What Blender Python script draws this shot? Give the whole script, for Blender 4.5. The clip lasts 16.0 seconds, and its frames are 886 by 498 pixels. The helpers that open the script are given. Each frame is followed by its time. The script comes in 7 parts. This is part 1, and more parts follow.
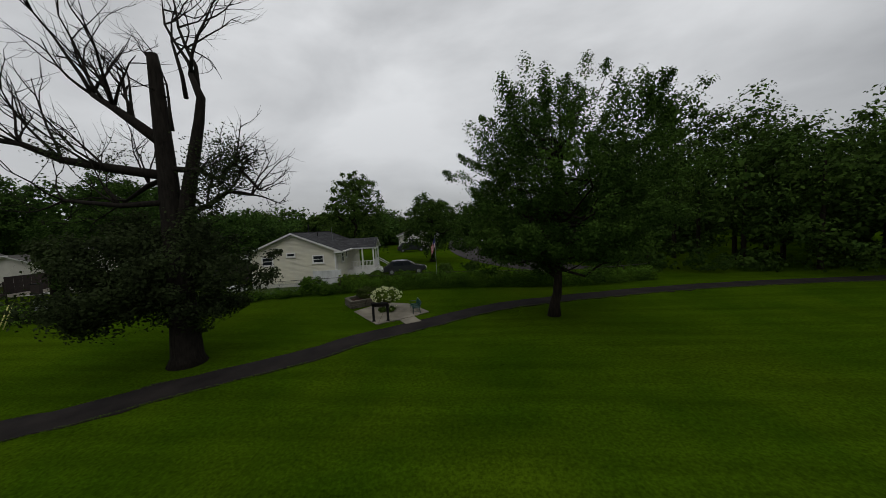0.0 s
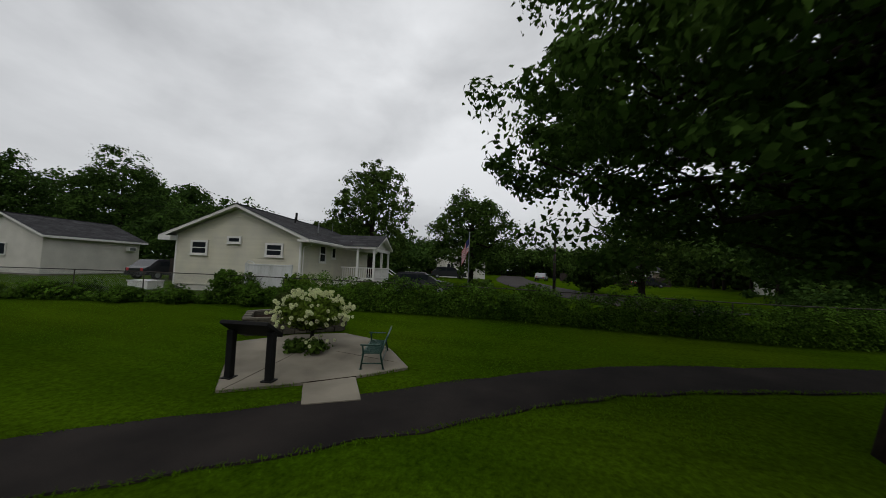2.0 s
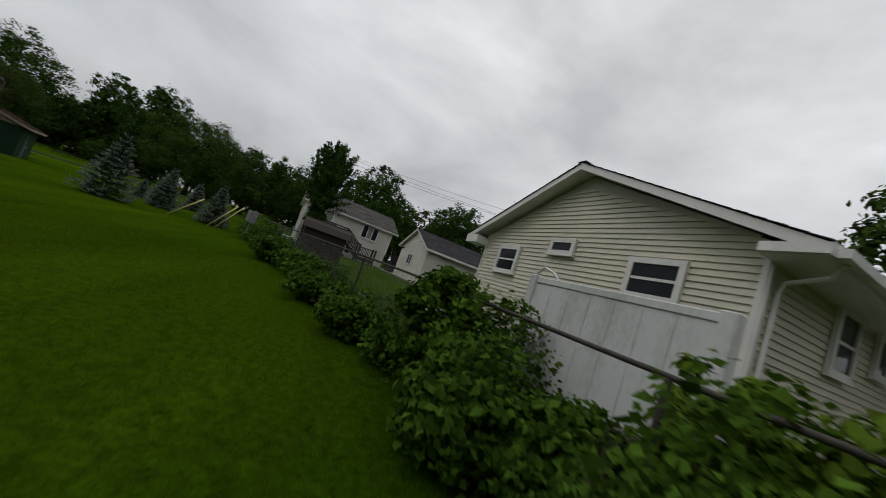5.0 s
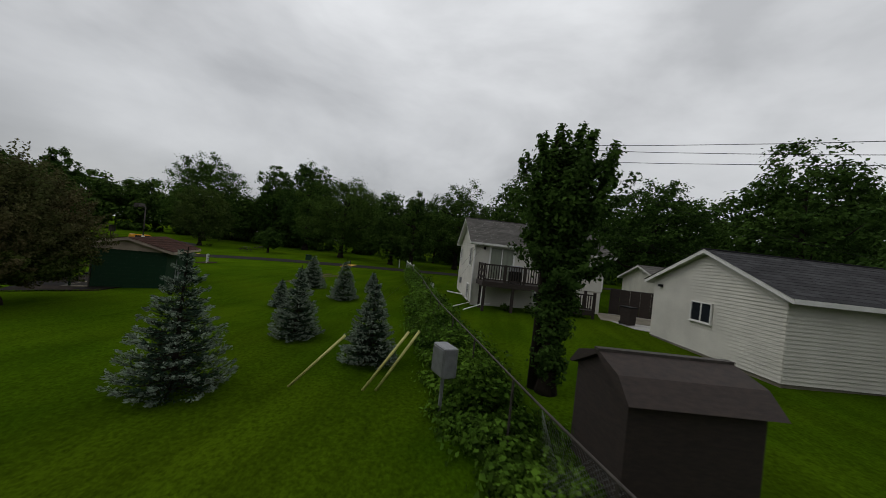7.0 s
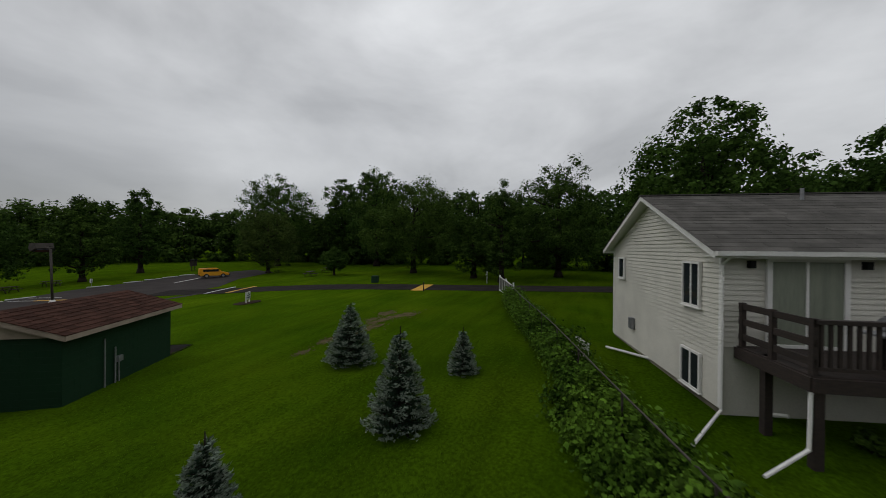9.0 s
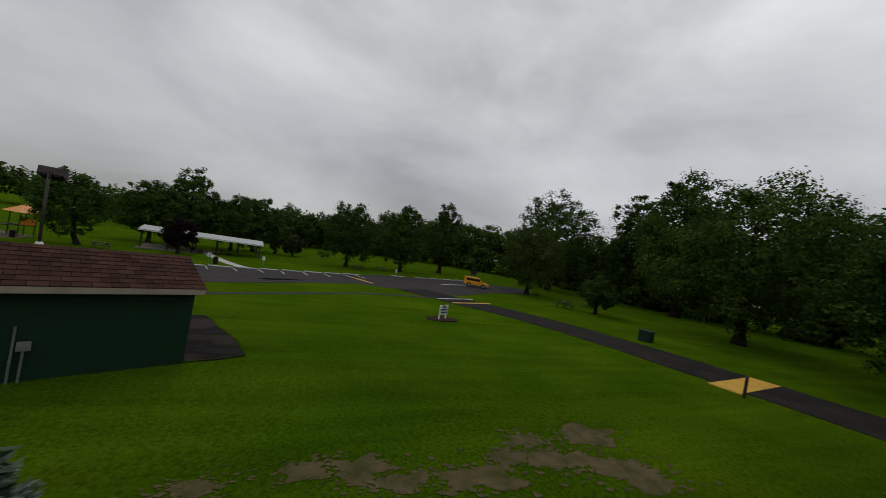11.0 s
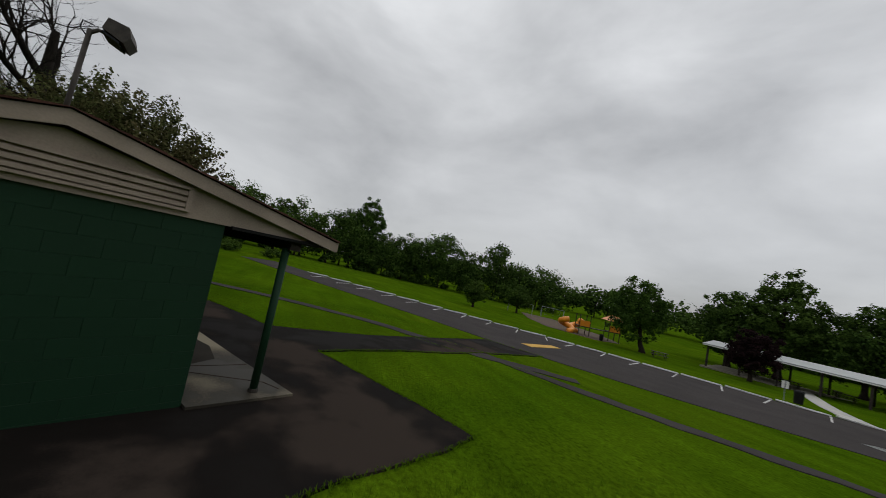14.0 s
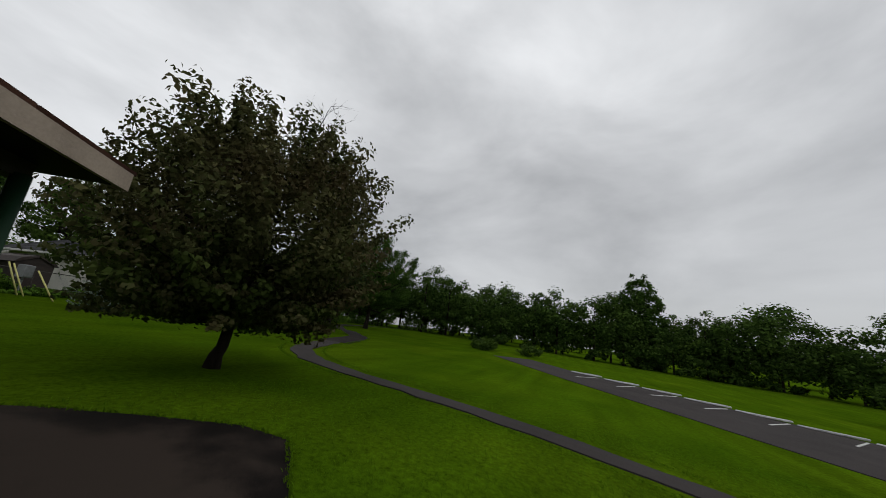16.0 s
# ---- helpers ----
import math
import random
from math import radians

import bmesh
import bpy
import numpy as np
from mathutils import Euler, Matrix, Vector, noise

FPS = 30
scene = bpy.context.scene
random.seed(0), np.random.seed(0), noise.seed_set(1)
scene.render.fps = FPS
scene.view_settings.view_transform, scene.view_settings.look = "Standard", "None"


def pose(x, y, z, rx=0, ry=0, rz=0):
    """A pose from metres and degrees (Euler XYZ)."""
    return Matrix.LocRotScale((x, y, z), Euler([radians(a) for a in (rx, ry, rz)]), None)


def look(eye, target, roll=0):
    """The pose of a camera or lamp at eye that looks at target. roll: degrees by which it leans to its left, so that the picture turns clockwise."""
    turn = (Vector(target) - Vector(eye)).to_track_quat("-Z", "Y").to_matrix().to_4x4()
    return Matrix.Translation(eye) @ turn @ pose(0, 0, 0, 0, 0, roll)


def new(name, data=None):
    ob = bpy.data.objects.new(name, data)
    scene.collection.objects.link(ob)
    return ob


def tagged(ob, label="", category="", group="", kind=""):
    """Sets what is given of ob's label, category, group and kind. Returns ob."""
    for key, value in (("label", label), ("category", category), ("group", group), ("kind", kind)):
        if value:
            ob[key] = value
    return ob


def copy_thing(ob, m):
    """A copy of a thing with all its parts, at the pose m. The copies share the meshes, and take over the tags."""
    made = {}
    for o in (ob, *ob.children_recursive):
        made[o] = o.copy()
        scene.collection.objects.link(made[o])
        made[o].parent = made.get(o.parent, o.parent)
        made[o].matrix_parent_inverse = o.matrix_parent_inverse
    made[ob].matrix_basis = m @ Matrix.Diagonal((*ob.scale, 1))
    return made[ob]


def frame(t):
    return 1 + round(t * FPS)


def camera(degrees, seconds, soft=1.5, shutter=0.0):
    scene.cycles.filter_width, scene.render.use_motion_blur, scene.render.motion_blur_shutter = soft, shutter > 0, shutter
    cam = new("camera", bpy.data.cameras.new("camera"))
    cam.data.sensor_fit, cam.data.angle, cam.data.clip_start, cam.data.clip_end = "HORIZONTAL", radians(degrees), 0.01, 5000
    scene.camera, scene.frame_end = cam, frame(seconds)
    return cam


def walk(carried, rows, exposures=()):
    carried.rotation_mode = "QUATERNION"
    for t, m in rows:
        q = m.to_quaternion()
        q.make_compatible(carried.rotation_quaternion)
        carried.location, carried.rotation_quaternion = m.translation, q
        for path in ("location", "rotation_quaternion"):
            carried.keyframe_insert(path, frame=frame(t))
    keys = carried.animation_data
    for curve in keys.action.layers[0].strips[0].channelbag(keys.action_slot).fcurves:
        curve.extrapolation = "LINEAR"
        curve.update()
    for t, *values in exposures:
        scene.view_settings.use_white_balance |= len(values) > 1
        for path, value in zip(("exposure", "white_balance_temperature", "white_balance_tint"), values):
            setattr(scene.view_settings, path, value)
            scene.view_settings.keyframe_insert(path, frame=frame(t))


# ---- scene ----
EXPOSURES = [(0.0, -0.22), (1.5, -0.12), (2.5, -0.06), (3.5, -0.08), (4.5, -0.05), (5.2, -0.05), (8.0, -0.12), (10.5, -0.14), (13.0, -0.06), (14.5, 0.08), (15.5, 0.06), (16.0, 0.05)]
cam = camera(105.40, 16.0, soft=0.8, shutter=0.12)
PATH = [
    (0, (7.008, -1.495, 5.451), (6.792, 0.489, 5.316), -2.83),
    (0.7, (6.440, 3.278, 4.104), (6.201, 5.263, 4.062), -2.55),
    (1.5, (6.384, 8.816, 3.025), (6.022, 10.782, 3.069), -0.55),
    (2.2, (6.172, 13.330, 2.076), (5.578, 15.235, 2.225), 3.69),
    (3, (4.946, 17.751, 1.243), (3.987, 19.487, 1.505), 8.99),
    (3.5, (3.392, 19.857, 0.962), (2.238, 21.462, 1.271), 11.16),
    (4.2, (0.602, 22.067, 1.173), (-0.921, 23.323, 1.494), 14.97),
    (5, (-2.860, 23.023, 1.733), (-4.798, 23.481, 1.912), 19.65),
    (5.2, (-3.913, 23.043, 2.108), (-5.891, 23.314, 2.223), 17.96),
    (7.3, (-16.508, 17.283, 3.997), (-18.481, 16.958, 4.011), 5.33),
    (7.8, (-19.328, 15.879, 4.415), (-21.292, 15.501, 4.412), 2.40),
    (8.2, (-21.621, 14.932, 4.704), (-23.573, 14.493, 4.692), 0.81),
    (10.3, (-35.031, 11.346, 4.557), (-36.340, 9.834, 4.595), 6.59),
    (10.5, (-36.262, 10.695, 4.494), (-37.417, 9.062, 4.531), 7.60),
    (11, (-39.273, 8.743, 4.292), (-39.967, 6.867, 4.309), 9.83),
    (11.5, (-41.435, 6.272, 4.099), (-41.607, 4.279, 4.096), 11.63),
    (11.8, (-42.215, 4.526, 4.050), (-42.082, 2.531, 4.037), 12.11),
    (12, (-42.590, 3.355, 3.989), (-42.242, 1.386, 3.967), 12.69),
    (12.5, (-42.999, 0.465, 3.738), (-42.173, -1.356, 3.715), 13.26),
    (13.2, (-42.368, -3.088, 3.118), (-40.962, -4.510, 3.142), 13.87),
    (14, (-39.607, -6.485, 1.934), (-37.776, -7.278, 2.073), 11.55),
    (14.5, (-37.408, -7.677, 1.415), (-35.460, -8.067, 1.641), 9.89),
    (15, (-34.864, -8.150, 0.988), (-32.890, -8.154, 1.310), 8.09),
    (15.2, (-34.035, -8.185, 0.907), (-32.073, -8.045, 1.267), 7.73),
    (15.5, (-32.715, -8.077, 0.818), (-30.793, -7.708, 1.232), 7.16),
    (15.7, (-31.945, -7.866, 0.886), (-30.059, -7.369, 1.330), 7.17),
    (16, (-30.910, -7.414, 1.107), (-29.083, -6.746, 1.572), 6.83),
]
walk(cam, [(t, look(eye, target, roll)) for t, eye, target, roll in PATH], EXPOSURES)

from mathutils import geometry

# ---------- world and light: an overcast summer day ----------
world = bpy.data.worlds.new("overcast_sky")
scene.world = world
world.use_nodes = True
wt = world.node_tree
wt.nodes.clear()


def wnode(kind, **inputs):
    n = wt.nodes.new(kind)
    for key, value in inputs.items():
        n.inputs[key.replace("_", " ")].default_value = value
    return n


w_out = wnode("ShaderNodeOutputWorld")
w_bg = wnode("ShaderNodeBackground", Strength=1.05)
w_sky = wnode("ShaderNodeTexSky")
w_sky.sky_type, w_sky.sun_disc = "NISHITA", False
w_sky.sun_elevation, w_sky.sun_rotation = radians(50), radians(200)
w_dim = wt.nodes.new("ShaderNodeVectorMath")
w_dim.operation = "SCALE"
w_dim.inputs["Scale"].default_value = 0.006
w_co = wnode("ShaderNodeTexCoord")
w_map = wnode("ShaderNodeMapping")
w_map.inputs["Scale"].default_value = (1.0, 1.0, 2.1)
w_n1 = wnode("ShaderNodeTexNoise", Scale=1.9, Detail=6.0, Roughness=0.52, Distortion=0.25)
w_n2 = wnode("ShaderNodeTexNoise", Scale=0.8, Detail=2.0)
w_mix = wt.nodes.new("ShaderNodeMix")
w_mix.data_type = "FLOAT"
w_mix.inputs["Factor"].default_value = 0.36
w_ramp = wt.nodes.new("ShaderNodeValToRGB")
w_ramp.color_ramp.elements[0].position, w_ramp.color_ramp.elements[0].color = 0.36, (0.385, 0.393, 0.405, 1)
w_ramp.color_ramp.elements[1].position, w_ramp.color_ramp.elements[1].color = 0.64, (0.715, 0.727, 0.742, 1)
w_sep = wnode("ShaderNodeSeparateXYZ")                         # an overcast sky is brighter overhead than at the horizon
w_rise = wt.nodes.new("ShaderNodeMapRange")
for key, value in (("From Min", 0.0), ("From Max", 0.55), ("To Min", 0.72), ("To Max", 1.15)):
    w_rise.inputs[key].default_value = value
w_lift = wt.nodes.new("ShaderNodeVectorMath")
w_lift.operation = "SCALE"
wt.links.new(w_co.outputs["Generated"], w_sep.inputs[0])
wt.links.new(w_sep.outputs["Z"], w_rise.inputs["Value"])
wt.links.new(w_ramp.outputs[0], w_lift.inputs[0])
w_way = wt.nodes.new("ShaderNodeVectorMath")                    # the cloud is thinner to the north-west
w_way.operation = "DOT_PRODUCT"
w_way.inputs[1].default_value = (-0.11, 0.10, 0.0)
w_thin = wt.nodes.new("ShaderNodeMath")
w_thin.operation, w_thin.inputs[1].default_value = "ADD", 0.99
w_both = wt.nodes.new("ShaderNodeMath")
w_both.operation = "MULTIPLY"
wt.links.new(w_co.outputs["Generated"], w_way.inputs[0])
wt.links.new(w_way.outputs["Value"], w_thin.inputs[0])
wt.links.new(w_thin.outputs[0], w_both.inputs[0])
wt.links.new(w_rise.outputs[0], w_both.inputs[1])
wt.links.new(w_both.outputs[0], w_lift.inputs["Scale"])
w_add = wt.nodes.new("ShaderNodeVectorMath")
w_add.operation = "ADD"
for a, b in ((w_co.outputs["Generated"], w_map.inputs["Vector"]), (w_map.outputs["Vector"], w_n1.inputs["Vector"]),
             (w_map.outputs["Vector"], w_n2.inputs["Vector"]), (w_n1.outputs[0], w_mix.inputs[2]), (w_n2.outputs[0], w_mix.inputs[3]),
             (w_mix.outputs[0], w_ramp.inputs[0]), (w_sky.outputs[0], w_dim.inputs[0]), (w_lift.outputs[0], w_add.inputs[0]),
             (w_dim.outputs[0], w_add.inputs[1]), (w_add.outputs[0], w_bg.inputs["Color"]), (w_bg.outputs[0], w_out.inputs["Surface"])):
    wt.links.new(a, b)
sun = new("sun", bpy.data.lights.new("sun", "SUN"))
sun.data.energy, sun.data.angle, sun.data.color = 0.5, radians(25), (1.0, 0.98, 0.95)
sun.matrix_world = look((10, -40, 60), (0, 5, 0))


# ---------- materials ----------
def material(name, colour, rough=0.8, dark=None, scale=3.0, fine=60.0, bump=0.2, metal=0.0, island=0.0, random_amount=0.0,
             translucent=0.0, specular=0.5, low=0.35, high=0.65, stretch=(1, 1, 1), detail=6.0, wet=None, speckle=0.35):
    """A surface with broad and fine variation between two colours, fine relief, and a shift from piece to piece."""
    m = bpy.data.materials.new(name)
    m.use_nodes = True
    nt = m.node_tree
    bsdf = nt.nodes["Principled BSDF"]
    bsdf.inputs["Roughness"].default_value, bsdf.inputs["Metallic"].default_value = rough, metal
    bsdf.inputs["Specular IOR Level"].default_value = specular
    co = nt.nodes.new("ShaderNodeTexCoord")
    mp = nt.nodes.new("ShaderNodeMapping")
    mp.inputs["Scale"].default_value = stretch
    nt.links.new(co.outputs["Object"], mp.inputs["Vector"])
    broad, grain = nt.nodes.new("ShaderNodeTexNoise"), nt.nodes.new("ShaderNodeTexNoise")
    broad.inputs["Scale"].default_value, broad.inputs["Detail"].default_value = scale, detail
    grain.inputs["Scale"].default_value, grain.inputs["Detail"].default_value = fine, 3.0
    for n in (broad, grain):
        nt.links.new(mp.outputs["Vector"], n.inputs["Vector"])
    blend = nt.nodes.new("ShaderNodeMix")
    blend.data_type = "FLOAT"
    blend.inputs["Factor"].default_value = speckle
    nt.links.new(broad.outputs[0], blend.inputs[2])
    nt.links.new(grain.outputs[0], blend.inputs[3])
    ramp = nt.nodes.new("ShaderNodeValToRGB")
    dark = dark or tuple(c * 0.6 for c in colour)
    ramp.color_ramp.elements[0].position, ramp.color_ramp.elements[0].color = low, (*dark, 1)
    ramp.color_ramp.elements[1].position, ramp.color_ramp.elements[1].color = high, (*colour, 1)
    nt.links.new(blend.outputs[0], ramp.inputs[0])
    last = ramp.outputs[0]
    if island or random_amount:
        if island:
            source = nt.nodes.new("ShaderNodeNewGeometry").outputs["Random Per Island"]
        else:
            source = nt.nodes.new("ShaderNodeObjectInfo").outputs["Random"]
        spread = nt.nodes.new("ShaderNodeMapRange")
        amount = island or random_amount
        spread.inputs["To Min"].default_value, spread.inputs["To Max"].default_value = 1 - amount, 1 + amount
        nt.links.new(source, spread.inputs["Value"])
        hsv = nt.nodes.new("ShaderNodeHueSaturation")
        nt.links.new(spread.outputs[0], hsv.inputs["Value"])
        nt.links.new(last, hsv.inputs["Color"])
        last = hsv.outputs[0]
    nt.links.new(last, bsdf.inputs["Base Color"])
    if wet is not None:
        sheen = nt.nodes.new("ShaderNodeMapRange")
        for key, value in (("From Min", 0.40), ("From Max", 0.55), ("To Min", wet), ("To Max", rough)):
            sheen.inputs[key].default_value = value
        nt.links.new(broad.outputs[0], sheen.inputs["Value"])
        nt.links.new(sheen.outputs[0], bsdf.inputs["Roughness"])
    if bump:
        bp = nt.nodes.new("ShaderNodeBump")
        bp.inputs["Strength"].default_value, bp.inputs["Distance"].default_value = bump, 0.02
        nt.links.new(blend.outputs[0], bp.inputs["Height"])
        nt.links.new(bp.outputs[0], bsdf.inputs["Normal"])
    if translucent:
        tr, mx = nt.nodes.new("ShaderNodeBsdfTranslucent"), nt.nodes.new("ShaderNodeMixShader")
        mx.inputs[0].default_value = translucent
        nt.links.new(last, tr.inputs["Color"])
        nt.links.new(bsdf.outputs[0], mx.inputs[1])
        nt.links.new(tr.outputs[0], mx.inputs[2])
        nt.links.new(mx.outputs[0], nt.nodes["Material Output"].inputs["Surface"])
    return m


def leaf_material(name, colour, dark, spread=0.45):
    return material(name, colour, 0.7, dark, 0.5, 5.0, 0.0, island=spread, translucent=0.32, specular=0.03, low=0.3, high=0.7, detail=2.0)


M_GRASS = material("lawn_grass", (0.040, 0.076, 0.0024), 0.95, (0.023, 0.053, 0.0015), 0.30, 55.0, 0.9, specular=0.0, low=0.38, high=0.62)
nt = M_GRASS.node_tree
lawn = nt.nodes["Principled BSDF"].inputs                      # the blades catch light where the lawn is seen flat
lawn["Sheen Weight"].default_value, lawn["Sheen Roughness"].default_value, lawn["Sheen Tint"].default_value = 0.07, 0.4, (0.40, 0.66, 0.03, 1)
# dry, yellower strokes and small clumps over the lawn
g_co, g_wide, g_clump = nt.nodes.new("ShaderNodeTexCoord"), nt.nodes.new("ShaderNodeTexNoise"), nt.nodes.new("ShaderNodeTexNoise")
g_wide.inputs["Scale"].default_value, g_wide.inputs["Detail"].default_value = 0.13, 4.0
g_clump.inputs["Scale"].default_value, g_clump.inputs["Detail"].default_value, g_clump.inputs["Roughness"].default_value = 11.0, 6.0, 0.75
g_fac, g_val = nt.nodes.new("ShaderNodeMapRange"), nt.nodes.new("ShaderNodeMapRange")
for key, value in (("From Min", 0.48), ("From Max", 0.68), ("To Min", 0.0), ("To Max", 0.32)):
    g_fac.inputs[key].default_value = value
for key, value in (("From Min", 0.3), ("From Max", 0.7), ("To Min", 0.42), ("To Max", 1.55)):
    g_val.inputs[key].default_value = value
g_mix, g_hsv = nt.nodes.new("ShaderNodeMix"), nt.nodes.new("ShaderNodeHueSaturation")
g_mix.data_type = "RGBA"
g_mix.inputs[7].default_value = (0.068, 0.098, 0.004, 1)
base_link = nt.nodes["Principled BSDF"].inputs["Base Color"].links[0]
source = base_link.from_socket
for a, b in ((g_co.outputs["Object"], g_wide.inputs["Vector"]), (g_co.outputs["Object"], g_clump.inputs["Vector"]), (g_wide.outputs[0], g_fac.inputs["Value"]),
             (g_clump.outputs[0], g_val.inputs["Value"]), (g_fac.outputs[0], g_mix.inputs[0]), (source, g_mix.inputs[6]), (g_mix.outputs[2], g_hsv.inputs["Color"]),
             (g_val.outputs[0], g_hsv.inputs["Value"]), (g_hsv.outputs[0], nt.nodes["Principled BSDF"].inputs["Base Color"])):
    nt.links.new(a, b)
# flat-view light painted in: mown park lawn paler towards the lot; faint mowing strokes
g_sep, g_flatlit, g_str, g_stm = nt.nodes.new("ShaderNodeSeparateXYZ"), nt.nodes.new("ShaderNodeMapRange"), nt.nodes.new("ShaderNodeTexNoise"), nt.nodes.new("ShaderNodeMapping")
for key, value in (("From Min", 9.0), ("From Max", -6.0), ("To Min", 0.84), ("To Max", 1.22)):
    g_flatlit.inputs[key].default_value = value
g_stm.inputs["Rotation"].default_value, g_stm.inputs["Scale"].default_value = (0, 0, radians(38)), (0.12, 1.3, 1.0)
g_str.inputs["Scale"].default_value, g_str.inputs["Detail"].default_value = 1.0, 3.0
g_stv, g_dm, g_all = nt.nodes.new("ShaderNodeMapRange"), nt.nodes.new("ShaderNodeMath"), nt.nodes.new("ShaderNodeMath")
for key, value in (("From Min", 0.3), ("From Max", 0.7), ("To Min", 0.80), ("To Max", 1.20)):
    g_stv.inputs[key].default_value = value
g_dm.operation = g_all.operation = "MULTIPLY"
for a, b in ((g_co.outputs["Object"], g_sep.inputs[0]), (g_sep.outputs["Y"], g_flatlit.inputs["Value"]), (g_co.outputs["Object"], g_stm.inputs["Vector"]), (g_stm.outputs[0], g_str.inputs["Vector"]),
             (g_str.outputs[0], g_stv.inputs["Value"]), (g_stv.outputs[0], g_dm.inputs[0]), (g_flatlit.outputs[0], g_dm.inputs[1]), (g_dm.outputs[0], g_all.inputs[0]),
             (g_val.outputs[0], g_all.inputs[1]), (g_all.outputs[0], g_hsv.inputs["Value"])):
    nt.links.new(a, b)
M_BLADE = material("grass_blade", (0.098, 0.185, 0.008), 0.8, (0.060, 0.125, 0.005), 0.33, 4.0, 0.0, island=0.22, translucent=0.5, specular=0.0)
M_ASPHALT = material("worn_asphalt", (0.029, 0.0245, 0.022), 0.95, (0.012, 0.0105, 0.0098), 0.9, 130.0, 0.35, specular=0.08)
M_WET = material("damp_asphalt", (0.034, 0.026, 0.021), 0.95, (0.0080, 0.0066, 0.0057), 0.6, 120.0, 0.25, low=0.49, high=0.57, specular=0.05, wet=0.7, detail=9.0, speckle=0.15)
M_LOT = material("grey_asphalt", (0.044, 0.0375, 0.036), 0.95, (0.027, 0.023, 0.022), 0.5, 110.0, 0.3, specular=0.15)
M_CONCRETE = material("stained_concrete", (0.24, 0.215, 0.165), 0.95, (0.115, 0.101, 0.074), 0.8, 70.0, 0.25, low=0.34, high=0.64, detail=9.0, speckle=0.12)
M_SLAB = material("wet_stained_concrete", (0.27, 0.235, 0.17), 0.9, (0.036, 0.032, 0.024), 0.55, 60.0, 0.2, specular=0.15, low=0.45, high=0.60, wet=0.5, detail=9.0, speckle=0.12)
M_WALK = material("pale_concrete", (0.46, 0.45, 0.42), 0.9, (0.33, 0.32, 0.30), 1.2, 60.0, 0.2)
M_DIRT = material("bare_dirt", (0.115, 0.086, 0.048), 0.95, (0.045, 0.050, 0.014), 2.6, 40.0, 0.5, specular=0.03)
M_MULCH = material("dark_mulch", (0.05, 0.030, 0.02), 0.95, (0.015, 0.010, 0.008), 9.0, 60.0, 0.8, specular=0.08)
M_CHIPS = material("wood_chips", (0.10, 0.062, 0.036), 0.95, (0.05, 0.034, 0.020), 2.0, 40.0, 0.8)
M_SIDING = material("white_vinyl_siding", (0.64, 0.61, 0.47), 0.55, (0.54, 0.52, 0.43), 1.2, 25.0, 0.04, random_amount=0.03)
M_SIDING2 = material("weathered_white_siding", (0.62, 0.60, 0.53), 0.6, (0.48, 0.465, 0.41), 0.9, 25.0, 0.05)
M_TRIM = material("white_trim", (0.78, 0.77, 0.74), 0.5, (0.66, 0.65, 0.62), 2.0, 30.0, 0.05)
M_SHINGLE = material("charcoal_shingles", (0.055, 0.055, 0.058), 0.92, (0.030, 0.030, 0.032), 2.0, 60.0, 0.4, island=0.25, specular=0.1)
M_CURTAIN = material("pale_curtain_glass", (0.26, 0.28, 0.22), 0.25, (0.17, 0.19, 0.15), 1.0, 12.0, 0.0, specular=0.3, stretch=(6, 6, 0.3))
M_SHINGLE2 = material("grey_shingles", (0.105, 0.100, 0.092), 0.92, (0.060, 0.057, 0.052), 2.0, 60.0, 0.4, island=0.2, specular=0.1)
M_REDROOF = material("reddish_brown_shingles", (0.074, 0.034, 0.024), 0.95, (0.032, 0.016, 0.012), 1.6, 60.0, 0.4, random_amount=0.32, specular=0.06)
M_GREEN = material("dark_green_block_paint", (0.0065, 0.036, 0.014), 0.65, (0.0045, 0.024, 0.010), 0.8, 60.0, 0.15, random_amount=0.05, specular=0.25)
M_TAN = material("weathered_tan_paint", (0.36, 0.29, 0.23), 0.75, (0.24, 0.19, 0.15), 2.0, 50.0, 0.15)
M_GLASS = material("dark_window_glass", (0.02, 0.025, 0.03), 0.08, (0.012, 0.015, 0.018), 1.0, 5.0, 0.0, specular=0.12)
M_WATER = material("puddle_water", (0.012, 0.011, 0.010), 0.04, (0.008, 0.008, 0.008), 1.0, 5.0, 0.0, specular=0.5)
# damp concrete, darkened further by porch shade put into the colour
M_DAMP_SHADE = material("damp_shaded_concrete", (0.035, 0.030, 0.023), 0.9, (0.014, 0.012, 0.010), 1.6, 60.0, 0.2, specular=0.15)
M_GREYWOOD = material("weathered_grey_wood", (0.17, 0.155, 0.13), 0.9, (0.07, 0.062, 0.05), 4.0, 60.0, 0.3, stretch=(1, 1, 0.2))
M_DARKWOOD = material("dark_stained_wood", (0.032, 0.020, 0.015), 0.8, (0.013, 0.009, 0.007), 6.0, 50.0, 0.3, stretch=(1, 1, 4), random_amount=0.15)
M_BARK = material("dark_bark", (0.034, 0.027, 0.021), 0.95, (0.012, 0.010, 0.008), 4.0, 30.0, 0.9, stretch=(3, 3, 0.6), specular=0.06)
M_DEADBARK = material("grey_dead_bark", (0.026, 0.022, 0.018), 0.95, (0.009, 0.008, 0.007), 4.0, 30.0, 0.9, stretch=(3, 3, 0.6), specular=0.05)
M_METAL = material("galvanised_metal", (0.30, 0.31, 0.32), 0.5, (0.20, 0.20, 0.21), 6.0, 60.0, 0.05, metal=0.6)
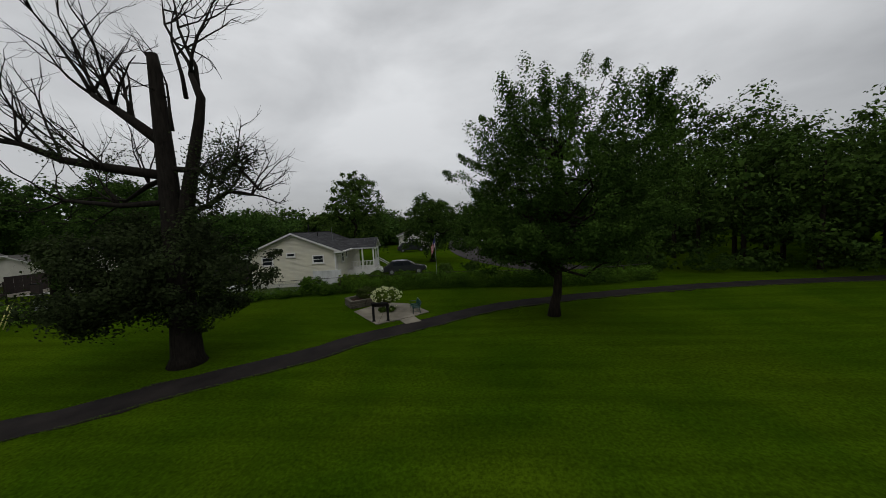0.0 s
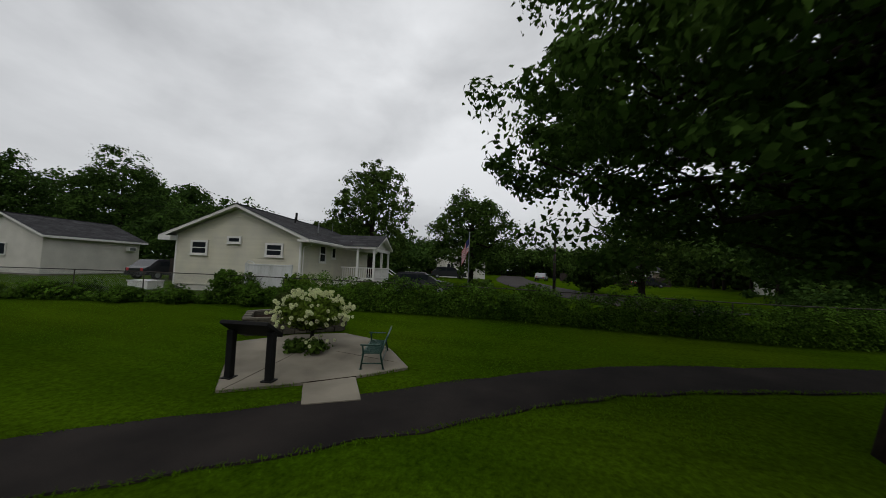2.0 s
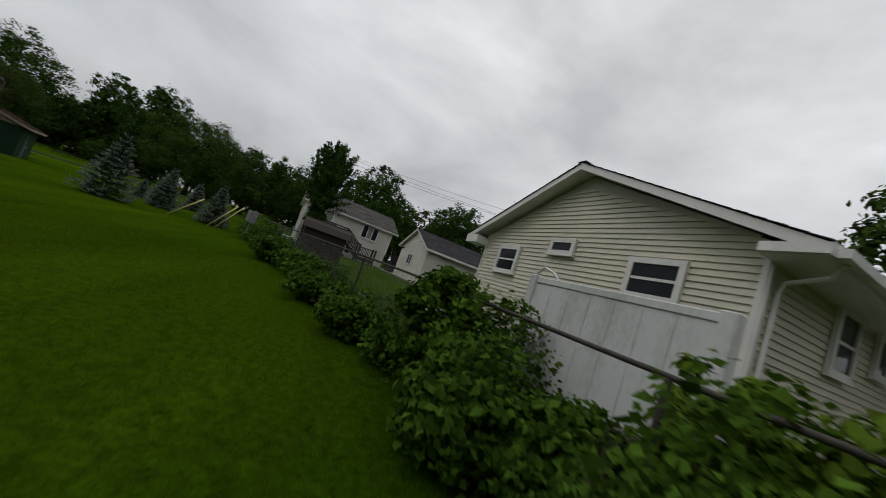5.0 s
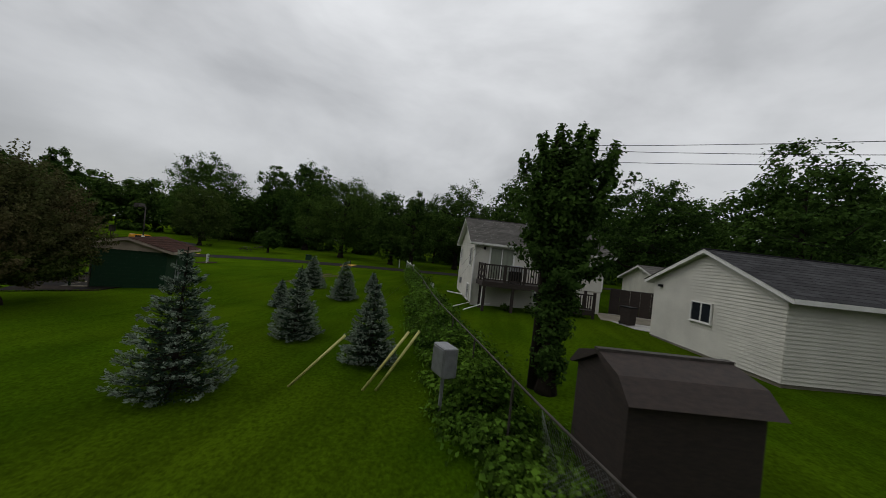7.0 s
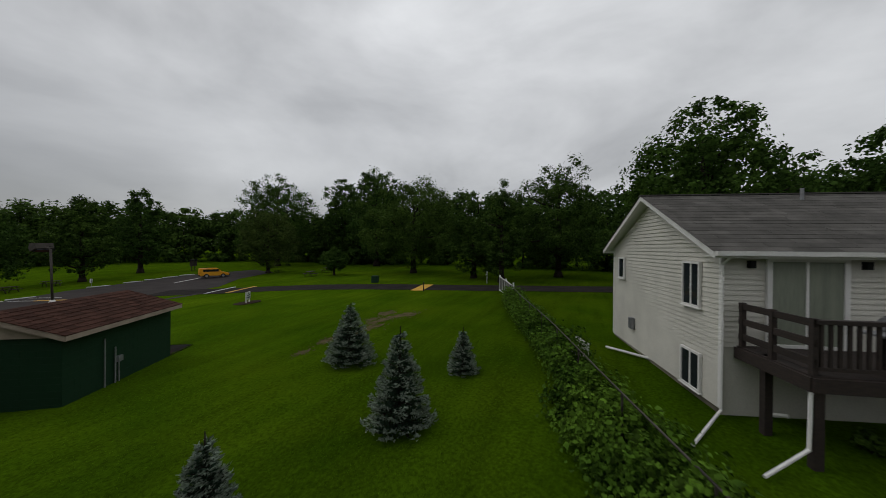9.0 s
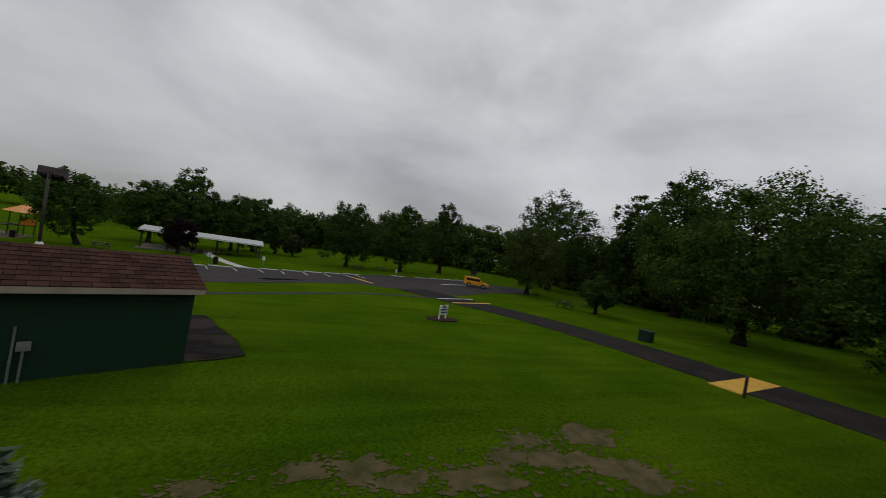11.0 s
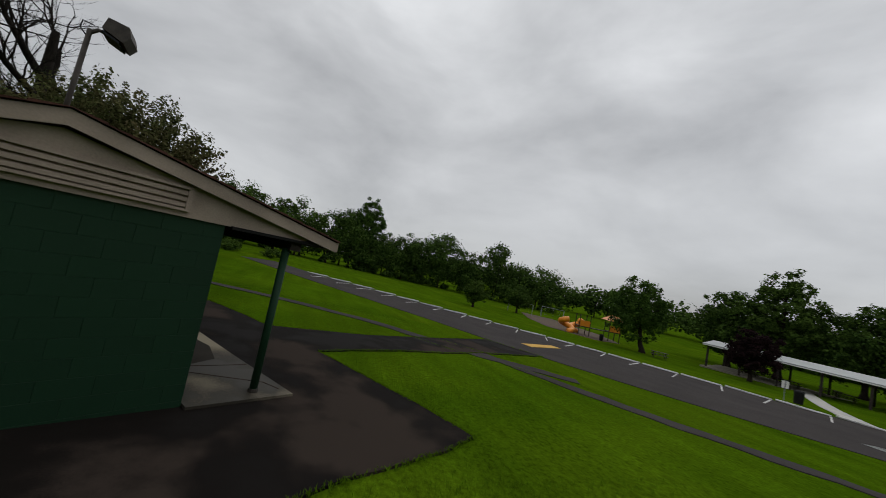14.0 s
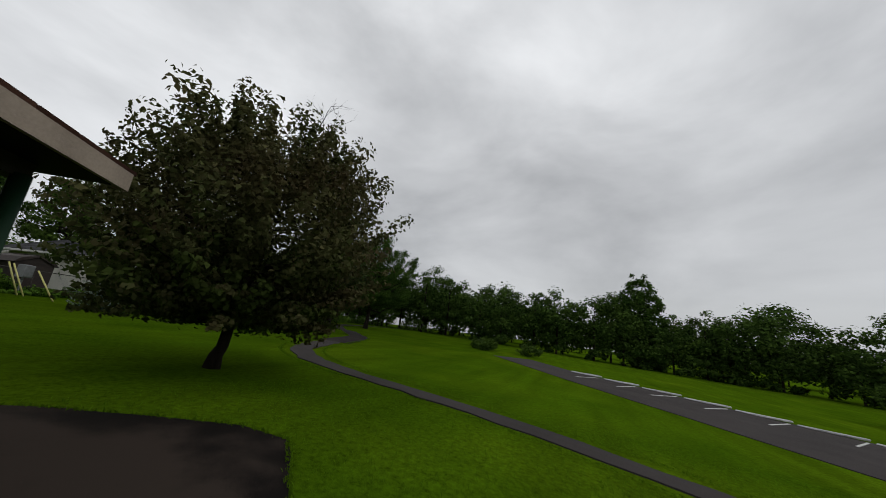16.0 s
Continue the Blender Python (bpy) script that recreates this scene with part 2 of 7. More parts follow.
M_RUST = material("dark_rusty_rail", (0.07, 0.06, 0.05), 0.7, (0.035, 0.03, 0.025), 8.0, 60.0, 0.2, metal=0.3)
M_BLACK = material("black_metal_and_porch_shade", (0.012, 0.012, 0.012), 0.7, (0.007, 0.007, 0.007), 5.0, 50.0, 0.1, specular=0.15)
M_BENCH = material("green_coated_steel", (0.010, 0.055, 0.040), 0.35, (0.006, 0.034, 0.026), 5.0, 60.0, 0.05)
M_BLOCK = material("grey_split_block", (0.115, 0.102, 0.075), 0.95, (0.045, 0.040, 0.028), 7.0, 60.0, 0.7, random_amount=0.22)
M_CAP = material("weathered_capstone", (0.145, 0.128, 0.098), 0.95, (0.062, 0.056, 0.038), 4.0, 60.0, 0.5, random_amount=0.12)
M_YELLOW = material("yellow_safety_paint", (0.62, 0.36, 0.03), 0.7, (0.45, 0.25, 0.03), 3.0, 40.0, 0.1)
M_GUARD = material("pale_yellow_plastic", (0.55, 0.52, 0.16), 0.55, (0.42, 0.39, 0.13), 4.0, 40.0, 0.0)
M_SLIDE = material("orange_yellow_plastic", (0.75, 0.27, 0.02), 0.35, (0.62, 0.21, 0.015), 3.0, 40.0, 0.0)
M_VAN = material("school_yellow_paint", (0.70, 0.33, 0.01), 0.3, (0.62, 0.28, 0.01), 2.0, 30.0, 0.0)
M_WHITE = material("worn_white_paint", (0.62, 0.62, 0.60), 0.7, (0.42, 0.42, 0.40), 4.0, 50.0, 0.1, random_amount=0.15)
M_TYRE = material("black_rubber", (0.012, 0.012, 0.012), 0.8, (0.007, 0.007, 0.007), 5.0, 50.0, 0.1)
M_RED = material("flag_red", (0.42, 0.03, 0.035), 0.8, (0.33, 0.02, 0.03), 4.0, 60.0, 0.05)
M_BLUE = material("flag_blue", (0.02, 0.03, 0.14), 0.8, (0.015, 0.02, 0.10), 4.0, 60.0, 0.05)
M_FLAGW = material("flag_white", (0.66, 0.64, 0.62), 0.8, (0.55, 0.53, 0.52), 4.0, 60.0, 0.05)
M_FLOWER = material("cream_flower", (0.85, 0.86, 0.60), 0.8, (0.62, 0.68, 0.36), 1.5, 12.0, 0.0, island=0.15, translucent=0.3, specular=0.1)
M_PAVROOF = material("pale_metal_roof", (0.40, 0.42, 0.42), 0.55, (0.32, 0.34, 0.34), 1.0, 20.0, 0.03)
L_MAPLE = leaf_material("maple_leaf", (0.070, 0.130, 0.020), (0.020, 0.046, 0.009))
L_DEEP = leaf_material("deep_green_leaf", (0.060, 0.112, 0.019), (0.020, 0.046, 0.010))
L_LIGHT = leaf_material("light_green_leaf", (0.075, 0.125, 0.022), (0.030, 0.060, 0.010))
L_WILLOW = leaf_material("willow_leaf", (0.080, 0.118, 0.024), (0.026, 0.046, 0.011))
L_DULL = leaf_material("dull_olive_leaf", (0.046, 0.066, 0.022), (0.016, 0.022, 0.010))
L_RED = leaf_material("bronze_red_leaf", (0.105, 0.080, 0.040), (0.050, 0.078, 0.020), 0.5)
L_PURPLE = leaf_material("dark_purple_leaf", (0.030, 0.014, 0.016), (0.012, 0.008, 0.008))
L_SPRUCE = leaf_material("blue_spruce_needle", (0.060, 0.098, 0.066), (0.018, 0.036, 0.024), 0.5)
L_SILVER = leaf_material("silver_spruce_tip", (0.31, 0.365, 0.295), (0.11, 0.15, 0.115), 0.45)
L_HYD = leaf_material("hydrangea_leaf", (0.155, 0.220, 0.028), (0.050, 0.095, 0.012), 0.5)
L_VINE = leaf_material("vine_leaf", (0.105, 0.195, 0.020), (0.018, 0.048, 0.006), 0.7)
L_LIME = leaf_material("lime_leaf", (0.20, 0.29, 0.03), (0.07, 0.13, 0.015), 0.45)
L_BRUSH = leaf_material("brown_green_brush", (0.060, 0.075, 0.022), (0.022, 0.026, 0.012), 0.5)
L_SHRUB = leaf_material("shrub_leaf", (0.075, 0.125, 0.018), (0.030, 0.060, 0.010), 0.45)
L_WOODS = leaf_material("woodland_leaf", (0.072, 0.124, 0.020), (0.018, 0.042, 0.009), 0.55)


# ---------- helpers for meshes ----------
HEIGHTS = (-0.842, -1.088, 2.245, 0.841, 0.997, -0.198, -1.034, -0.271, -0.042)


def ground_z(x, y):
    """The height of the lawn: a gentle fall to the south-east and a rise to the houses."""
    u, v = math.tanh((x + 25) / 45), math.tanh((y + 10) / 40)
    terms = (1, u, v, u * u, u * v, v * v, u * u * v, u * v * v, v ** 3)
    dip = 0.18 * math.exp(-((x - 2.5) ** 2 + (y - 18) ** 2) / 50)
    rise = 0.18 * math.exp(-((x + 27.5) ** 2 + (y + 2.5) ** 2) / 30)
    return sum(h * k for h, k in zip(HEIGHTS, terms)) - dip + rise


def at(x, y, lift=0.0):
    return Vector((x, y, ground_z(x, y) + lift))


def empty(name, place=(0, 0, 0), yaw=0.0):
    e = new(name)
    e.empty_display_size = 0.2
    e.location, e.rotation_euler = place, (0, 0, radians(yaw))
    return e


def part(name, bm, mat, parent=None, label="", smooth=False):
    me = bpy.data.meshes.new(name)
    bm.to_mesh(me)
    bm.free()
    me.materials.append(mat)
    if smooth:
        me.polygons.foreach_set("use_smooth", [True] * len(me.polygons))
    ob = new(name, me)
    ob.parent = parent
    if label:
        tagged(ob, label)
    return ob


def shared(name, me, parent, m):
    ob = new(name, me)
    ob.parent, ob.matrix_basis = parent, m
    return ob


def mesh_of(name, verts, faces, mat):
    me = bpy.data.meshes.new(name)
    me.from_pydata([tuple(v) for v in verts], [], faces)
    me.materials.append(mat)
    return me


def add_box(bm, x0, y0, z0, x1, y1, z1, m=None, bevel=0.0):
    vs = [bm.verts.new((x, y, z)) for z in (z0, z1) for x, y in ((x0, y0), (x1, y0), (x1, y1), (x0, y1))]
    fs = [bm.faces.new([vs[i] for i in q]) for q in ((3, 2, 1, 0), (4, 5, 6, 7), (0, 1, 5, 4), (1, 2, 6, 5), (2, 3, 7, 6), (3, 0, 4, 7))]
    if bevel:
        edges = list({e for f in fs for e in f.edges})
        made = bmesh.ops.bevel(bm, geom=edges, offset=bevel, segments=1, affect="EDGES")
        vs = list({v for f in made["faces"] for v in f.verts} | {v for v in vs if v.is_valid})
    if m is not None:
        for v in vs:
            v.co = m @ v.co
    return vs


def box(x0, y0, z0, x1, y1, z1, bevel=0.0):
    bm = bmesh.new()
    add_box(bm, x0, y0, z0, x1, y1, z1, None, bevel)
    return bm


def add_tube(bm, points, radii, seg=8, cap=True):
    points = [Vector(p) for p in points]
    rings = []
    for i, p in enumerate(points):
        way = (points[min(i + 1, len(points) - 1)] - points[max(i - 1, 0)]).normalized()
        side = way.orthogonal().normalized() if i == 0 else (side - way * side.dot(way)).normalized()
        up = way.cross(side)
        r = radii[i] if isinstance(radii, (list, tuple)) else radii
        rings.append([bm.verts.new(p + r * (math.cos(2 * math.pi * k / seg) * side + math.sin(2 * math.pi * k / seg) * up)) for k in range(seg)])
    for a, b in zip(rings, rings[1:]):
        for k in range(seg):
            bm.faces.new((a[k], a[(k + 1) % seg], b[(k + 1) % seg], b[k]))
    if cap:
        bm.faces.new(rings[0][::-1])
        bm.faces.new(rings[-1])
    return bm


def tube(points, radii, seg=8):
    return add_tube(bmesh.new(), points, radii, seg)


def prism(bm, profile, axis_from, axis_to, m=None):
    """A profile in x and z, drawn along y."""
    a = [bm.verts.new((x, axis_from, z)) for x, z in profile]
    b = [bm.verts.new((x, axis_to, z)) for x, z in profile]
    bm.faces.new(a)
    bm.faces.new(b[::-1])
    n = len(profile)
    for k in range(n):
        bm.faces.new((a[(k + 1) % n], a[k], b[k], b[(k + 1) % n]))
    if m is not None:
        for v in a + b:
            v.co = m @ v.co
    return bm


def leaf_mesh(name, centres, sizes, mat, rng, flat=0.35, slim=0.62, parent=None, hang=0.0, label="", ways=None):
    """Many small folded leaves, each a pair of triangles. centres: places, or places with the way that each leaf's face looks."""
    n = len(centres)
    faces = None
    if centres.shape[1] == 6:
        centres, faces = centres[:, :3], centres[:, 3:] + rng.normal(size=(n, 3)) * 0.38
        faces /= np.linalg.norm(faces, axis=1, keepdims=True) + 1e-9
    if ways is None:
        ways = rng.normal(size=(n, 3))
        ways[:, 2] = ways[:, 2] * (1 - flat) - hang
    ways = ways / (np.linalg.norm(ways, axis=1, keepdims=True) + 1e-9)
    if faces is not None:
        ways = ways - faces * np.sum(ways * faces, axis=1, keepdims=True)
        ways /= np.linalg.norm(ways, axis=1, keepdims=True) + 1e-9
    other = rng.normal(size=(n, 3)) if faces is None else faces
    side = np.cross(ways, other)
    side /= np.linalg.norm(side, axis=1, keepdims=True) + 1e-9
    fold = np.cross(side, ways)
    s = np.asarray(sizes).reshape(-1, 1) * np.ones((n, 1))
    verts = np.empty((n, 4, 3), np.float32)
    verts[:, 0] = centres - 0.5 * s * ways
    verts[:, 2] = centres + 0.5 * s * ways
    broad = centres - 0.13 * s * ways + 0.12 * s * fold
    verts[:, 1] = broad + 0.5 * slim * s * side
    verts[:, 3] = broad - 0.5 * slim * s * side
    me = bpy.data.meshes.new(name)
    me.vertices.add(4 * n)
    me.vertices.foreach_set("co", verts.ravel())
    me.loops.add(4 * n)
    me.loops.foreach_set("vertex_index", np.arange(4 * n, dtype=np.int32))
    me.polygons.add(n)
    me.polygons.foreach_set("loop_start", np.arange(0, 4 * n, 4, dtype=np.int32))
    me.polygons.foreach_set("loop_total", np.full(n, 4, dtype=np.int32))
    me.update(calc_edges=True)
    me.materials.append(mat)
    ob = new(name, me)
    ob.parent = parent
    if label:
        tagged(ob, label)
    return ob


def crown_points(rng, clumps, per, centre, radii, lump=0.35, spread=0.55, hollow=0.45, taper=0.0, plume=0.0):
    """Leaf places in rounded clumps that fill an uneven crown, thinner inside, each with the way its leaf looks.
    plume: how far the clumps are drawn out along their boughs."""
    ways = rng.normal(size=(clumps, 3))
    ways /= np.linalg.norm(ways, axis=1, keepdims=True)
    seed = rng.uniform(-50, 50, 3)
    uneven = np.array([noise.noise(Vector((w * 1.9 + seed).tolist())) for w in ways])
    r = (hollow + (0.88 - hollow) * rng.random(clumps) ** 0.5) * (1 + lump * uneven)
    c = ways * r[:, None]
    c[:, :2] *= (1 - taper * np.clip(c[:, 2:3], -1, 1))
    c = c * np.asarray(radii) + np.asarray(centre)
    off = rng.normal(size=(clumps, per, 3))
    off /= np.linalg.norm(off, axis=2, keepdims=True)
    out = off.copy()
    size = spread * (0.55 + 0.9 * rng.random((clumps, 1, 1)))
    shell = rng.random((clumps, per, 1)) ** 0.40
    ridge = np.array([noise.noise(Vector((o * 2.1 + seed).tolist())) for o in off[0]])[None, :, None]
    off = off * shell * size * (1 + 0.45 * ridge) + rng.normal(size=(clumps, per, 3)) * spread * 0.08
    off[:, :, 2] *= 0.72
    if plume:
        foot = np.asarray(centre) - np.array([0, 0, 0.75 * radii[2]])
        along = c - foot
        along /= np.linalg.norm(along, axis=1, keepdims=True) + 1e-9
        run = rng.uniform(-1.0, 1.0, (clumps, per, 1))
        off = off * (0.75 - 0.4 * run) + along[:, None] * run * size * plume
    out = out + np.array([0, 0, 0.45]) + 0.5 * ways[:, None]
    out /= np.linalg.norm(out, axis=2, keepdims=True) + 1e-9
    return np.concatenate([c[:, None] + off, out], axis=2).reshape(-1, 6), c


def inner_points(rng, n, centre, radii, share=0.72):
    """Places of broad shaded leaves inside a crown, which close it."""
    p = rng.normal(size=(n, 3))
    p /= np.linalg.norm(p, axis=1, keepdims=True)
    return p * rng.random((n, 1)) ** 0.45 * share * np.asarray(radii) + np.asarray(centre)


def limb_path(rng, a, b, bend=0.12, steps=5):
    a, b = Vector(a), Vector(b)
    far = (b - a).length
    out = []
    for k in range(steps + 1):
        s = k / steps
        p = a.lerp(b, s)
        p.z -= far * 0.10 * math.sin(math.pi * s)
        if 0 < k < steps:
            p += Vector(rng.normal(size=3).tolist()) * far * bend * 0.35
        out.append(p)
    return out


def tree(name, x, y, top, spread, mat, seed, crown_base=0.3, trunk=0.2, clumps=170, per=34, leaf=0.28, clump=0.6, label="", category="tree",
         bark=None, limbs=9, lean=(0, 0), hang=0.0, taper=0.25, lump=0.35, group="", hollow=0.45, plume=0.0, inner=0):
    """A tree: tapered trunk with limbs, and a crown of many leaves. top: height above its ground."""
    rng = np.random.default_rng(seed)
    base = at(x, y, -0.12)
    root = empty(name, base)
    mid = crown_base * top + (1 - crown_base) * top * 0.5
    half = (1 - crown_base) * top * 0.5
    lx, ly = lean
    pts, cs = crown_points(rng, clumps, per, (lx, ly, mid), (spread, spread, half), lump, clump, hollow, taper, plume)
    low, peak = crown_base * top, np.percentile(pts[:, 2], 99.8)
    pts[:, 2] = low + (pts[:, 2] - low) * (top - low) / (peak - low)
    pts = pts[pts[:, 2] > crown_base * top * 0.7]
    bm = bmesh.new()
    high = top * 0.86
    stem = [(0, 0, 0), (lx * 0.1, ly * 0.1, top * 0.06), (lx * 0.35, ly * 0.35, crown_base * top), (lx * 0.8 + 0.1, ly * 0.8, mid), (lx, ly, high)]
    add_tube(bm, stem, [trunk * 1.5, trunk * 1.05, trunk * 0.9, trunk * 0.5, trunk * 0.1], 10)
    for k in rng.choice(len(cs), min(limbs, len(cs)), replace=False):
        c = cs[k]
        z0 = max(crown_base * top * 0.8, 0.17 * top, min(c[2] - 0.25 * spread, high * 0.8))
        s = z0 / high
        way, thick = limb_path(rng, (lx * s, ly * s, z0), c), [trunk * 0.42, trunk * 0.33, trunk * 0.26, trunk * 0.19, trunk * 0.12, trunk * 0.05]
        if limbs > 20:
            part("limb", tube(way, thick, 6), bark or M_BARK, root, smooth=True)
        else:
            add_tube(bm, way, thick, 6)
    part("trunk", bm, bark or M_BARK, root, smooth=True)
    leaf_mesh("crown", pts, leaf * (0.7 + 0.6 * rng.random(len(pts))), mat, rng, parent=root, hang=hang)
    if inner:
        deep = inner_points(rng, inner, (lx, ly, 0.5 * (low + top)), (spread, spread, 0.5 * (top - low)), 0.66)
        leaf_mesh("inner_leaves", deep, 0.13 * spread, mat, rng, parent=root)
    return tagged(root, label or "leafy green tree", category, group)


def smooth_line(points, step=0.8):
    """Catmull-Rom through the points."""
    p = [Vector((*q, 0)) for q in points]
    p = [2 * p[0] - p[1]] + p + [2 * p[-1] - p[-2]]
    out = []
    for a, b, c, d in zip(p, p[1:], p[2:], p[3:]):
        n = max(2, int((c - b).length / step))
        for k in range(n):
            t = k / n
            out.append(0.5 * (2 * b + (c - a) * t + (2 * a - 5 * b + 4 * c - d) * t * t + (3 * b - a - 3 * c + d) * t ** 3))
    return out + [p[-2]]


def ribbon(name, points, width, mat, lift=0.03, step=0.6, ragged=0.06, seed=1):
    """A strip of paving that follows the ground, with a thin edge."""
    rng = np.random.default_rng(seed)
    line = smooth_line(points, step)
    bm = bmesh.new()
    rows = []
    for k, p in enumerate(line):
        way = (line[min(k + 1, len(line) - 1)] - line[max(k - 1, 0)]).normalized()
        side = Vector((-way.y, way.x, 0))
        w0, w1 = (width / 2 + ragged * rng.normal() for _ in range(2))
        row = []
        for s, dz in ((-w0 - 0.02, -0.08), (-w0, lift), (0, lift + 0.01), (w1, lift), (w1 + 0.02, -0.08)):
            q = p + side * s
            row.append(bm.verts.new((q.x, q.y, ground_z(q.x, q.y) + dz)))
        rows.append(row)
    for a, b in zip(rows, rows[1:]):
        for k in range(4):
            bm.faces.new((a[k], a[k + 1], b[k + 1], b[k]))
    bmesh.ops.recalc_face_normals(bm, faces=bm.faces)
    return part(name, bm, mat)


def patch(name, outline, mat, lift=0.03, longest=2.0, parent=None, ragged=0.0, seed=2, thick=0.1):
    """A flat piece of ground cover with the given outline, laid on the lawn."""
    rng = np.random.default_rng(seed)
    pts = []
    for a, b in zip(outline, list(outline[1:]) + [outline[0]]):
        a, b = Vector(a), Vector(b)
        n = max(1, int((b - a).length / (0.35 if ragged else 1.5)))
        for k in range(n):
            q = a.lerp(b, k / n)
            pts.append((q.x + ragged * rng.normal(), q.y + ragged * rng.normal()))
    bm = bmesh.new()
    ring = [Vector(p) for p in pts]
    if sum(a.x * b.y - b.x * a.y for a, b in zip(ring, ring[1:] + ring[:1])) < 0:
        ring.reverse()
    n = len(ring)
    xs, ys = [p.x for p in ring], [p.y for p in ring]
    for i in range(int((max(xs) - min(xs)) / longest)):
        for j in range(int((max(ys) - min(ys)) / longest)):
            q = Vector((min(xs) + (i + 0.5 + 0.3 * (j % 2)) * longest, min(ys) + (j + 0.5) * longest))
            cross = sum((a.y > q.y) != (b.y > q.y) and q.x < (b.x - a.x) * (q.y - a.y) / (b.y - a.y) + a.x for a, b in zip(ring[:n], ring[1:n] + ring[:1]))
            if cross % 2:
                ring.append(q)
    flat = geometry.delaunay_2d_cdt(ring, [], [list(range(n))], 1, 1e-5)
    made = [bm.verts.new((p.x, p.y, 0)) for p in flat[0]]
    for f in flat[2]:
        bm.faces.new([made[k] for k in f])
    for v in bm.verts:
        v.co.z = ground_z(v.co.x, v.co.y) + lift
    edge = [e for e in bm.edges if e.is_boundary]
    made = bmesh.ops.extrude_edge_only(bm, edges=edge)
    for v in (g for g in made["geom"] if isinstance(g, bmesh.types.BMVert)):
        v.co.z -= lift + thick
    bmesh.ops.recalc_face_normals(bm, faces=bm.faces)
    return part(name, bm, mat, parent)

# ---------- the ground and what is laid on it ----------
bm = bmesh.new()
near = [-150 + 3 * k for k in range(101)]
far_lo, far_hi = [-1500, -900, -500, -300, -200], [200, 300, 500, 900, 1500]
lines = far_lo + near + far_hi
grid = [[bm.verts.new((gx, gy, ground_z(gx, gy))) for gx in lines] for gy in lines]
for a, b in zip(grid, grid[1:]):
    for k in range(len(lines) - 1):
        bm.faces.new((a[k], a[k + 1], b[k + 1], b[k]))
tagged(part("ground", bm, M_GRASS, smooth=True), "mown green park lawn with darker patches", "lawn", kind="structure")

MAIN_PATH = [(-30.0, -17.2), (-27.6, -13.6), (-25.2, -11.2), (-23.6, -8.4), (-22.6, -5.0), (-21.6, -0.8), (-19.0, 2.5), (-14.0, 4.7), (-7.8, 7.0), (-4.6, 9.6),
             (-0.9, 12.6), (0.3, 14.2), (1.7, 15.45), (3.6, 16.95), (5.0, 18.05), (6.5, 19.2), (9.1, 20.5), (13.0, 21.7), (19.7, 23.5), (26.0, 24.6), (34.0, 25.2), (46.0, 26.0)]
tagged(ribbon("path", MAIN_PATH[:8], 0.85, M_LOT, 0.026, seed=9), "narrow grey asphalt footpath winding over the lawn", "footpath", kind="structure")
tagged(ribbon("path", MAIN_PATH[7:], 1.6, M_ASPHALT, 0.032), "dark asphalt footpath curving past the trees", "footpath", kind="structure")
THIN_PATH = [(-26.4, -13.8), (-31.4, -16.0), (-36.2, -18.8), (-40.2, -21.2), (-45.4, -23.6), (-51.5, -24.0)]
tagged(ribbon("path", THIN_PATH, 0.75, M_LOT, 0.024, seed=3), "thin grey path between lawn strips", "footpath", kind="structure")
ROAD = [(-50.5, -30.0), (-53.6, -22.5), (-57.6, -14.0), (-59.3, -5.0), (-60.2, 4.0), (-62.0, 16.0), (-66.0, 34.0), (-72.0, 70.0)]
tagged(ribbon("road", ROAD, 4.3, M_ASPHALT, 0.03, 1.5, seed=4), "worn grey asphalt park road", "road", kind="structure")
LOT = [(3, -1.5), (-7, -7.9), (-13, -12.2), (-19, -16.0), (-24, -18.2), (-31, -22.6), (-38, -28.0), (-44, -31.5), (-49.5, -29.0), (-52, -27), (-56, -27.5), (-63, -33), (-72, -36), (-75, -44),
       (-64, -47.5), (-56, -46.0), (-49, -45.5), (-45, -43.4), (-41, -42.2), (-33, -40.7), (-25, -38.2), (-18, -34.7), (-13, -31.2), (-8, -25.2), (-4, -19.6), (-0.4, -14.4), (2.7, -8.6), (8, -4.6)]
tagged(patch("parking_lot", LOT, M_LOT, 0.025, 3.0, seed=5), "grey asphalt parking lot with faded stall lines", "parking lot", kind="structure")
APRON = [(-36.1, -2.82), (-37.0, -3.2), (-37.7, -3.65), (-37.1, -5.4), (-36.5, -6.6), (-36.05, -7.45), (-35.7, -8.3), (-35.4, -8.95), (-34.95, -9.7), (-33.9, -9.2), (-32.6, -8.42), (-31.9, -8.02), (-31.15, -7.52), (-30.5, -8.45), (-29.54, -10.2),
         (-28.65, -12.3), (-27.4, -14.6), (-25.6, -19.4), (-23.0, -17.4), (-26.3, -12.2), (-28.1, -9.2), (-28.85, -7.5), (-29.35, -6.3), (-28.5, -5.6), (-27.4, -4.55), (-27.5, -3.9),
         (-28.05, -3.1), (-28.75, -2.2), (-29.6, -1.6), (-33.0, -2.4), (-35.7, -2.68)]
tagged(patch("apron", APRON, M_WET, 0.038, 1.2, ragged=0.02, seed=6), "damp dark asphalt apron round the park building", "asphalt apron", kind="structure")

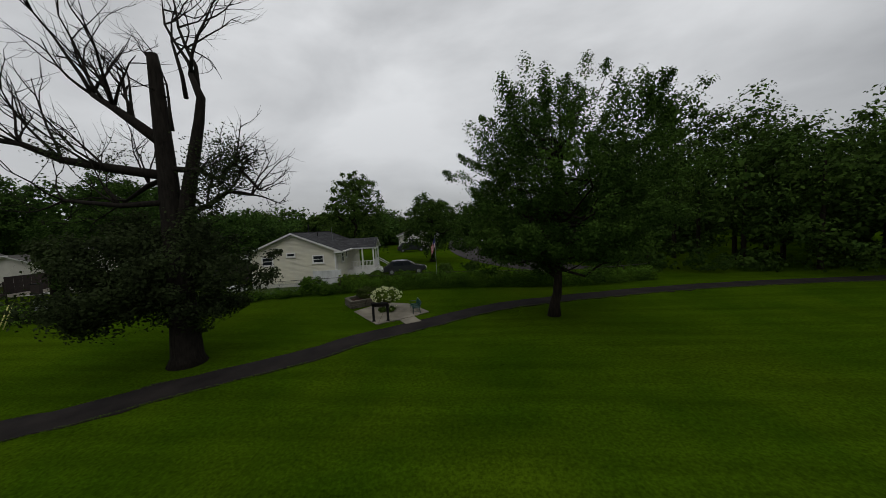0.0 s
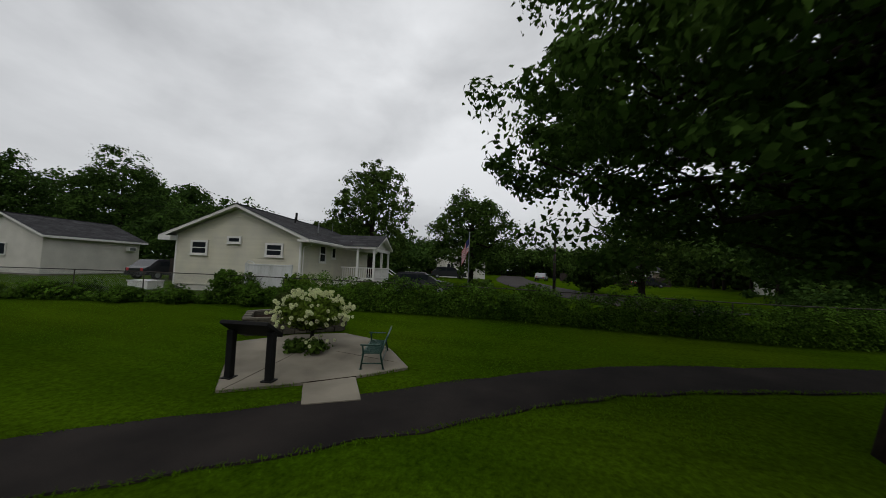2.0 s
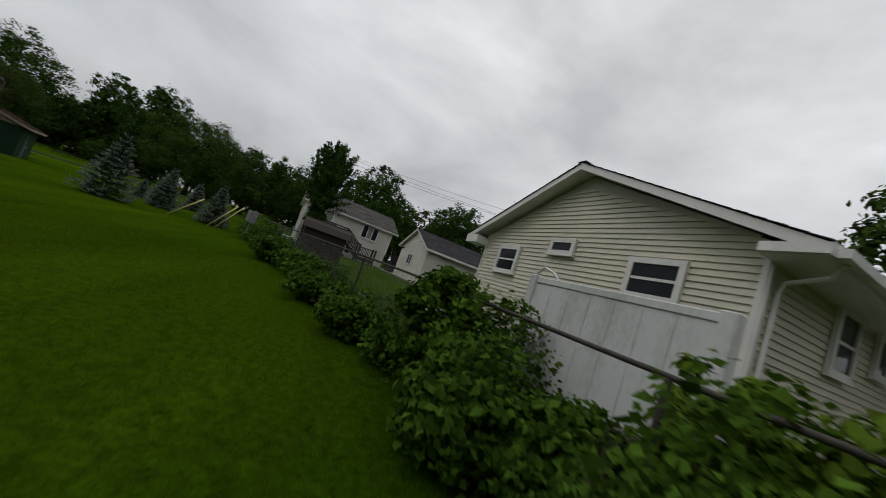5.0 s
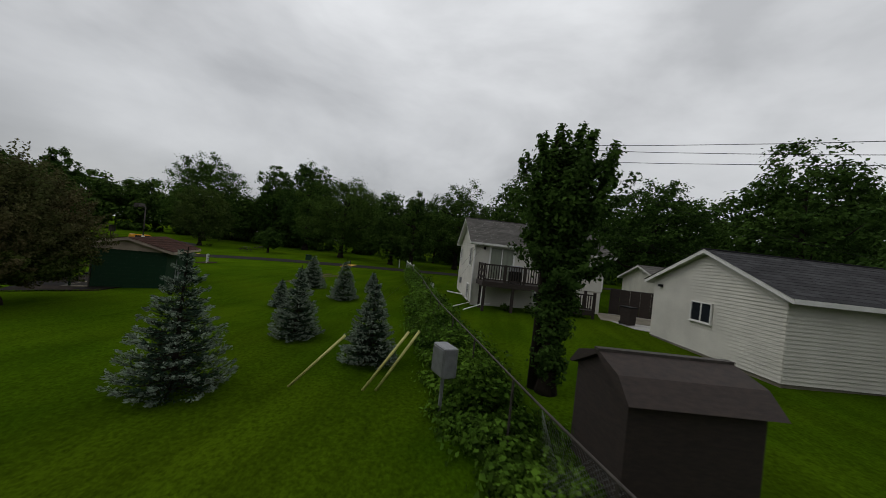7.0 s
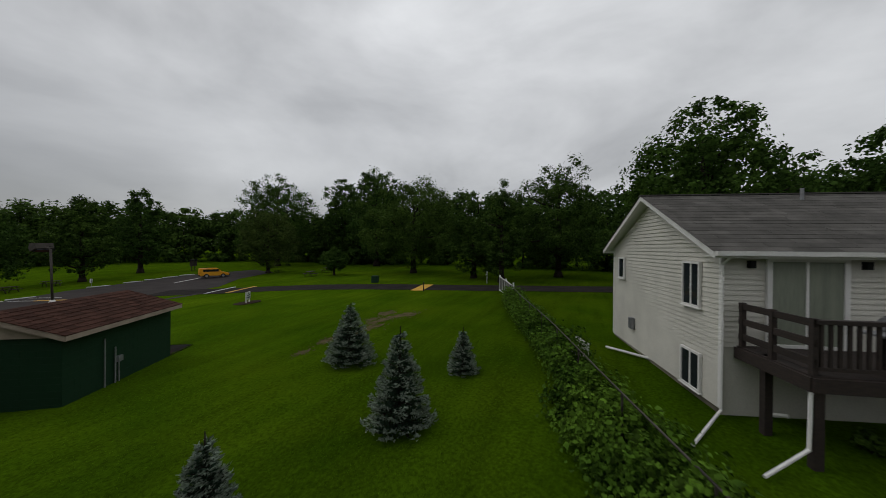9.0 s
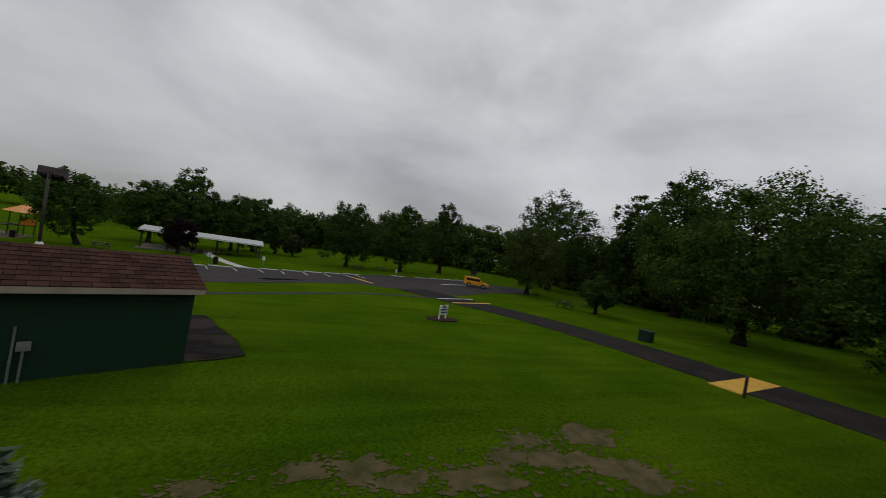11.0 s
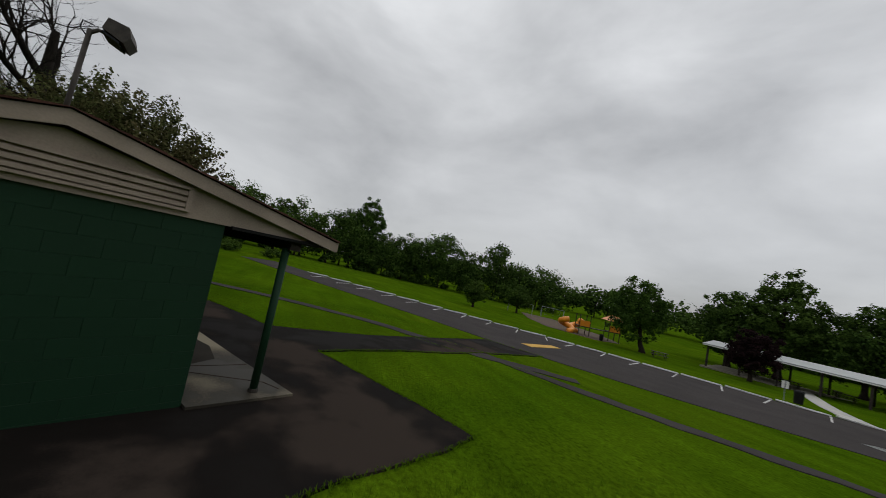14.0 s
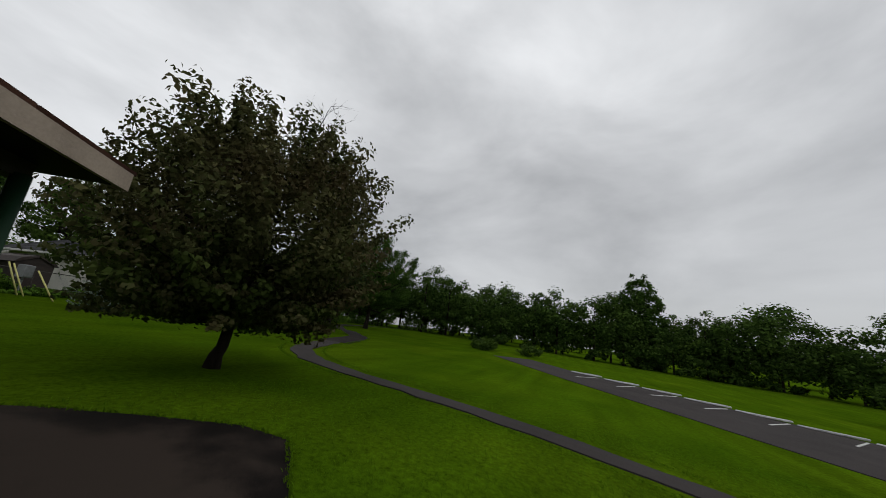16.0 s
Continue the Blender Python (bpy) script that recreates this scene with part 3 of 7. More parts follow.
rng = np.random.default_rng(21)
for k, (cx, cy, r) in enumerate(((-40.6, 2.7, 0.55), (-41.5, 3.15, 0.5), (-42.8, 3.3, 0.75), (-44.6, 2.15, 0.5), (-46.5, 2.1, 0.7), (-46.4, 3.6, 0.85), (-39.8, 2.6, 0.4), (-38.1, 2.8, 0.35), (-45.0, 3.0, 0.75), (-43.8, 2.7, 0.4))):
    b = bmesh.new()                                             # worn earth showing between the grass
    hub = b.verts.new((cx, cy, ground_z(cx, cy) + 0.014))
    rim = []
    for a in np.linspace(0, 2 * math.pi, 49)[:-1]:
        s = r * (0.85 + 0.8 * noise.noise((1.6 * math.cos(a), 1.6 * math.sin(a), 3.7 * k)) + 0.30 * noise.noise((7 * math.cos(a), 7 * math.sin(a), 1.9 * k)))
        px, py = cx + 1.15 * s * math.cos(a), cy + 0.62 * s * math.sin(a)
        rim.append(b.verts.new((px, py, ground_z(px, py) + 0.008)))
    for v1, v2 in zip(rim, rim[1:] + rim[:1]):
        b.faces.new((hub, v1, v2))
    for _ in range(110):
        px, py, rr = cx + rng.normal() * r * 0.85, cy + rng.normal() * r * 0.5, 0.02 + 0.07 * r * rng.random() ** 2
        ring = [b.verts.new((px + rr * (1.4 + 0.6 * rng.normal() * 0.4) * math.cos(a), py + rr * (0.8 + 0.3 * rng.normal() * 0.4) * math.sin(a),
                             ground_z(px, py) + 0.010 + 0.006 * rng.random())) for a in np.linspace(0, 2 * math.pi, 9)[:-1]]
        b.faces.new(ring)
    tagged(part("dirt_patch", b, M_DIRT), "bare trampled dirt showing through the lawn", "dirt patch", "dirt patches", "stuff")
ring = [(-47.95 + 1.15 * math.cos(a), -12.6 + 0.85 * math.sin(a)) for a in np.linspace(0, 2 * math.pi, 14)[:-1]]
tagged(patch("mulch_bed", ring, M_MULCH, 0.05, 0.8, ragged=0.05, seed=31), "round dark mulch bed under the park sign", "mulch bed", kind="structure")
CHIPS = [(-4, -48.5), (3, -45.5), (12, -49), (26, -58), (22, -64), (6, -61), (-3, -55)]
tagged(patch("wood_chip_bed", CHIPS, M_CHIPS, 0.03, 3.0, ragged=0.15, seed=32), "brown wood-chip surface of the playground", "playground surface", kind="structure")

# stall lines, kerb blocks and painted ramps of the lot
d = Vector((-0.80, -0.60)).normalized()
nrm = Vector((-d.y, d.x)) * -1
far_line = [Vector(p) for p in ((2.5, -8.5), (-0.4, -14.2), (-4, -19.4), (-8, -25), (-13, -31), (-18, -34.5), (-25, -38), (-33, -40.5), (-41, -42), (-45, -43.2))]


def along(points, s):
    for a, b in zip(points, points[1:]):
        far = (b - a).length
        if s <= far:
            return a.lerp(b, s / far), (b - a).normalized()
        s -= far
    return points[-1], (points[-1] - points[-2]).normalized()


kerb_mesh = mesh_of("kerb_block", [], [], M_WHITE)
bm = bmesh.new()
add_box(bm, -1.29, -0.08, 0, 1.29, 0.08, 0.11, None, 0.025)
bm.to_mesh(kerb_mesh)
bm.free()
s = 1.3
while s < 62:
    p, w = along(far_line, s)
    yaw = math.degrees(math.atan2(w.y, w.x))
    ob = new("kerb_block", kerb_mesh)
    ob.matrix_basis = pose(p.x, p.y, ground_z(p.x, p.y) + 0.02, 0, 0, yaw)
    tagged(ob, "white-painted concrete wheel stop along the lot edge", "wheel stop", "wheel stops")
    q, w2 = along(far_line, s + 1.25)
    side = Vector((-w2.y, w2.x))
    if side.dot(Vector((0, 30)) - q) < 0:
        side = -side
    run = Vector((w2.x, w2.y)) * 0.05
    ob = patch("stall_line", [q + side * 0.6 - run, q + side * 4.6 - run, q + side * 4.6 + run, q + side * 0.6 + run], M_WHITE, 0.042, 1.0, thick=0.012)
    tagged(ob, "faded white parking stall line", "road marking", "stall lines", "structure")
    s += 2.75
for px, py, yaw in ((-56.5, -46.2, 10), (-59.3, -46.7, 10), (-62.0, -47.2, 10), (-64.8, -47.6, 5), (-52.5, -45.8, 4)):
    ob = new("kerb_block", kerb_mesh)
    ob.matrix_basis = pose(px, py, ground_z(px, py) + 0.02, 0, 0, yaw)
    tagged(ob, "white-painted concrete wheel stop along the lot edge", "wheel stop", "wheel stops")


def marking(name, outline, mat, label, lift=0.05):
    return tagged(patch(name, outline, mat, lift, 2.0, thick=0.012), label, "road marking", "", "structure")


marking("stop_bar", [(-52.2, -21.2), (-56.9, -22.6), (-57.0, -22.2), (-52.3, -20.8)], M_YELLOW, "pale yellow bar painted across the road")
marking("stop_bar", [(-51.4, -23.4), (-56.0, -24.9), (-56.1, -24.6), (-51.5, -23.1)], M_WHITE, "white bar painted across the road")
marking("yellow_line", [(-46.6, -33.2), (-44.6, -39.0), (-44.25, -38.9), (-46.25, -33.1)], M_YELLOW, "yellow line on the lot's asphalt")
marking("yellow_line", [(-57.6, -38.4), (-62.6, -40.6), (-62.5, -40.9), (-57.5, -38.7)], M_WHITE, "white line on the lot's asphalt")
marking("yellow_pad", [(-56.9, -1.3), (-61.6, -2.1), (-61.8, -0.9), (-57.0, -0.1)], M_YELLOW, "worn yellow speed table marking on the road")
marking("yellow_pad", [(-21.7, -21.0), (-22.5, -21.2), (-20.2, -25.9), (-19.5, -25.6)], M_YELLOW, "yellow tactile ramp pad at the lot edge")

# the concrete pad with bench, sign and flower bed
SLAB = [(0.95, 16.95), (2.05, 17.78), (2.85, 18.5), (3.66, 19.35), (2.75, 20.5), (1.9, 21.3), (0.7, 21.6), (-0.5, 20.8), (-1.35, 19.5), (-0.2, 18.2)]
tagged(patch("concrete_pad", SLAB, M_CONCRETE, 0.06, 0.9, seed=7), "stained grey concrete pad with a cracked joint", "concrete pad", kind="structure")
tagged(patch("walkway", [(2.10, 17.80), (2.66, 17.02), (3.48, 17.52), (2.84, 18.47)], M_CONCRETE, 0.052, 0.9, seed=8), "short concrete walkway from path to pad", "walkway", kind="structure")
for a, b in (((1.02, 17.02), (0.70, 19.40)), ((2.06, 17.80), (2.85, 18.48)), ((1.5, 19.86), (3.30, 19.60))):
    a, b = Vector(a), Vector(b)
    w = (b - a).normalized().orthogonal() * 0.006
    o = patch("pad_joint", [a - w, b - w, b + w, a + w], M_MULCH, 0.0615, 0.8, thick=0.002)
    tagged(o, "dark joint in the concrete", "joint", "pad joints", "structure")


# ---------- houses ----------
def lap_boards(parent, width, low, eave, peak, m, mat, course=0.115, one_mesh=False, openings=()):
    """Lapped boards on a wall in the plane y = 0 of m, looking to -y. peak: the gable's height, or None."""
    out, total = [], bmesh.new()
    z = low
    top = peak if peak else eave
    while z < top - 0.02:
        z1 = min(z + course, top)
        if z1 <= eave or not peak:
            x0, x1, u0, u1 = 0, width, 0, width
        else:
            f = lambda h: max(0.0, (h - eave) / (peak - eave)) * width / 2
            x0, x1, u0, u1 = f(z), width - f(z), f(z1), width - f(z1)
        co = [(x0, -0.030, z), (x1, -0.030, z), (u1, -0.002, z1), (u0, -0.002, z1), (x0, 0.03, z), (x1, 0.03, z), (u1, 0.03, z1), (u0, 0.03, z1)]
        quads = [(0, 1, 2, 3), (4, 0, 3, 7), (1, 5, 6, 2), (4, 5, 1, 0), (3, 2, 6, 7), (5, 4, 7, 6)]
        if one_mesh:
            vs = [total.verts.new(m @ Vector(c)) for c in co]
            for q in quads:
                total.faces.new([vs[i] for i in q])
        else:
            shared("siding_board", mesh_of("siding_board", [m @ Vector(c) for c in co], quads, mat), parent, Matrix())
        z += course
    if one_mesh:
        part("siding", total, mat, parent)
    else:
        total.free()


def window(parent, m, w, h, sashes=1, name="window", horizontal=False, drawn=(), t=0.11):
    """A window on a wall in the plane y = 0 of m: frame, sill and panes."""
    bm = bmesh.new()
    for a in ((-w / 2 - t, -h / 2 - t, -w / 2, h / 2 + t), (w / 2, -h / 2 - t, w / 2 + t, h / 2 + t), (-w / 2, h / 2, w / 2, h / 2 + t), (-w / 2, -h / 2 - t, w / 2, -h / 2)):
        add_box(bm, a[0], -0.075, a[1], a[2], 0.0, a[3], m)
    ob = part(name, bm, M_TRIM, parent)
    part("window_sill", (lambda b: (add_box(b, -w / 2 - t - 0.04, -0.10, -h / 2 - t - 0.03, w / 2 + t + 0.04, -0.002, -h / 2 - t, m), b)[1])(bmesh.new()), M_TRIM, ob)
    step = (h if horizontal else w) / sashes
    for k in range(sashes):
        b = bmesh.new()
        lo = (-h / 2 if horizontal else -w / 2) + k * step
        if horizontal:
            add_box(b, -w / 2, -0.040, lo, w / 2, -0.028, lo + step, m)
        else:
            add_box(b, lo, -0.040, -h / 2, lo + step, -0.028, h / 2, m)
        part("pane", b, M_CURTAIN if k in drawn else M_GLASS, ob)
        if k:
            b = bmesh.new()
            if horizontal:
                add_box(b, -w / 2, -0.06, lo - 0.025, w / 2, -0.03, lo + 0.025, m)
            else:
                add_box(b, lo - 0.03, -0.06, -h / 2, lo + 0.03, -0.03, h / 2, m)
            part("sash_rail", b, M_TRIM, ob)
    return ob


def shingle_slope(bm, x0, z0, x1, z1, y0, y1, rows, thick=0.014, seed=0, lengths=0.95):
    """Rows of overlapping tabs on the slope from (x0, z0) up to (x1, z1), along y."""
    rng = np.random.default_rng(seed)
    for r in range(rows):
        a, b = r / rows, min(1.0, (r + 1.15) / rows)
        xa, za, xb, zb = x0 + (x1 - x0) * a, z0 + (z1 - z0) * a, x0 + (x1 - x0) * b, z0 + (z1 - z0) * b
        y = y0 - rng.random() * lengths
        while y < y1:
            s, e = max(y0, y), min(y1, y + lengths)
            if e - s > 0.02:
                t = thick * (0.7 + 0.6 * rng.random())
                co = [(xa, s, za), (xa, e - 0.008, za), (xb, e - 0.008, zb), (xb, s, zb)]
                up = [(x, yy, z + (t if k < 2 else 0.003)) for k, (x, yy, z) in enumerate(co)]
                v = [bm.verts.new(c) for c in co + up]
                for q in ((4, 5, 6, 7), (0, 1, 5, 4), (1, 2, 6, 5), (3, 0, 4, 7), (2, 3, 7, 6)):
                    bm.faces.new([v[i] for i in q])
            y += lengths
    return bm


def gable_roof(parent, span, length, eave, ridge, mat, trim, ridge_at=None, rows=18, tabs=0.95, thick=0.16, seed=0):
    """Two slopes over x 0..span and y 0..length, with fascia and barge boards. eave: the height of the eaves' underside."""
    c = ridge_at if ridge_at is not None else span / 2
    deck = bmesh.new()
    prism(deck, [(0, eave + 0.05), (c, ridge - 0.03), (span, eave + 0.05), (span, eave + 0.02), (c, ridge - 0.13), (0, eave + 0.02)], 0.03, length - 0.03)
    bmesh.ops.recalc_face_normals(deck, faces=deck.faces)
    roof = part("roof", deck, trim, parent)
    cover = bmesh.new()
    shingle_slope(cover, -0.03, eave + 0.06, c, ridge, -0.03, length + 0.03, rows, seed=seed, lengths=tabs)
    shingle_slope(cover, span + 0.03, eave + 0.06, c, ridge, -0.03, length + 0.03, rows, seed=seed + 1, lengths=tabs)
    add_box(cover, c - 0.12, -0.03, ridge - 0.01, c + 0.12, length + 0.03, ridge + 0.022)
    part("shingles", cover, mat, roof)
    for y in (0, length - 0.04):
        b = bmesh.new()
        for xa, xb in ((0, c), (span, c)):
            prism(b, [(xa, eave - thick + 0.05), (xa, eave + 0.05), (xb, ridge - 0.01), (xb, ridge - 0.01 - thick)], y, y + 0.04)
        bmesh.ops.recalc_face_normals(b, faces=b.faces)
        part("barge_board", b, trim, roof)
    for x in (-0.03, span - 0.01):
        part("fascia", box(x, 0.0, eave - thick + 0.06, x + 0.04, length, eave + 0.06), trim, roof)
    return roof


def gable_shell(parent, x0, x1, y0, y1, low, eave, mat, span, ridge, ridge_at=None):
    """Four walls with thickness under a gable roof; eave is the roof's underside at x = 0."""
    c = ridge_at if ridge_at is not None else span / 2
    under = lambda x: eave + (ridge - 0.14 - eave) * (x / c if x < c else (span - x) / (span - c))
    b = bmesh.new()
    add_box(b, x0 + 0.03, y0 + 0.03, low, x0 + 0.2, y1 - 0.03, under(x0))
    add_box(b, x1 - 0.2, y0 + 0.03, low, x1 - 0.03, y1 - 0.03, under(x1))
    for y in (y0 + 0.03, y1 - 0.2):
        prism(b, [(x0 + 0.2, low), (x1 - 0.2, low), (x1 - 0.2, under(x1 - 0.2)), (c, under(c)), (x0 + 0.2, under(x0 + 0.2))], y, y + 0.17)
    bmesh.ops.recalc_face_normals(b, faces=b.faces)
    part("wall", b, mat, parent)
    return under


def downspout(parent, points, mat=None):
    part("downspout", tube(points, 0.035, 6), mat or M_TRIM, parent)


def gutter(parent, x, y0, y1, z):
    b = bmesh.new()
    prism(b, [(x - 0.06, z), (x + 0.06, z), (x + 0.07, z + 0.11), (x - 0.07, z + 0.11)], y0, y1)
    bmesh.ops.recalc_face_normals(b, faces=b.faces)
    part("gutter", b, M_TRIM, parent)


FRONT = Matrix()                                             # a wall that looks to -y
RIGHT = lambda x, y: Matrix.Translation((x, y, 0)) @ pose(0, 0, 0, 0, 0, 90)    # a wall that looks to +x

# white bungalow beyond the hedge
h1 = empty("bungalow", (-14.29, 26.44, 0.0), 9.76)
LOW1 = 0.55
gable_shell(h1, 0.68, 8.24, 0.45, 12.4, LOW1, 3.55, M_SIDING2, 8.9, 5.50, 4.5)
lap_boards(h1, 7.56, LOW1 + 0.35, 3.80, 5.05, Matrix.Translation((0.68, 0.45, 0)), M_SIDING)
lap_boards(h1, 11.95, LOW1 + 0.35, 3.72, None, RIGHT(8.24, 0.45), M_SIDING)
part("foundation", box(0.72, 0.49, LOW1 - 0.6, 8.20, 12.3, LOW1 + 0.36), M_CONCRETE, h1)
for x in (0.68, 8.16):
    part("corner_post", box(x + 0.0, 0.405, LOW1 + 0.3, x + 0.08, 0.46, 3.78), M_TRIM, h1)
part("corner_post", box(8.22, 0.42, LOW1 + 0.3, 8.275, 0.50, 3.74), M_TRIM, h1)
gable_roof(h1, 8.9, 12.9, 3.60, 5.52, M_SHINGLE, M_TRIM, 4.5, rows=20, seed=11)
part("soffit", box(0.0, 0.04, 3.50, 0.68, 12.85, 3.53), M_TRIM, h1)
part("soffit", box(8.24, 0.04, 3.50, 8.9, 12.85, 3.53), M_TRIM, h1)
part("box_return", box(8.24, -0.02, 3.51, 8.92, 0.48, 3.64), M_TRIM, h1)
part("box_return", box(-0.04, -0.02, 3.36, 0.72, 0.50, 3.62), M_TRIM, h1)
gutter(h1, 8.98, 0.1, 12.8, 3.50)
downspout(h1, [(8.95, 0.35, 3.5), (8.80, 0.5, 3.36), (8.36, 0.62, 3.26), (8.30, 0.64, 3.12), (8.30, 0.64, LOW1 + 0.1)])
for u, w, h in ((2.18, 0.82, 0.62), (6.70, 0.84, 0.56)):
    window(h1, Matrix.Translation((u, 0.42, 3.0)), w, h, 2, horizontal=True)
window(h1, Matrix.Translation((4.28, 0.42, 3.50)), 0.62, 0.20, 1)
window(h1, RIGHT(8.27, 3.05) @ Matrix.Translation((0, 0, 2.96)), 0.72, 0.92, 2, horizontal=True)
window(h1, RIGHT(8.27, 4.75) @ Matrix.Translation((0, 0, 3.1)), 0.5, 0.6, 1)
part("vent_pipe", tube([(6.9, 5.2, 4.4), (6.9, 5.2, 5.15)], 0.055), M_METAL, h1)
part("vent_pipe", tube([(5.6, 4.4, 4.8), (5.6, 4.4, 5.45)], 0.05), M_BLACK, h1)
part("chimney_pipe", tube([(3.4, 8.5, 4.8), (3.4, 8.5, 6.4)], 0.09), M_BLACK, h1)
part("antenna", tube([(5.2, 11.5, 5.0), (5.2, 11.5, 6.0)], 0.02, 5), M_METAL, h1)
# the porch wing
wing = bmesh.new()
prism(wing, [(4.85, 3.62), (7.05, 4.55), (9.25, 3.62), (9.25, 3.50), (7.05, 4.40), (4.85, 3.50)], 4.7, 11.35, pose(0, 0, 0, 0, 0, 90) @ pose(0, 0, 0))
for v in wing.verts:
    v.co = Vector((-v.co.x, v.co.y, v.co.z))
bmesh.ops.recalc_face_normals(wing, faces=wing.faces)
porch_roof = part("porch_roof", wing, M_TRIM, h1)
cover = bmesh.new()
shingle_slope(cover, 4.80, 3.64, 7.05, 4.58, 4.7, 11.4, 10, seed=15)
shingle_slope(cover, 9.30, 3.64, 7.05, 4.58, 4.7, 11.4, 10, seed=16)
for v in cover.verts:
    v.co = Vector((v.co.y, v.co.x, v.co.z))
bmesh.ops.recalc_face_normals(cover, faces=cover.faces)
part("shingles", cover, M_SHINGLE, porch_roof)
b = bmesh.new()
prism(b, [(5.0, 3.5), (7.05, 4.42), (9.1, 3.5)], 10.9, 11.0)
for v in b.verts:
    v.co = Vector((v.co.y, v.co.x, v.co.z))
bmesh.ops.recalc_face_normals(b, faces=b.faces)
part("porch_gable", b, M_SIDING2, h1)
part("porch_deck", box(8.26, 4.95, LOW1 + 0.2, 11.2, 9.15, LOW1 + 0.75), M_TRIM, h1)
for x, y in ((11.05, 5.1), (11.05, 7.0), (11.05, 9.0), (9.9, 5.1)):
    part("porch_post", box(x - 0.07, y - 0.07, LOW1 + 0.7, x + 0.07, y + 0.07, 3.55), M_TRIM, h1)
part("porch_beam", box(10.95, 5.0, 3.35, 11.15, 9.1, 3.55), M_TRIM, h1)
for z in (1.45, 2.15):
    part("porch_rail", box(8.75, 5.06, z, 11.0, 5.14, z + 0.06), M_TRIM, h1)
    part("porch_rail", box(11.0, 5.1, z, 11.1, 9.0, z + 0.06), M_TRIM, h1)
bal = mesh_of("baluster", [(-.02, -.02, 1.3), (.02, -.02, 1.3), (.02, .02, 1.3), (-.02, .02, 1.3), (-.02, -.02, 2.2), (.02, -.02, 2.2), (.02, .02, 2.2), (-.02, .02, 2.2)],
              [(0, 1, 5, 4), (1, 2, 6, 5), (2, 3, 7, 6), (3, 0, 4, 7)], M_TRIM)
for k in range(14):
    shared("baluster", bal, h1, Matrix.Translation((8.9 + 0.15 * k, 5.1, 0)))
for k in range(24):
    shared("baluster", bal, h1, Matrix.Translation((11.05, 5.25 + 0.155 * k, 0)))
for k in range(4):
    part("porch_step", box(11.2 + 0.28 * k, 7.4, LOW1 - 0.2, 11.48 + 0.28 * k, 8.8, LOW1 + 0.55 - 0.18 * k), M_TRIM, h1)
for y in (7.4, 8.8):
    part("step_rail", tube([(11.1, y, 2.2), (12.3, y, 1.45), (12.3, y, LOW1)], 0.035, 6), M_TRIM, h1)
tagged(h1, "white vinyl-sided bungalow with dark shingled gable roof and porch", "house")

# white garage
gar = empty("garage", (-33.70, 26.28, 0.0), 9.7)
gable_shell(gar, 0.4, 6.9, 0.3, 7.2, 0.5, 3.52, M_SIDING2, 7.3, 5.15)
lap_boards(gar, 6.5, 0.85, 3.68, 4.88, Matrix.Translation((0.4, 0.3, 0)), M_SIDING2, 0.13, True)
lap_boards(gar, 6.9, 0.85, 3.66, None, RIGHT(6.9, 0.3), M_SIDING2, 0.13, True)
part("foundation", box(0.42, 0.32, -0.2, 6.88, 7.1, 0.86), M_CONCRETE, gar)
gable_roof(gar, 7.3, 7.6, 3.52, 5.15, M_SHINGLE, M_TRIM, rows=15, seed=21)
window(gar, Matrix.Translation((3.55, 0.27, 2.52)), 1.0, 0.74, 2, t=0.045)
ac = part("air_conditioner", box(6.8, 6.0, 2.75, 7.22, 6.65, 3.15, 0.02), M_TRIM, gar)
part("grille", box(7.22, 6.08, 2.82, 7.235, 6.57, 3.08), M_METAL, ac)
part("wall_lamp", box(0.85, 0.14, 3.3, 1.05, 0.29, 3.42), M_BLACK, gar)
tagged(gar, "white sided garage with dark shingled gable roof", "garage")

# two-storey house with the deck
h2 = empty("two_storey_house", (-44.83, 15.12, 0.0), 12.0)
gable_shell(h2, 0.4, 8.1, 0.4, 9.2, 0.2, 4.62, M_SIDING2, 8.5, 6.66)
lap_boards(h2, 7.7, 0.75, 4.82, 6.34, Matrix.Translation((0.4, 0.4, 0)), M_SIDING2, 0.13, True)
lap_boards(h2, 8.8, 2.3, 4.80, None, RIGHT(8.1, 0.4), M_SIDING2, 0.13, True)
part("foundation", box(0.42, 0.42, -0.4, 8.05, 9.15, 2.32), M_CONCRETE, h2)
gable_roof(h2, 8.5, 9.75, 4.62, 6.66, M_SHINGLE2, M_TRIM, rows=18, seed=31)
part("soffit", box(8.1, 0.04, 4.56, 8.5, 9.7, 4.59), M_TRIM, h2)
gutter(h2, 8.58, 0.0, 9.75, 4.58)
downspout(h2, [(8.5, 0.35, 4.55), (8.2, 0.36, 4.35), (8.2, 0.36, 0.75), (9.6, -1.0, 0.55)])
downspout(h2, [(10.15, 0.72, 2.2), (10.15, 0.70, 0.95), (10.6, -0.35, 0.62)])
for u, z, w, h, s in ((1.5, 3.9, 0.55, 0.8, 1), (6.9, 3.75, 0.75, 1.15, 2), (6.9, 1.35, 0.85, 0.95, 2)):
    window(h2, Matrix.Translation((u, 0.37, z)), w, h, s, t=0.06)
window(h2, RIGHT(8.13, 6.9) @ Matrix.Translation((0, 0, 3.84)), 1.55, 1.18, 3, drawn=(1,), t=0.08)
window(h2, RIGHT(8.07, 5.1) @ Matrix.Translation((0, 0, 1.46)), 1.05, 0.58, 2)
window(h2, RIGHT(8.13, 2.2) @ Matrix.Translation((0, 0, 3.44)), 1.5, 2.0, 2, "patio_door", drawn=(0, 1))
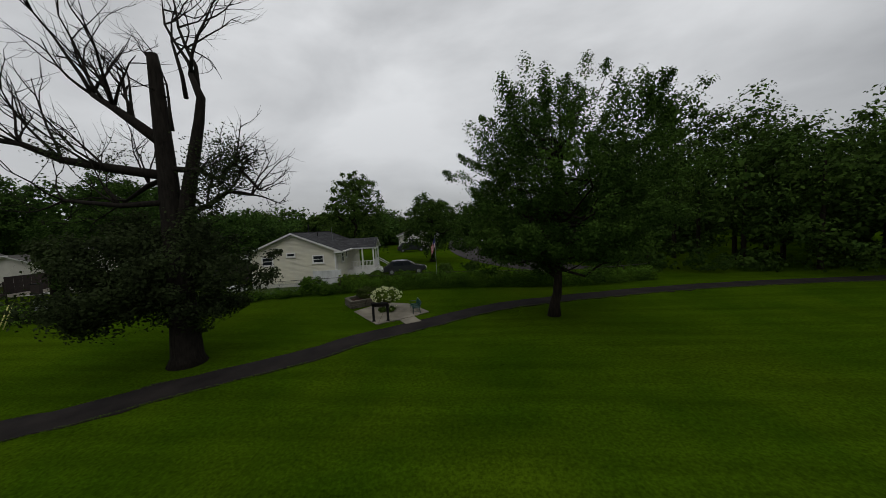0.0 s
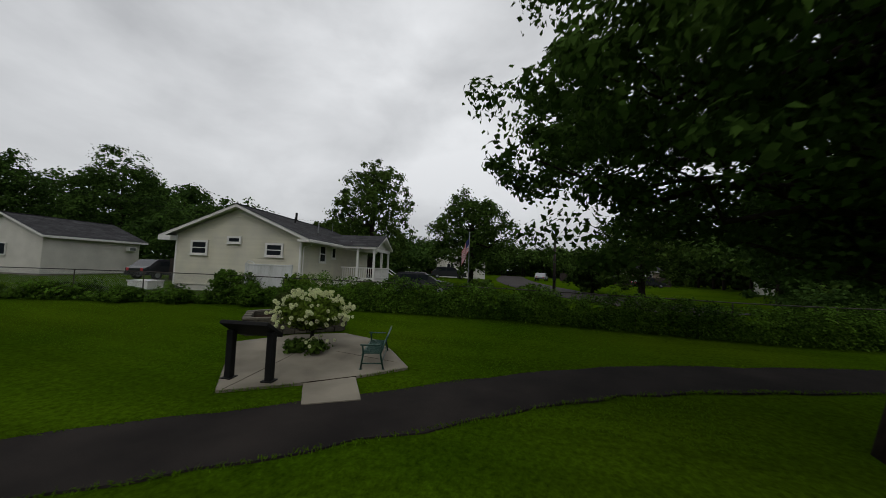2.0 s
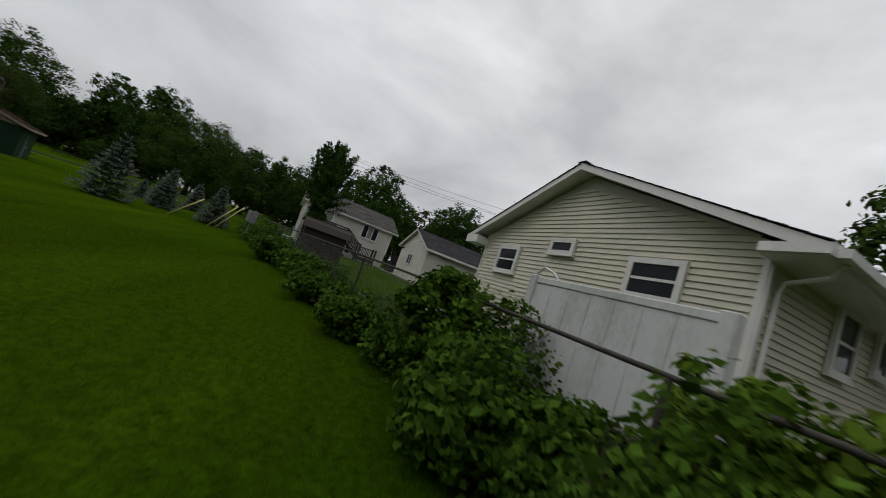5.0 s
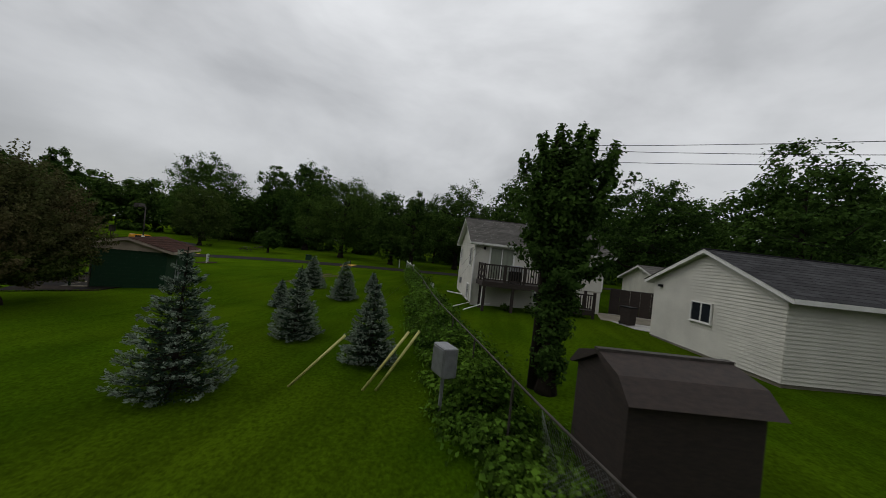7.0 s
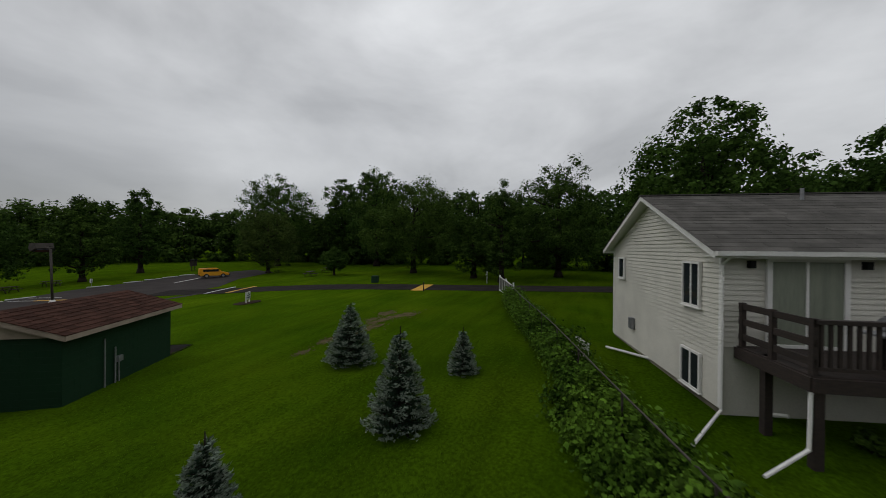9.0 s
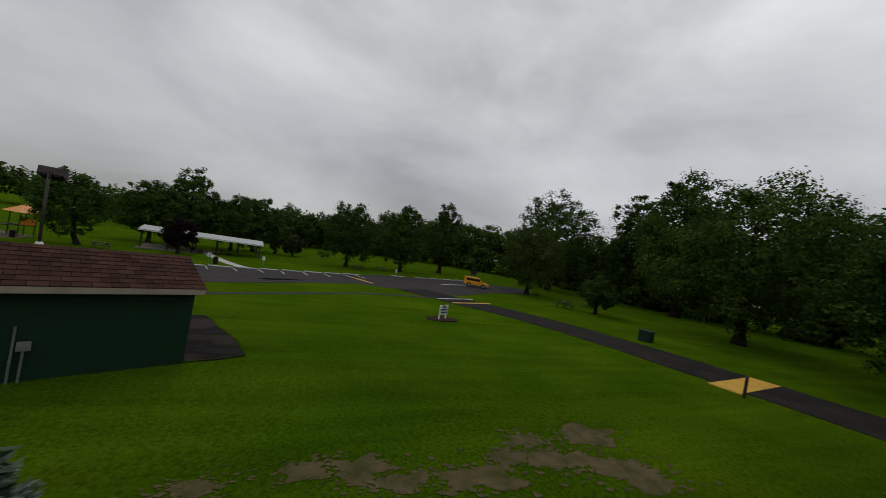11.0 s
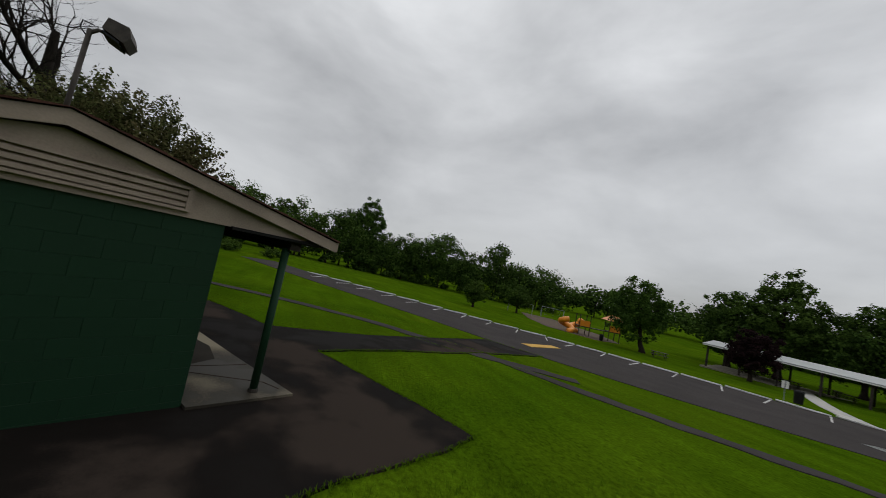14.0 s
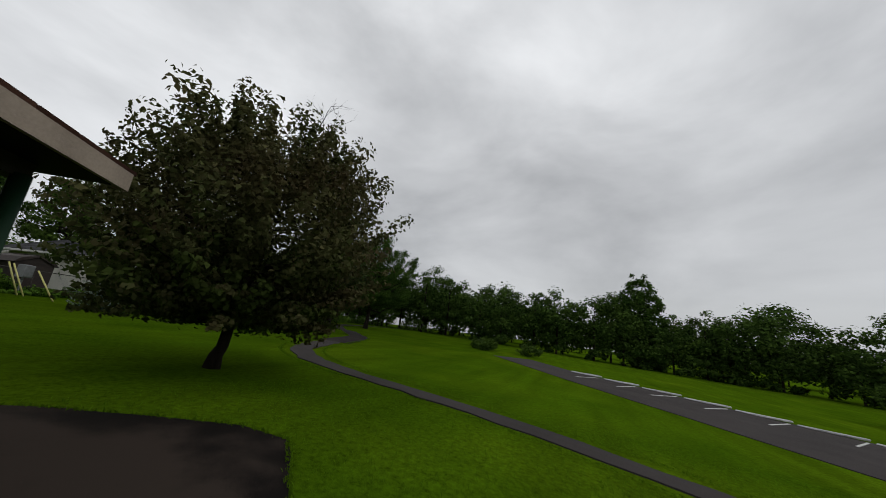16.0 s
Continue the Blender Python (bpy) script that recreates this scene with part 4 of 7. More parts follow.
for y in (1.0, 3.4):
    part("wall_lamp", box(8.12, y - 0.06, 4.28, 8.26, y + 0.06, 4.46), M_BLACK, h2)
for y in (1.1, 2.4, 3.9, 5.3, 6.7, 8.2):
    part("roof_vent", box(4.05, y - 0.14, 6.45, 4.35, y + 0.14, 6.70), M_BLACK, h2)
part("vent_pipe", tube([(4.9, 4.6, 6.3), (4.9, 4.6, 6.75)], 0.05), M_METAL, h2)
part("corner_post", box(8.06, 0.36, 0.8, 8.14, 0.43, 4.78), M_TRIM, h2)
part("corner_post", box(8.08, 9.14, 2.3, 8.15, 9.23, 4.78), M_TRIM, h2)
part("corner_post", box(0.36, 0.36, 0.8, 0.44, 0.43, 4.78), M_TRIM, h2)
part("meter", box(2.6, 0.22, 1.5, 2.9, 0.37, 1.95, 0.02), M_METAL, h2)
tagged(h2, "two-storey white sided house with grey shingled roof", "house")

deck = empty("deck", (-44.83, 15.12, 0.0), 12.0)
DZ, DX, DY = 2.36, 10.2, 4.5
for k in range(14):
    y = 0.72 + 0.272 * k
    part("deck_board", box(8.15, y, DZ - 0.05, DX, y + 0.262, DZ), M_DARKWOOD, deck)
part("rim_beam", box(DX - 0.05, 0.7, DZ - 0.3, DX + 0.05, DY, DZ - 0.03), M_DARKWOOD, deck)
part("rim_beam", box(8.15, 0.66, DZ - 0.3, DX, 0.72, DZ - 0.03), M_DARKWOOD, deck)
for x, y in ((DX - 0.1, 0.85), (DX - 0.1, 2.6), (DX - 0.1, DY - 0.1), (8.9, 0.85)):
    part("deck_post", box(x - 0.08, y - 0.08, 0.2, x + 0.08, y + 0.08, DZ), M_DARKWOOD, deck)
for x, y in ((8.3, 0.75), (9.2, 0.75), (DX - 0.05, 0.75), (DX - 0.05, 2.0), (DX - 0.05, 3.2), (DX - 0.05, DY)):
    part("rail_post", box(x - 0.05, y - 0.05, DZ, x + 0.05, y + 0.05, DZ + 1.08), M_DARKWOOD, deck)
for z in (DZ + 0.18, DZ + 0.55, DZ + 0.92):
    part("rail", box(8.2, 0.72, z, DX, 0.78, z + 0.14), M_DARKWOOD, deck)
part("rail", box(DX - 0.08, 0.75, DZ + 0.98, DX + 0.04, DY, DZ + 1.06), M_DARKWOOD, deck)
part("rail", box(DX - 0.06, 0.75, DZ + 0.10, DX, DY, DZ + 0.17), M_DARKWOOD, deck)
slat = mesh_of("slat", [(-.025, -.025, 0), (.025, -.025, 0), (.025, .025, 0), (-.025, .025, 0), (-.025, -.025, .88), (.025, -.025, .88), (.025, .025, .88), (-.025, .025, .88)],
               [(0, 1, 5, 4), (1, 2, 6, 5), (2, 3, 7, 6), (3, 0, 4, 7)], M_DARKWOOD)
for k in range(24):
    shared("slat", slat, deck, Matrix.Translation((DX - 0.03, 0.86 + 0.152 * k, DZ + 0.12)))
# a flight runs down along the facade to a landing
SN, RUN, RISE = 6, 0.25, 0.185
LY, LZ = DY + RUN * SN, DZ - RISE * SN
for k in range(SN):
    part("stair_tread", box(9.1, DY + RUN * k, DZ - RISE * (k + 1) - 0.04, DX, DY + RUN * (k + 1) + 0.02, DZ - RISE * (k + 1)), M_DARKWOOD, deck)
for x in (9.1, DX):
    part("stringer", tube([(x, DY, DZ - 0.15), (x, LY, LZ - 0.12)], 0.10, 4), M_DARKWOOD, deck)
    part("stair_rail", tube([(x, DY, DZ + 1.02), (x, LY, LZ + 1.05)], 0.055, 4), M_DARKWOOD, deck)
    for k in range(SN * 2):
        shared("slat", slat, deck, Matrix.Translation((x, DY + RUN * 0.5 * k + 0.06, DZ - RISE * 0.5 * k + 0.02)))
    part("newel", box(x - 0.07, LY - 0.07, 0.2, x + 0.07, LY + 0.07, LZ + 1.22), M_DARKWOOD, deck)
part("landing", box(9.0, LY, LZ - 0.08, DX + 0.05, LY + 1.72, LZ), M_DARKWOOD, deck)
part("rim_beam", box(DX, LY, LZ - 0.28, DX + 0.06, LY + 1.72, LZ - 0.06), M_DARKWOOD, deck)
for x in (9.05, DX):
    part("landing_post", box(x - 0.07, LY + 1.58, 0.2, x + 0.07, LY + 1.72, LZ + 1.1), M_DARKWOOD, deck)
part("rail", box(DX - 0.05, LY, LZ + 0.90, DX + 0.05, LY + 1.7, LZ + 0.98), M_DARKWOOD, deck)
part("rail", box(DX - 0.03, LY, LZ + 0.08, DX + 0.03, LY + 1.7, LZ + 0.14), M_DARKWOOD, deck)
for k in range(10):
    shared("slat", slat, deck, Matrix.Translation((DX, LY + 0.16 * k + 0.14, LZ + 0.06)))
for k in range(4):                                              # the last steps go down to the drive
    part("stair_tread", box(9.05 - 0.26 * (k + 1), LY + 0.1, LZ - 0.17 * (k + 1) - 0.04, 9.05 - 0.26 * k, LY + 1.6, LZ - 0.17 * (k + 1)), M_DARKWOOD, deck)
tagged(deck, "dark-stained wooden deck with railing and stairs against the white house", "deck")

grill = empty("grill", h2.location + Matrix.Rotation(radians(12), 3, "Z") @ Vector((9.75, 2.75, DZ)), 12)
part("cabinet", box(-0.3, -0.35, 0.08, 0.3, 0.35, 0.75, 0.02), M_BLACK, grill)
part("side_shelf", box(-0.25, -0.75, 0.72, 0.25, 0.75, 0.77, 0.01), M_METAL, grill)
b = bmesh.new()
prism(b, [(-0.3, 0.78), (0.3, 0.78), (0.26, 1.0), (0.1, 1.1), (-0.15, 1.08), (-0.28, 0.98)], -0.35, 0.35)
bmesh.ops.recalc_face_normals(b, faces=b.faces)
part("hood", b, M_METAL, grill)
for x, y in ((-0.25, -0.3), (0.25, -0.3), (-0.25, 0.3), (0.25, 0.3)):
    part("caster", box(x - 0.03, y - 0.03, 0.0, x + 0.03, y + 0.03, 0.09), M_TYRE, grill)
tagged(grill, "silver gas grill standing on the wooden deck", "grill")

# green block building with porch
SHED_YAW = -59.5
shed = empty("park_building", (-36.54, -2.60, 0.0), SHED_YAW)
SG, SE, SR, SC = -0.42, 2.01, 2.72, 2.13
SPAN, LEN = 5.1, 5.55
gable_roof(shed, SPAN, LEN, SE, SR, M_REDROOF, M_TAN, ridge_at=SC, rows=2, thick=0.15, seed=41)
tabs = [c for c in shed.children_recursive if c.name.startswith("shingles")][0]
bpy.data.objects.remove(tabs)
roof_obs = [c for c in shed.children if c.name.startswith("roof")]
tab_mesh = mesh_of("shingle", [(0, 0, 0), (0, .33, 0), (.3, .33, 0.004), (.3, 0, .004), (0, .010, .030), (0, .320, .030), (.3, .322, .012), (.3, .008, .012)],
                   [(4, 5, 6, 7), (0, 4, 7, 3), (1, 2, 6, 5), (0, 1, 5, 4), (2, 3, 7, 6)], M_REDROOF)
WALL0, WALL1, WY0, WY1 = 0.36, 3.62, 0.14, 5.2
wall_h = SE - 0.02 - SG
block = bmesh.new()
add_box(block, WALL0 + .02, WY0 + .02, SG - 0.1, WALL0 + 0.2, WY1 - .02, SE + 0.05)
add_box(block, WALL1 - 0.2, WY0 + .02, SG - 0.1, WALL1 - .02, WY1 - .02, SE + 0.10)
add_box(block, WALL0 + 0.2, WY0 + .02, SG - 0.1, WALL1 - 0.2, WY0 + 0.2, SE)
add_box(block, WALL0 + 0.2, WY1 - 0.2, SG - 0.1, WALL1 - 0.2, WY1 - .02, SE)
part("wall", block, M_GREEN, shed)
bl = bmesh.new()
add_box(bl, 0.0006, 0, 0.0006, 0.4054, 0.03, 0.2026, None, 0.0025)
block_mesh = bpy.data.meshes.new("block")
bl.to_mesh(block_mesh)
bl.free()
block_mesh.materials.append(M_GREEN)


def block_wall(m, length, height):
    rows = int(round(height / 0.2032))
    for r in range(rows):
        z = r * height / rows
        x = -0.203 if r % 2 else 0.0
        while x < length - 0.02:
            a, b2 = max(0.0, x), min(length, x + 0.406)
            if b2 - a > 0.05:
                shared("block", block_mesh, shed, m @ Matrix.Translation((a, 0, z)) @ Matrix.Diagonal(((b2 - a) / 0.406, 1, height / rows / 0.2032, 1)))
            x += 0.406


block_wall(Matrix.Translation((WALL0, WY0 - 0.01, SG)), WALL1 - WALL0, wall_h)
block_wall(Matrix.Translation((WALL1 + 0.01, WY0, SG)) @ pose(0, 0, 0, 0, 0, 90), 1.62, wall_h)
block_wall(Matrix.Translation((WALL0 - 0.01, WY1, SG)) @ pose(0, 0, 0, 0, 0, -90), WY1 - WY0, wall_h)
block_wall(Matrix.Translation((WALL1, WY1 + 0.01, SG)) @ pose(0, 0, 0, 0, 0, 180), WALL1 - WALL0, wall_h)
part("wall_face", box(WALL1 - 0.03, WY0 + 1.62, SG, WALL1 + 0.008, WY1, SE + 0.05), M_GREEN, shed)
for y, flip in ((0.10, 1), (5.30, -1)):
    b = bmesh.new()
    under = lambda x: SE - 0.02 + (SR - 0.16 - SE) * (x / SC if x < SC else (SPAN - x) / (SPAN - SC))
    prism(b, [(WALL0 - 0.02, SE - 0.04), (4.75, SE - 0.04), (4.75, under(4.75)), (SC, under(SC)), (WALL0 - 0.02, under(WALL0))], y, y + 0.05 * flip)
    bmesh.ops.recalc_face_normals(b, faces=b.faces)
    gb = part("gable_board", b, M_TAN, shed, "weathered tan gable panel")
    if flip > 0:
        for k in range(3):
            part("louvre", box(1.20, y - 0.035, SE + 0.07 + 0.068 * k, 3.15, y - 0.002, SE + 0.115 + 0.068 * k), M_TAN, shed)
        for x in (1.15, 3.15):
            part("louvre_frame", box(x, y - 0.045, SE + 0.05, x + 0.05, y - 0.002, SE + 0.28), M_TAN, shed)
        for z in (SE + 0.025, SE + 0.275):
            part("louvre_frame", box(1.15, y - 0.045, z, 3.20, y - 0.003, z + 0.03), M_TAN, shed)
# the shade under the roof is put into the ceiling's near-black colour
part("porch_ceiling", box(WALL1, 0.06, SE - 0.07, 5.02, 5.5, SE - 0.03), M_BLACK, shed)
part("porch_beam", box(4.46, 0.16, SE - 0.20, 4.62, 5.3, SE - 0.07), M_DARKWOOD, shed)
for y in (0.26, 5.22):
    px = 4.56 - 0.025 * y                                        # the porch narrows a little towards its far end
    part("porch_post", tube([(px, y, SG), (px, y, SE - 0.18)], 0.055, 14), M_GREEN, shed, smooth=True)
    part("post_base", tube([(px, y, SG + 0.1), (px, y, SG + 0.16)], 0.070, 14), M_RUST, shed)
for x, y in ((3.75, 5.0),):
    plank = part("weathered_plank", box(x - 0.03, y - 0.09, SG, x + 0.03, y + 0.09, SE - 0.06, 0.008), M_GREYWOOD, shed, "weathered grey upright plank")
    part("pull_handle", tube([(x + 0.03, y, SG + 1.25), (x + 0.08, y, SG + 1.27), (x + 0.08, y, SG + 1.38), (x + 0.03, y, SG + 1.40)], 0.008, 6), M_BLACK, plank)
for y in (1.5, 3.6):
    dr = part("door", box(WALL1 + 0.012, y + 0.3, SG + 0.06, WALL1 + 0.06, y + 1.2, SG + 2.06), M_GREEN, shed)
    part("door_handle", box(WALL1 + 0.06, y + 1.05, SG + 1.0, WALL1 + 0.12, y + 1.12, SG + 1.16), M_METAL, dr)
part("wall_shelf", box(WALL1 + 0.01, 4.45, SG + 0.86, WALL1 + 0.42, 4.98, SG + 0.93, 0.01), M_BLACK, shed, "black shelf fixed to the porch wall")
part("shelf_bracket", tube([(WALL1 + 0.02, 4.7, SG + 0.55), (WALL1 + 0.30, 4.7, SG + 0.86)], 0.02, 6), M_BLACK, shed)
for y, h in ((3.75, 1.95), (3.3, 1.55), (3.14, 1.0)):
    part("conduit", tube([(WALL0 - 0.07, y, SG), (WALL0 - 0.07, y, SG + h)], 0.025, 6), M_METAL, shed)
part("meter_box", box(WALL0 - 0.14, 3.03, SG + 1.0, WALL0 - 0.02, 3.25, SG + 1.2, 0.01), M_METAL, shed)
flood = empty("floodlight", (-32.66, -2.98, SR - 0.06), 0)
part("pole", tube([(0, 0, 0), (0.05, 0, 1.86)], 0.033, 10), M_RUST, flood, smooth=True)
part("boot", tube([(0, 0, -0.02), (0, 0, 0.12)], [0.12, 0.06], 10), M_TRIM, flood)
part("bracket", tube([(0.05, 0, 1.80), (0.08, -0.08, 1.90), (0.12, -0.16, 1.90)], 0.03, 6), M_RUST, flood)
part("cable", tube([(0.05, 0.0, 1.72), (-0.02, 0.08, 1.82), (0.0, 0.08, 1.94), (0.08, -0.02, 1.95)], 0.010, 5), M_BLACK, flood)
b = bmesh.new()
prism(b, [(-0.13, -0.10), (0.15, -0.15), (0.20, -0.02), (0.12, 0.12), (-0.13, 0.09)], -0.24, 0.24)
for v in b.verts:
    v.co = pose(0.15, -0.30, 1.96, 0, 12, -80) @ v.co
bmesh.ops.recalc_face_normals(b, faces=b.faces)
head = part("lamp_head", b, M_RUST, flood)
b = bmesh.new()
add_box(b, -0.10, -0.20, -0.165, 0.13, 0.20, -0.135, pose(0.15, -0.30, 1.96, 0, 22, -80))
part("lamp_glass", b, M_GLASS, head)
tagged(flood, "floodlight on a short steel pole on the shingled roof ridge", "floodlight")


def skew_eave(ob):
    """The porch eave runs slightly out of square with the walls."""
    for v in ob.data.vertices:
        if v.co.x > SC:
            v.co.x += (0.13 - 0.07 * v.co.y) * (v.co.x - SC) / (SPAN - SC)


for c in shed.children_recursive:
    if c.name.split(".")[0] in ("roof", "barge_board", "fascia", "porch_ceiling", "porch_beam"):
        skew_eave(c)
tagged(shed, "dark green block park building with brown shingled porch roof", "park building")
PORCH = [(3.64, 0.02), (5.06, 0.02), (4.74, 5.42), (3.64, 5.42)]
Rz = Matrix.Rotation(radians(SHED_YAW), 2)
outline = [tuple(Rz @ Vector(p) + Vector((-36.54, -2.60))) for p in PORCH]
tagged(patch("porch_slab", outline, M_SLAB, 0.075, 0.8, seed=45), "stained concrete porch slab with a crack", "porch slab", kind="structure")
for pa, pb, w in (((3.64, 1.45), (4.95, 1.35), 0.012), ((3.70, 1.38), (4.85, 0.55), 0.010), ((4.85, 0.55), (4.95, 0.25), 0.008), ((3.64, 3.4), (4.9, 3.4), 0.010)):
    pa, pb = (Rz @ Vector(q) + Vector((-36.54, -2.60)) for q in (pa, pb))
    side = (pb - pa).normalized().orthogonal() * w
    tagged(patch("slab_crack", [pa - side, pb - side, pb + side, pa + side], M_MULCH, 0.0785, 0.6, thick=0.002), "dark crack across the porch slab", "crack", "slab cracks", "structure")
# damp middle of the slab, with the shade under the roof painted in
STAIN_SHADE = [(3.66, 1.55), (4.2, 1.5), (4.55, 1.75), (4.72, 2.4), (4.62, 3.1), (4.74, 3.9), (4.66, 4.7), (4.3, 5.05), (3.66, 5.2)]
tagged(patch("damp_stain", [tuple(Rz @ Vector(p) + Vector((-36.54, -2.60))) for p in STAIN_SHADE], M_DAMP_SHADE, 0.0765, 0.5, ragged=0.03, seed=46, thick=0.0), "dark damp stain with porch shade painted into it on the slab", "stain", kind="structure")
WALKWAY = [(-31.2, -40.4), (-27.0, -48.5), (-20.5, -63.5)]
tagged(ribbon("walkway", WALKWAY, 1.3, M_WALK, 0.04, 1.5, 0.01, seed=61), "pale concrete walk from the lot to the pavilion", "walkway", kind="structure")
PUDDLE = [(-33.9, -28.9), (-35.2, -28.6), (-36.6, -29.2), (-38.3, -30.3), (-38.5, -30.9), (-37.0, -31.0), (-35.6, -30.2), (-34.2, -29.7)]
tagged(patch("puddle", PUDDLE, M_WATER, 0.032, 0.8, ragged=0.05, seed=62, thick=0.004), "shallow puddle on the parking lot asphalt", "puddle", kind="structure")

# ---------- things on and round the pad ----------
bench = empty("bench", (2.77, 18.88, ground_z(2.8, 18.9) + 0.06), 109.5)      # x runs along the bench, +y is its front


def bench_side(x):
    b = bmesh.new()
    add_tube(b, [(x, 0.05, 0.0), (x, 0.0, 0.42), (x, 0.02, 0.62), (x, 0.08, 0.66), (x, -0.30, 0.66), (x, -0.42, 0.66)], 0.022, 8)
    add_tube(b, [(x, -0.52, 0.0), (x, -0.43, 0.42), (x, -0.58, 0.88)], 0.024, 8)
    add_tube(b, [(x, 0.03, 0.16), (x, -0.47, 0.16)], 0.018, 6)
    part("side_frame", b, M_BENCH, bench, smooth=True)
    for y in (0.05, -0.52):
        part("foot", tube([(x, y, 0), (x, y, 0.015)], 0.05, 8), M_BENCH, bench)


for x in (0.03, 1.67):
    bench_side(x)
sl = bpy.data.meshes.new("seat_slat")
b = tube([(0, 0.0, 0.40), (0, -0.06, 0.43), (0, -0.30, 0.42), (0, -0.41, 0.43)], 0.013, 4)
b.to_mesh(sl)
b.free()
bl2 = bpy.data.meshes.new("back_slat")
b = tube([(0, -0.44, 0.45), (0, -0.57, 0.87)], 0.013, 4)
b.to_mesh(bl2)
b.free()
for me in (sl, bl2):
    me.materials.append(M_BENCH)
for k in range(28):
    shared("seat_slat", sl, bench, Matrix.Translation((0.07 + 0.0577 * k, 0, 0)))
    shared("back_slat", bl2, bench, Matrix.Translation((0.07 + 0.0577 * k, 0, 0)))
for y, z, r in ((-0.58, 0.88, 0.026), (-0.435, 0.44, 0.02), (0.02, 0.40, 0.022), (-0.47, 0.16, 0.016), (-0.52, 0.72, 0.012)):
    part("rail", tube([(0.02, y, z), (1.68, y, z)], r, 8), M_BENCH, bench, smooth=True)
bench.scale = (0.88, 0.86, 0.78)
tagged(bench, "dark green steel strap bench standing on the concrete pad", "bench")

board = empty("interpretive_sign", (1.05, 17.58, ground_z(1, 17.5) + 0.06), 8.0)
for x in (-0.42, 0.42):
    part("leg", box(x - 0.065, -0.065, 0, x + 0.065, 0.065, 0.93, 0.008), M_BLACK, board)
    part("base_plate", box(x - 0.11, -0.11, 0, x + 0.11, 0.11, 0.02), M_BLACK, board)
b = bmesh.new()
add_box(b, -0.49, -0.30, -0.04, 0.49, 0.30, 0.04, pose(0, 0, 0.97, -30, 0, 0), 0.01)
part("panel", b, M_BLACK, board)
tagged(board, "black metal interpretive sign on two legs", "sign")

# raised bed of split blocks behind the pad
bed = empty("raised_bed", (0, 0, 0))
BED = [Vector(p) for p in ((-1.75, 20.25), (-0.95, 20.85), (-0.45, 21.28), (-0.05, 21.68), (0.38, 22.02), (-0.05, 22.2), (-0.8, 22.3), (-1.9, 22.0), (-2.5, 21.2), (-1.75, 20.25))]
blk = bmesh.new()
add_box(blk, -0.5, -0.5, 0, 0.5, 0.5, 1, None, 0.04)
brick_mesh = bpy.data.meshes.new("block")
blk.to_mesh(brick_mesh)
blk.free()
brick_mesh.materials.append(M_BLOCK)
cap_mesh = brick_mesh.copy()
cap_mesh.materials.clear()
cap_mesh.materials.append(M_CAP)
rngb = np.random.default_rng(77)
for row in range(4):
    for a, c in zip(BED, BED[1:]):
        far, way = (c - a).length, (c - a).normalized()
        n = max(1, round(far / 0.31))
        for k in range(n):
            s = (k + (0.5 if row % 2 == 0 else 0.25)) / n * far
            p = a + way * s
            yaw = math.degrees(math.atan2(way.y, way.x))
            z = ground_z(p.x, p.y) + 0.02 + row * 0.15
            if row < 3:
                m = pose(p.x, p.y, z, 0, 0, yaw + rngb.normal() * 1.5) @ Matrix.Diagonal((far / n - 0.020, 0.19 + 0.025 * rngb.random(), 0.138, 1))
                shared("block", brick_mesh, bed, m)
            else:
                m = pose(p.x, p.y, z, 0, 0, yaw + rngb.normal() * 1.0) @ Matrix.Diagonal((far / n - 0.006, 0.22, 0.05, 1))
                shared("capstone", cap_mesh, bed, m)
tagged(bed, "raised planting bed walled with grey split blocks", "planter")
tagged(patch("bed_soil", [tuple(p * 0.97 + Vector((-0.9, 21.4)) * 0.03) for p in BED[:-1]], M_MULCH, 0.36, 0.8, seed=46), "dark soil in the raised bed", "soil", kind="structure")


def shrub(name, x, y, z0, radii, mat, seed, n=60, per=60, leaf=0.11, label="", stems=8, clump=0.16, hollow=0.5):
    rng = np.random.default_rng(seed)
    root = empty(name, (x, y, z0))
    pts, cs = crown_points(rng, n, per, (0, 0, radii[2] * 0.95), radii, 0.3, clump, hollow)
    pts = pts[pts[:, 2] > 0.02]
    for k in rng.choice(len(cs), stems, replace=False):
        c = cs[k]
        if c[2] > 0.1:
            part("stem", tube(limb_path(rng, (rng.normal() * 0.06, rng.normal() * 0.06, -0.05), c, 0.1, 4), [0.02, 0.016, 0.013, 0.009, 0.004], 5), M_BARK, root)
    leaf_mesh("foliage", pts, leaf * (0.7 + 0.6 * rng.random(len(pts))), mat, rng, parent=root)
    return tagged(root, label, "shrub"), cs


L_BRONZE = leaf_material("bronze_green_leaf", (0.085, 0.105, 0.026), (0.038, 0.066, 0.015), 0.5)
shrub("shrub", -1.0, 21.5, ground_z(-1, 21.5) + 0.36, (0.95, 0.60, 0.46), L_BRONZE, 301, 90, 75, 0.060, "bronze-green spreading shrub in the raised bed")
shrub("shrub", -0.25, 21.85, ground_z(0, 21.7) + 0.36, (0.34, 0.22, 0.16), L_SHRUB, 302, 40, 40, 0.06, "low green shrub in the raised bed", 5)
hyd_z = ground_z(0.71, 19.9) + 0.06
hyd, _ = shrub("hydrangea", 0.71, 19.9, hyd_z + 0.50, (0.86, 0.84, 0.46), L_HYD, 303, 150, 62, 0.085, "tree hydrangea covered in cream-white flower heads", 14, 0.14)
